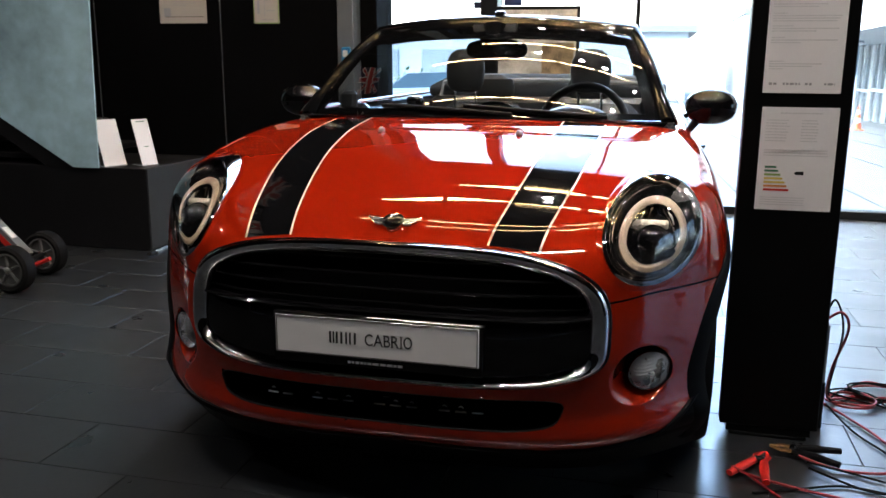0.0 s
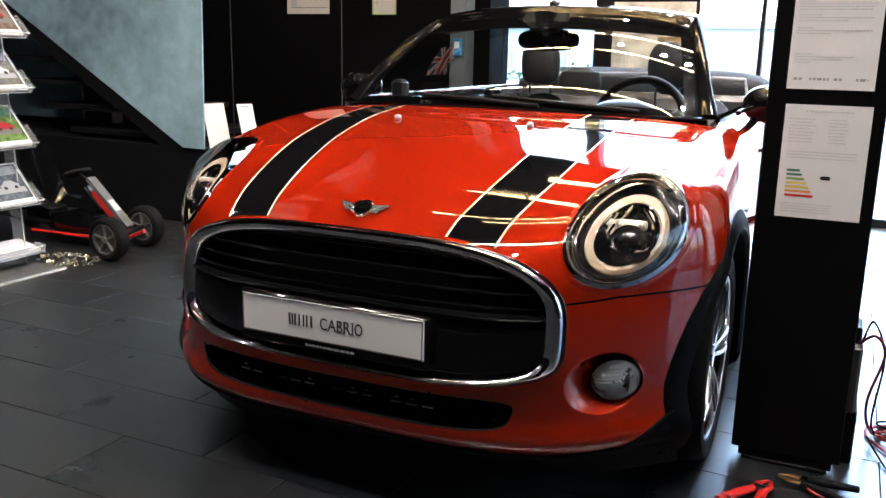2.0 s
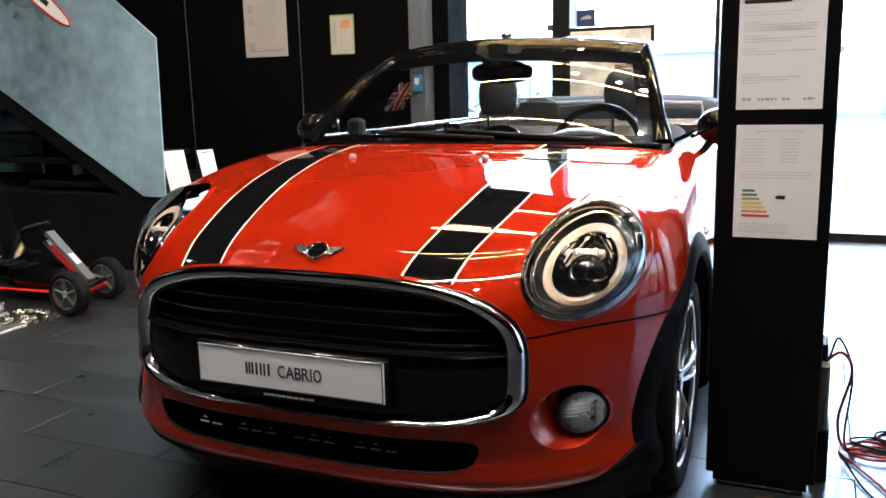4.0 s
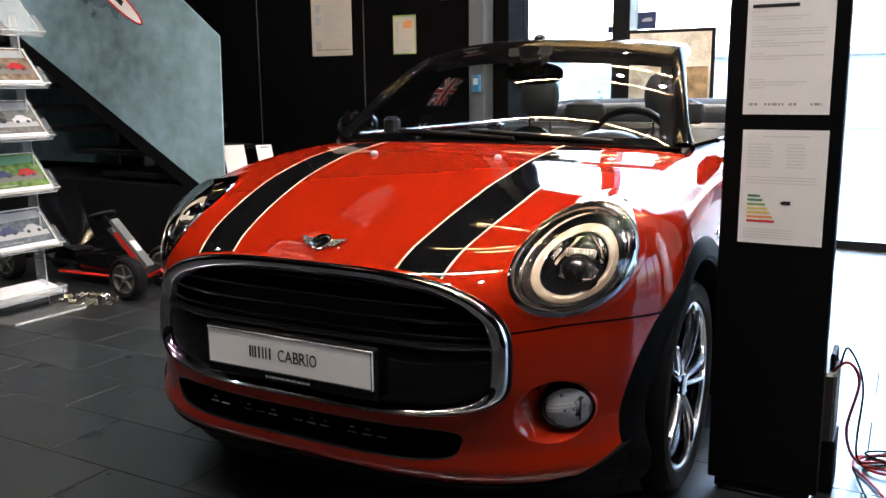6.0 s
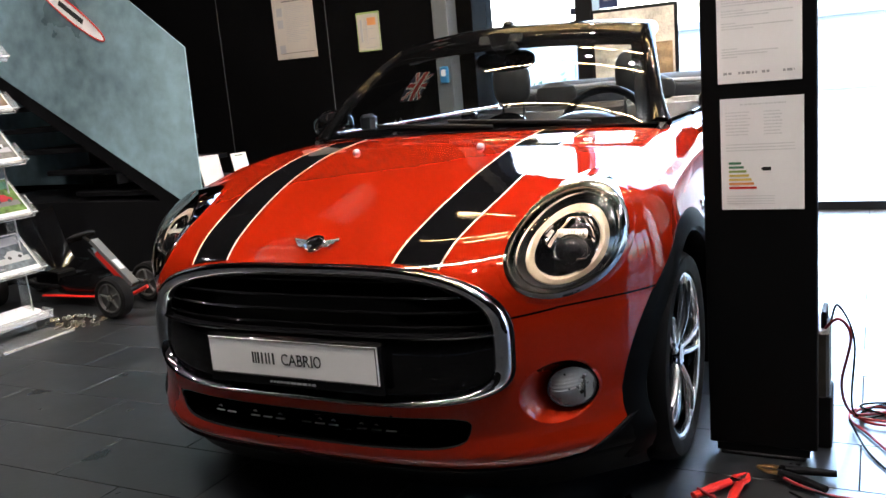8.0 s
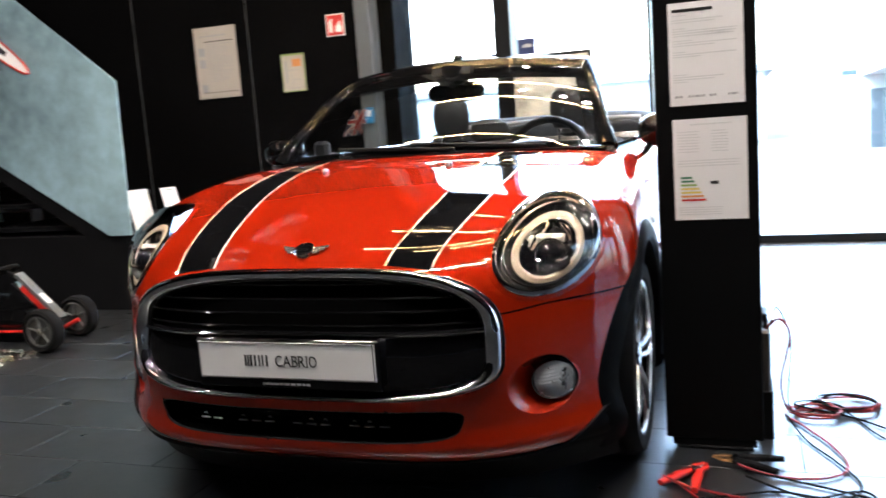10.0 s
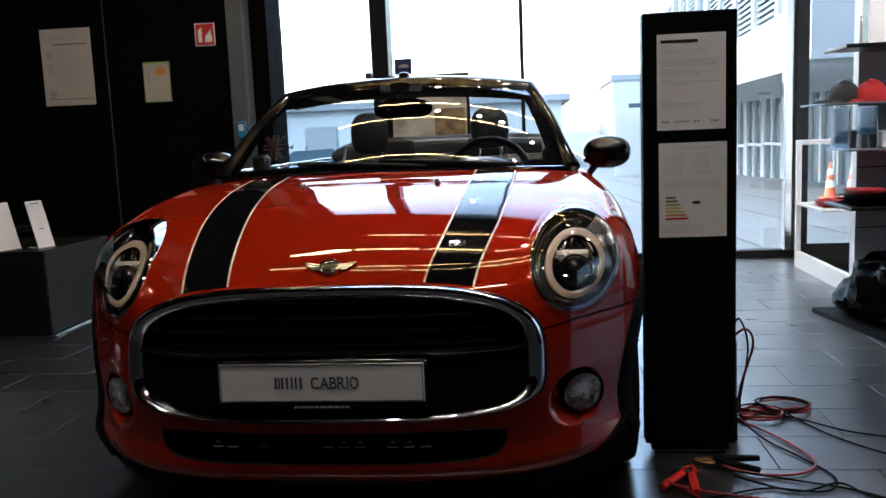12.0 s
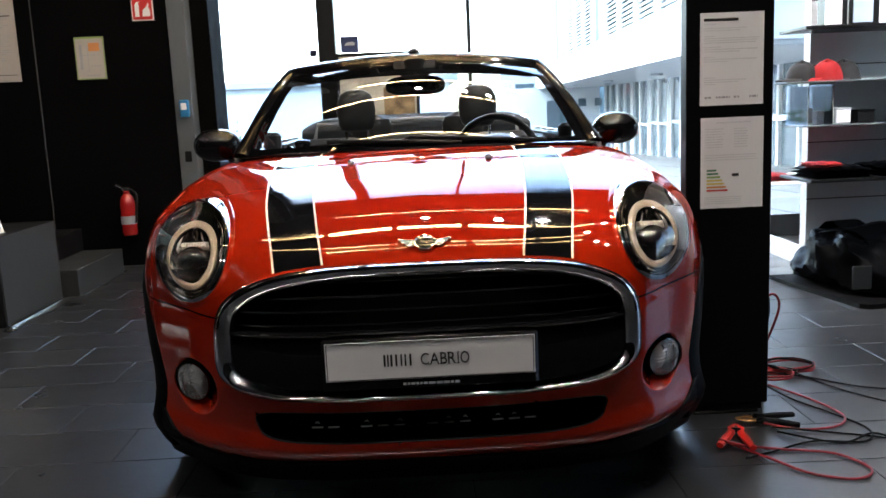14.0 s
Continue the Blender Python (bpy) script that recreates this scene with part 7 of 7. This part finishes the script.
part("lower_band", along(8.5, 32.5, UP0, UP1), FACADE, bld, smooth=False)
part("upper_band", along(8.5, 32.5, UP2, UP3), FACADE, bld, smooth=False)
part("core", along(8.6, 32.4, UP1, UP2, -0.2, 6.0), DOORG, bld, smooth=False)
part("far_end", Mesh().box(FX(32.5), 18, 32.5, 32.8, UP0, UP3), FACADE, bld, smooth=False)
part("soffit", along(8.5, 32.5, UP0 - 0.06, UP0 - 0.005, 0.0, 9.0), SOFFIT, bld, smooth=False)
_y = 8.6
while _y < 32.0:
    _w = part("window", along(_y, _y + 1.45, UP1, UP2, -0.06, 0.12), EXTGL, bld, smooth=False)
    part("frame_post", along(_y + 1.45, _y + 1.6, UP1, UP2, 0.02, 0.2), FACADE, _w, smooth=False)
    if int(_y) % 4 != 0:
        _b = Mesh()
        for _k in range(22):
            _q = along(_y + 0.05, _y + 1.40, UP1 + 0.06 + 0.088 * _k, UP1 + 0.10 + 0.088 * _k, -0.02, 0.05)
            _b.add(_q.v, _q.f)
        part("blind", _b, SLATM, _w, smooth=False)
    _y += 1.6
part("back_wall", Mesh().box(3.6, 7.3, 32.0, 32.2, -0.95, UP0), FACADE, bld, smooth=False)
_d = part("door", Mesh().box(5.2, 6.1, 31.94, 32.0, -0.83, 1.22, 0.01), DOORG, bld, "slate grey outside door")
part("glass_strip", Mesh().box(5.7, 5.97, 31.925, 31.945, 0.2, 1.05), EXTGL, _d, smooth=False)
for _x in (6.45, 7.1):
    part("wall_window", Mesh().box(_x, _x + 0.3, 31.94, 31.99, 0.95, 1.25), EXTGL, bld, smooth=False)
_y = 10.0
while _y < 31:
    _d = part("glazed_door", Mesh().box(7.3, 7.34, _y, _y + 1.9, yard_z(_y + 1) - 0.05, UP0 - 0.06), EXTGL, bld, smooth=False)
    for _a in (0.0, 0.95, 1.85):
        part("door_post", Mesh().box(7.22, 7.32, _y + _a, _y + _a + 0.1, yard_z(_y + 1) - 0.1, UP0 - 0.06), FACADE, _d, smooth=False)
    part("door_rail", Mesh().box(7.24, 7.31, _y, _y + 1.9, yard_z(_y) + 0.9, yard_z(_y) + 0.98), FACADE, _d, smooth=False)
    _y += 2.1
for _y in (13.0, 18.0, 23.0, 28.0):
    part("soffit_lamp", Mesh().lathe([(0.001, 0.0), (0.14, 0.0), (0.14, 0.05)], Matrix.Translation((5.6, _y, UP0 - 0.115)), 20), KGREY, bld)
part("end_wall", Mesh().box(FX(8.5) - 0.01, 18, 8.40, 8.49, UP0, UP3), FACADE, bld, smooth=False)
wing = thing("white_side_wing", (8, 46, -0.95), "white lower wing of the office building", "building")
part("wall", Mesh().box(4.6, 20, 44, 54, -0.95, 3.4), FACADE, wing, smooth=False)
part("roof_edge", Mesh().box(4.5, 20.1, 43.9, 54.1, 3.4, 3.7), SOFFIT, wing, smooth=False)
for _i in range(6):
    part("window", Mesh().box(5.4 + 2.0 * _i, 6.4 + 2.0 * _i, 43.93, 44.0, 0.5, 2.2), EXTGL, wing, smooth=False)


def cone(x, y):
    c = thing("traffic_cone", (x, y, -0.02), "orange traffic cone with white bands in the yard", "traffic cone", "traffic cones")
    part("foot", Mesh().box(-0.18, 0.18, -0.18, 0.18, 0, 0.04, 0.015), CONEO, c, local=True)
    R = lambda h: 0.13 - 0.105 * h / 0.72
    for a, b, m in ((0.04, 0.24, CONEO), (0.24, 0.38, CONEW), (0.38, 0.50, CONEO), (0.50, 0.62, CONEW), (0.62, 0.75, CONEO)):
        part("band", Mesh().lathe([(R(a), a), (R(b), b)] + ([(0.001, b + 0.004)] if b > 0.7 else []), Matrix.Identity(4), 20), m, c, local=True)
    return c


_c0 = cone(5.44, 21.4)
_c0.matrix_basis = pose(5.44, 21.4, yard_z(21.4)) @ Matrix.Scale(0.80, 4)
for _x, _y in ((5.52, 25.7), (5.35, 12.9), (5.73, 13.0)):
    copy_thing(_c0, pose(_x, _y, yard_z(_y)))


def far_car(x, y, turn, m, label):
    c = thing("parked_car", (x, y, yard_z(y)), label, "car", "parked cars outside", turn)
    sec = []
    for t, w, b, s in ((-2.1, 0.7, 0.35, 0.62), (-2.0, 0.84, 0.25, 0.75), (-1.2, 0.88, 0.22, 0.86), (0, 0.9, 0.22, 0.9), (1.4, 0.88, 0.22, 0.92), (2.0, 0.82, 0.28, 0.88), (2.12, 0.7, 0.4, 0.75)):
        sec.append([(t, -w, b), (t, -w - 0.02, (b + s) / 2), (t, -w + 0.06, s), (t, w - 0.06, s), (t, w + 0.02, (b + s) / 2), (t, w, b)])
    part("body", Mesh().loops(sec), m, c, local=True)
    part("cabin", Mesh().loops([[(t, -w, 0.86), (t, -w + 0.1, h), (t, w - 0.1, h), (t, w, 0.86)] for t, w, h in ((-1.1, 0.76, 0.88), (-0.4, 0.74, 1.38), (0.9, 0.74, 1.42), (1.8, 0.72, 0.92))]), EXTGL, c, local=True)
    for sx in (-1.3, 1.35):
        for sy in (-0.86, 0.86):
            part("wheel", Mesh().lathe([(0.001, 0.06), (0.2, 0.06), (0.31, 0.05), (0.32, -0.1), (0.001, -0.1)], Matrix.Translation((sx, sy, 0.32)) @ pose(0, 0, 0, 90, 0, 0), 24), RUBBER, c, local=True)
    return c


far_car(-7.6, 28, 18, PALEC, "pale blue car parked in the yard")
far_car(-12.4, 29, 18, CONEW, "white car parked in the yard")
far_car(-3.4, 33, 15, PALEC, "pale blue car parked in the yard")
farb = thing("long_white_hall", (-14, 46, -0.02), "long pale industrial hall far across the yard", "building")
part("wall", Mesh().box(-40, 2, 46, 60, -0.95, 2.6), FACADE, farb, smooth=False)
part("roof", Mesh().box(-40.5, 2.5, 45.6, 60.4, 2.6, 2.95), SOFFIT, farb, smooth=False)
for _i in range(9):
    part("window", Mesh().box(-38 + 3.2 * _i, -36.2 + 3.2 * _i, 45.9, 46.0, 0.2, 1.7), SOFFIT, farb, smooth=False)
_t = thing("hedge", (-14, 41, -0.95), "low dark hedge across the yard", "hedge")
_g = random.Random(5)
_m = Mesh()
for _i in range(900):
    _x, _y, _z = _g.uniform(-20, -8), 41 + _g.gauss(0, 0.5), -0.95 + abs(_g.gauss(0.5, 0.45))
    _a, _b = _g.uniform(0, 6.28), _g.uniform(0.1, 0.28)
    _m.add([(_x, _y, _z), (_x + _b * math.cos(_a), _y + _b * math.sin(_a), _z + 0.08), (_x + 0.1, _y, _z + _b)], [(0, 1, 2)])
tagged(part("leaves", _m, LEAF, _t, smooth=False), kind="stuff")

# ---- floor tiles ----
floor = structure("floor", Mesh().box(X0, X1, Y0, 5.36, -0.12, -0.004), GROUT, "dark slate floor tiles with thin joints", "floor")
TL, TW = 0.585, 0.2935
_tile = Mesh().box(0.002, TL - 0.002, 0.002, TW - 0.002, -0.008, 0.0, 0.0007)
tile_me = bpy.data.meshes.new("tile")
tile_me.from_pydata(_tile.v, [], _tile.f)
tile_me.materials.append(SLATE)
_near, _rest = [], Mesh()
for _r in range(-26, 15):
    _y = 1.465 + TW * _r
    for _c in range(-14, 16):
        _x = -1.935 + TL * _c + (TL / 2 if _r % 2 == 0 else 0)
        if _x < X0 - TL or _x > X1 or _y > 5.13 or _y < Y0:
            continue
        if (-3.0 < _x < -0.6 or 0.5 < _x < 2.7) and -0.3 < _y < 5.0 and len(_near) < 290:
            _near.append((_x, _y))
        else:
            _rest.v += [(p[0] + _x, p[1] + _y, p[2]) for p in _tile.v]
            _k = len(_rest.v) - len(_tile.v)
            _rest.f += [tuple(i + _k for i in q) for q in _tile.f]
for _x, _y in _near:
    _o = new("tile", tile_me)
    _o.location = (_x, _y, 0)
    _o.parent = floor
tagged(part("tile_field", _rest, SLATE, floor, smooth=False), kind="stuff")
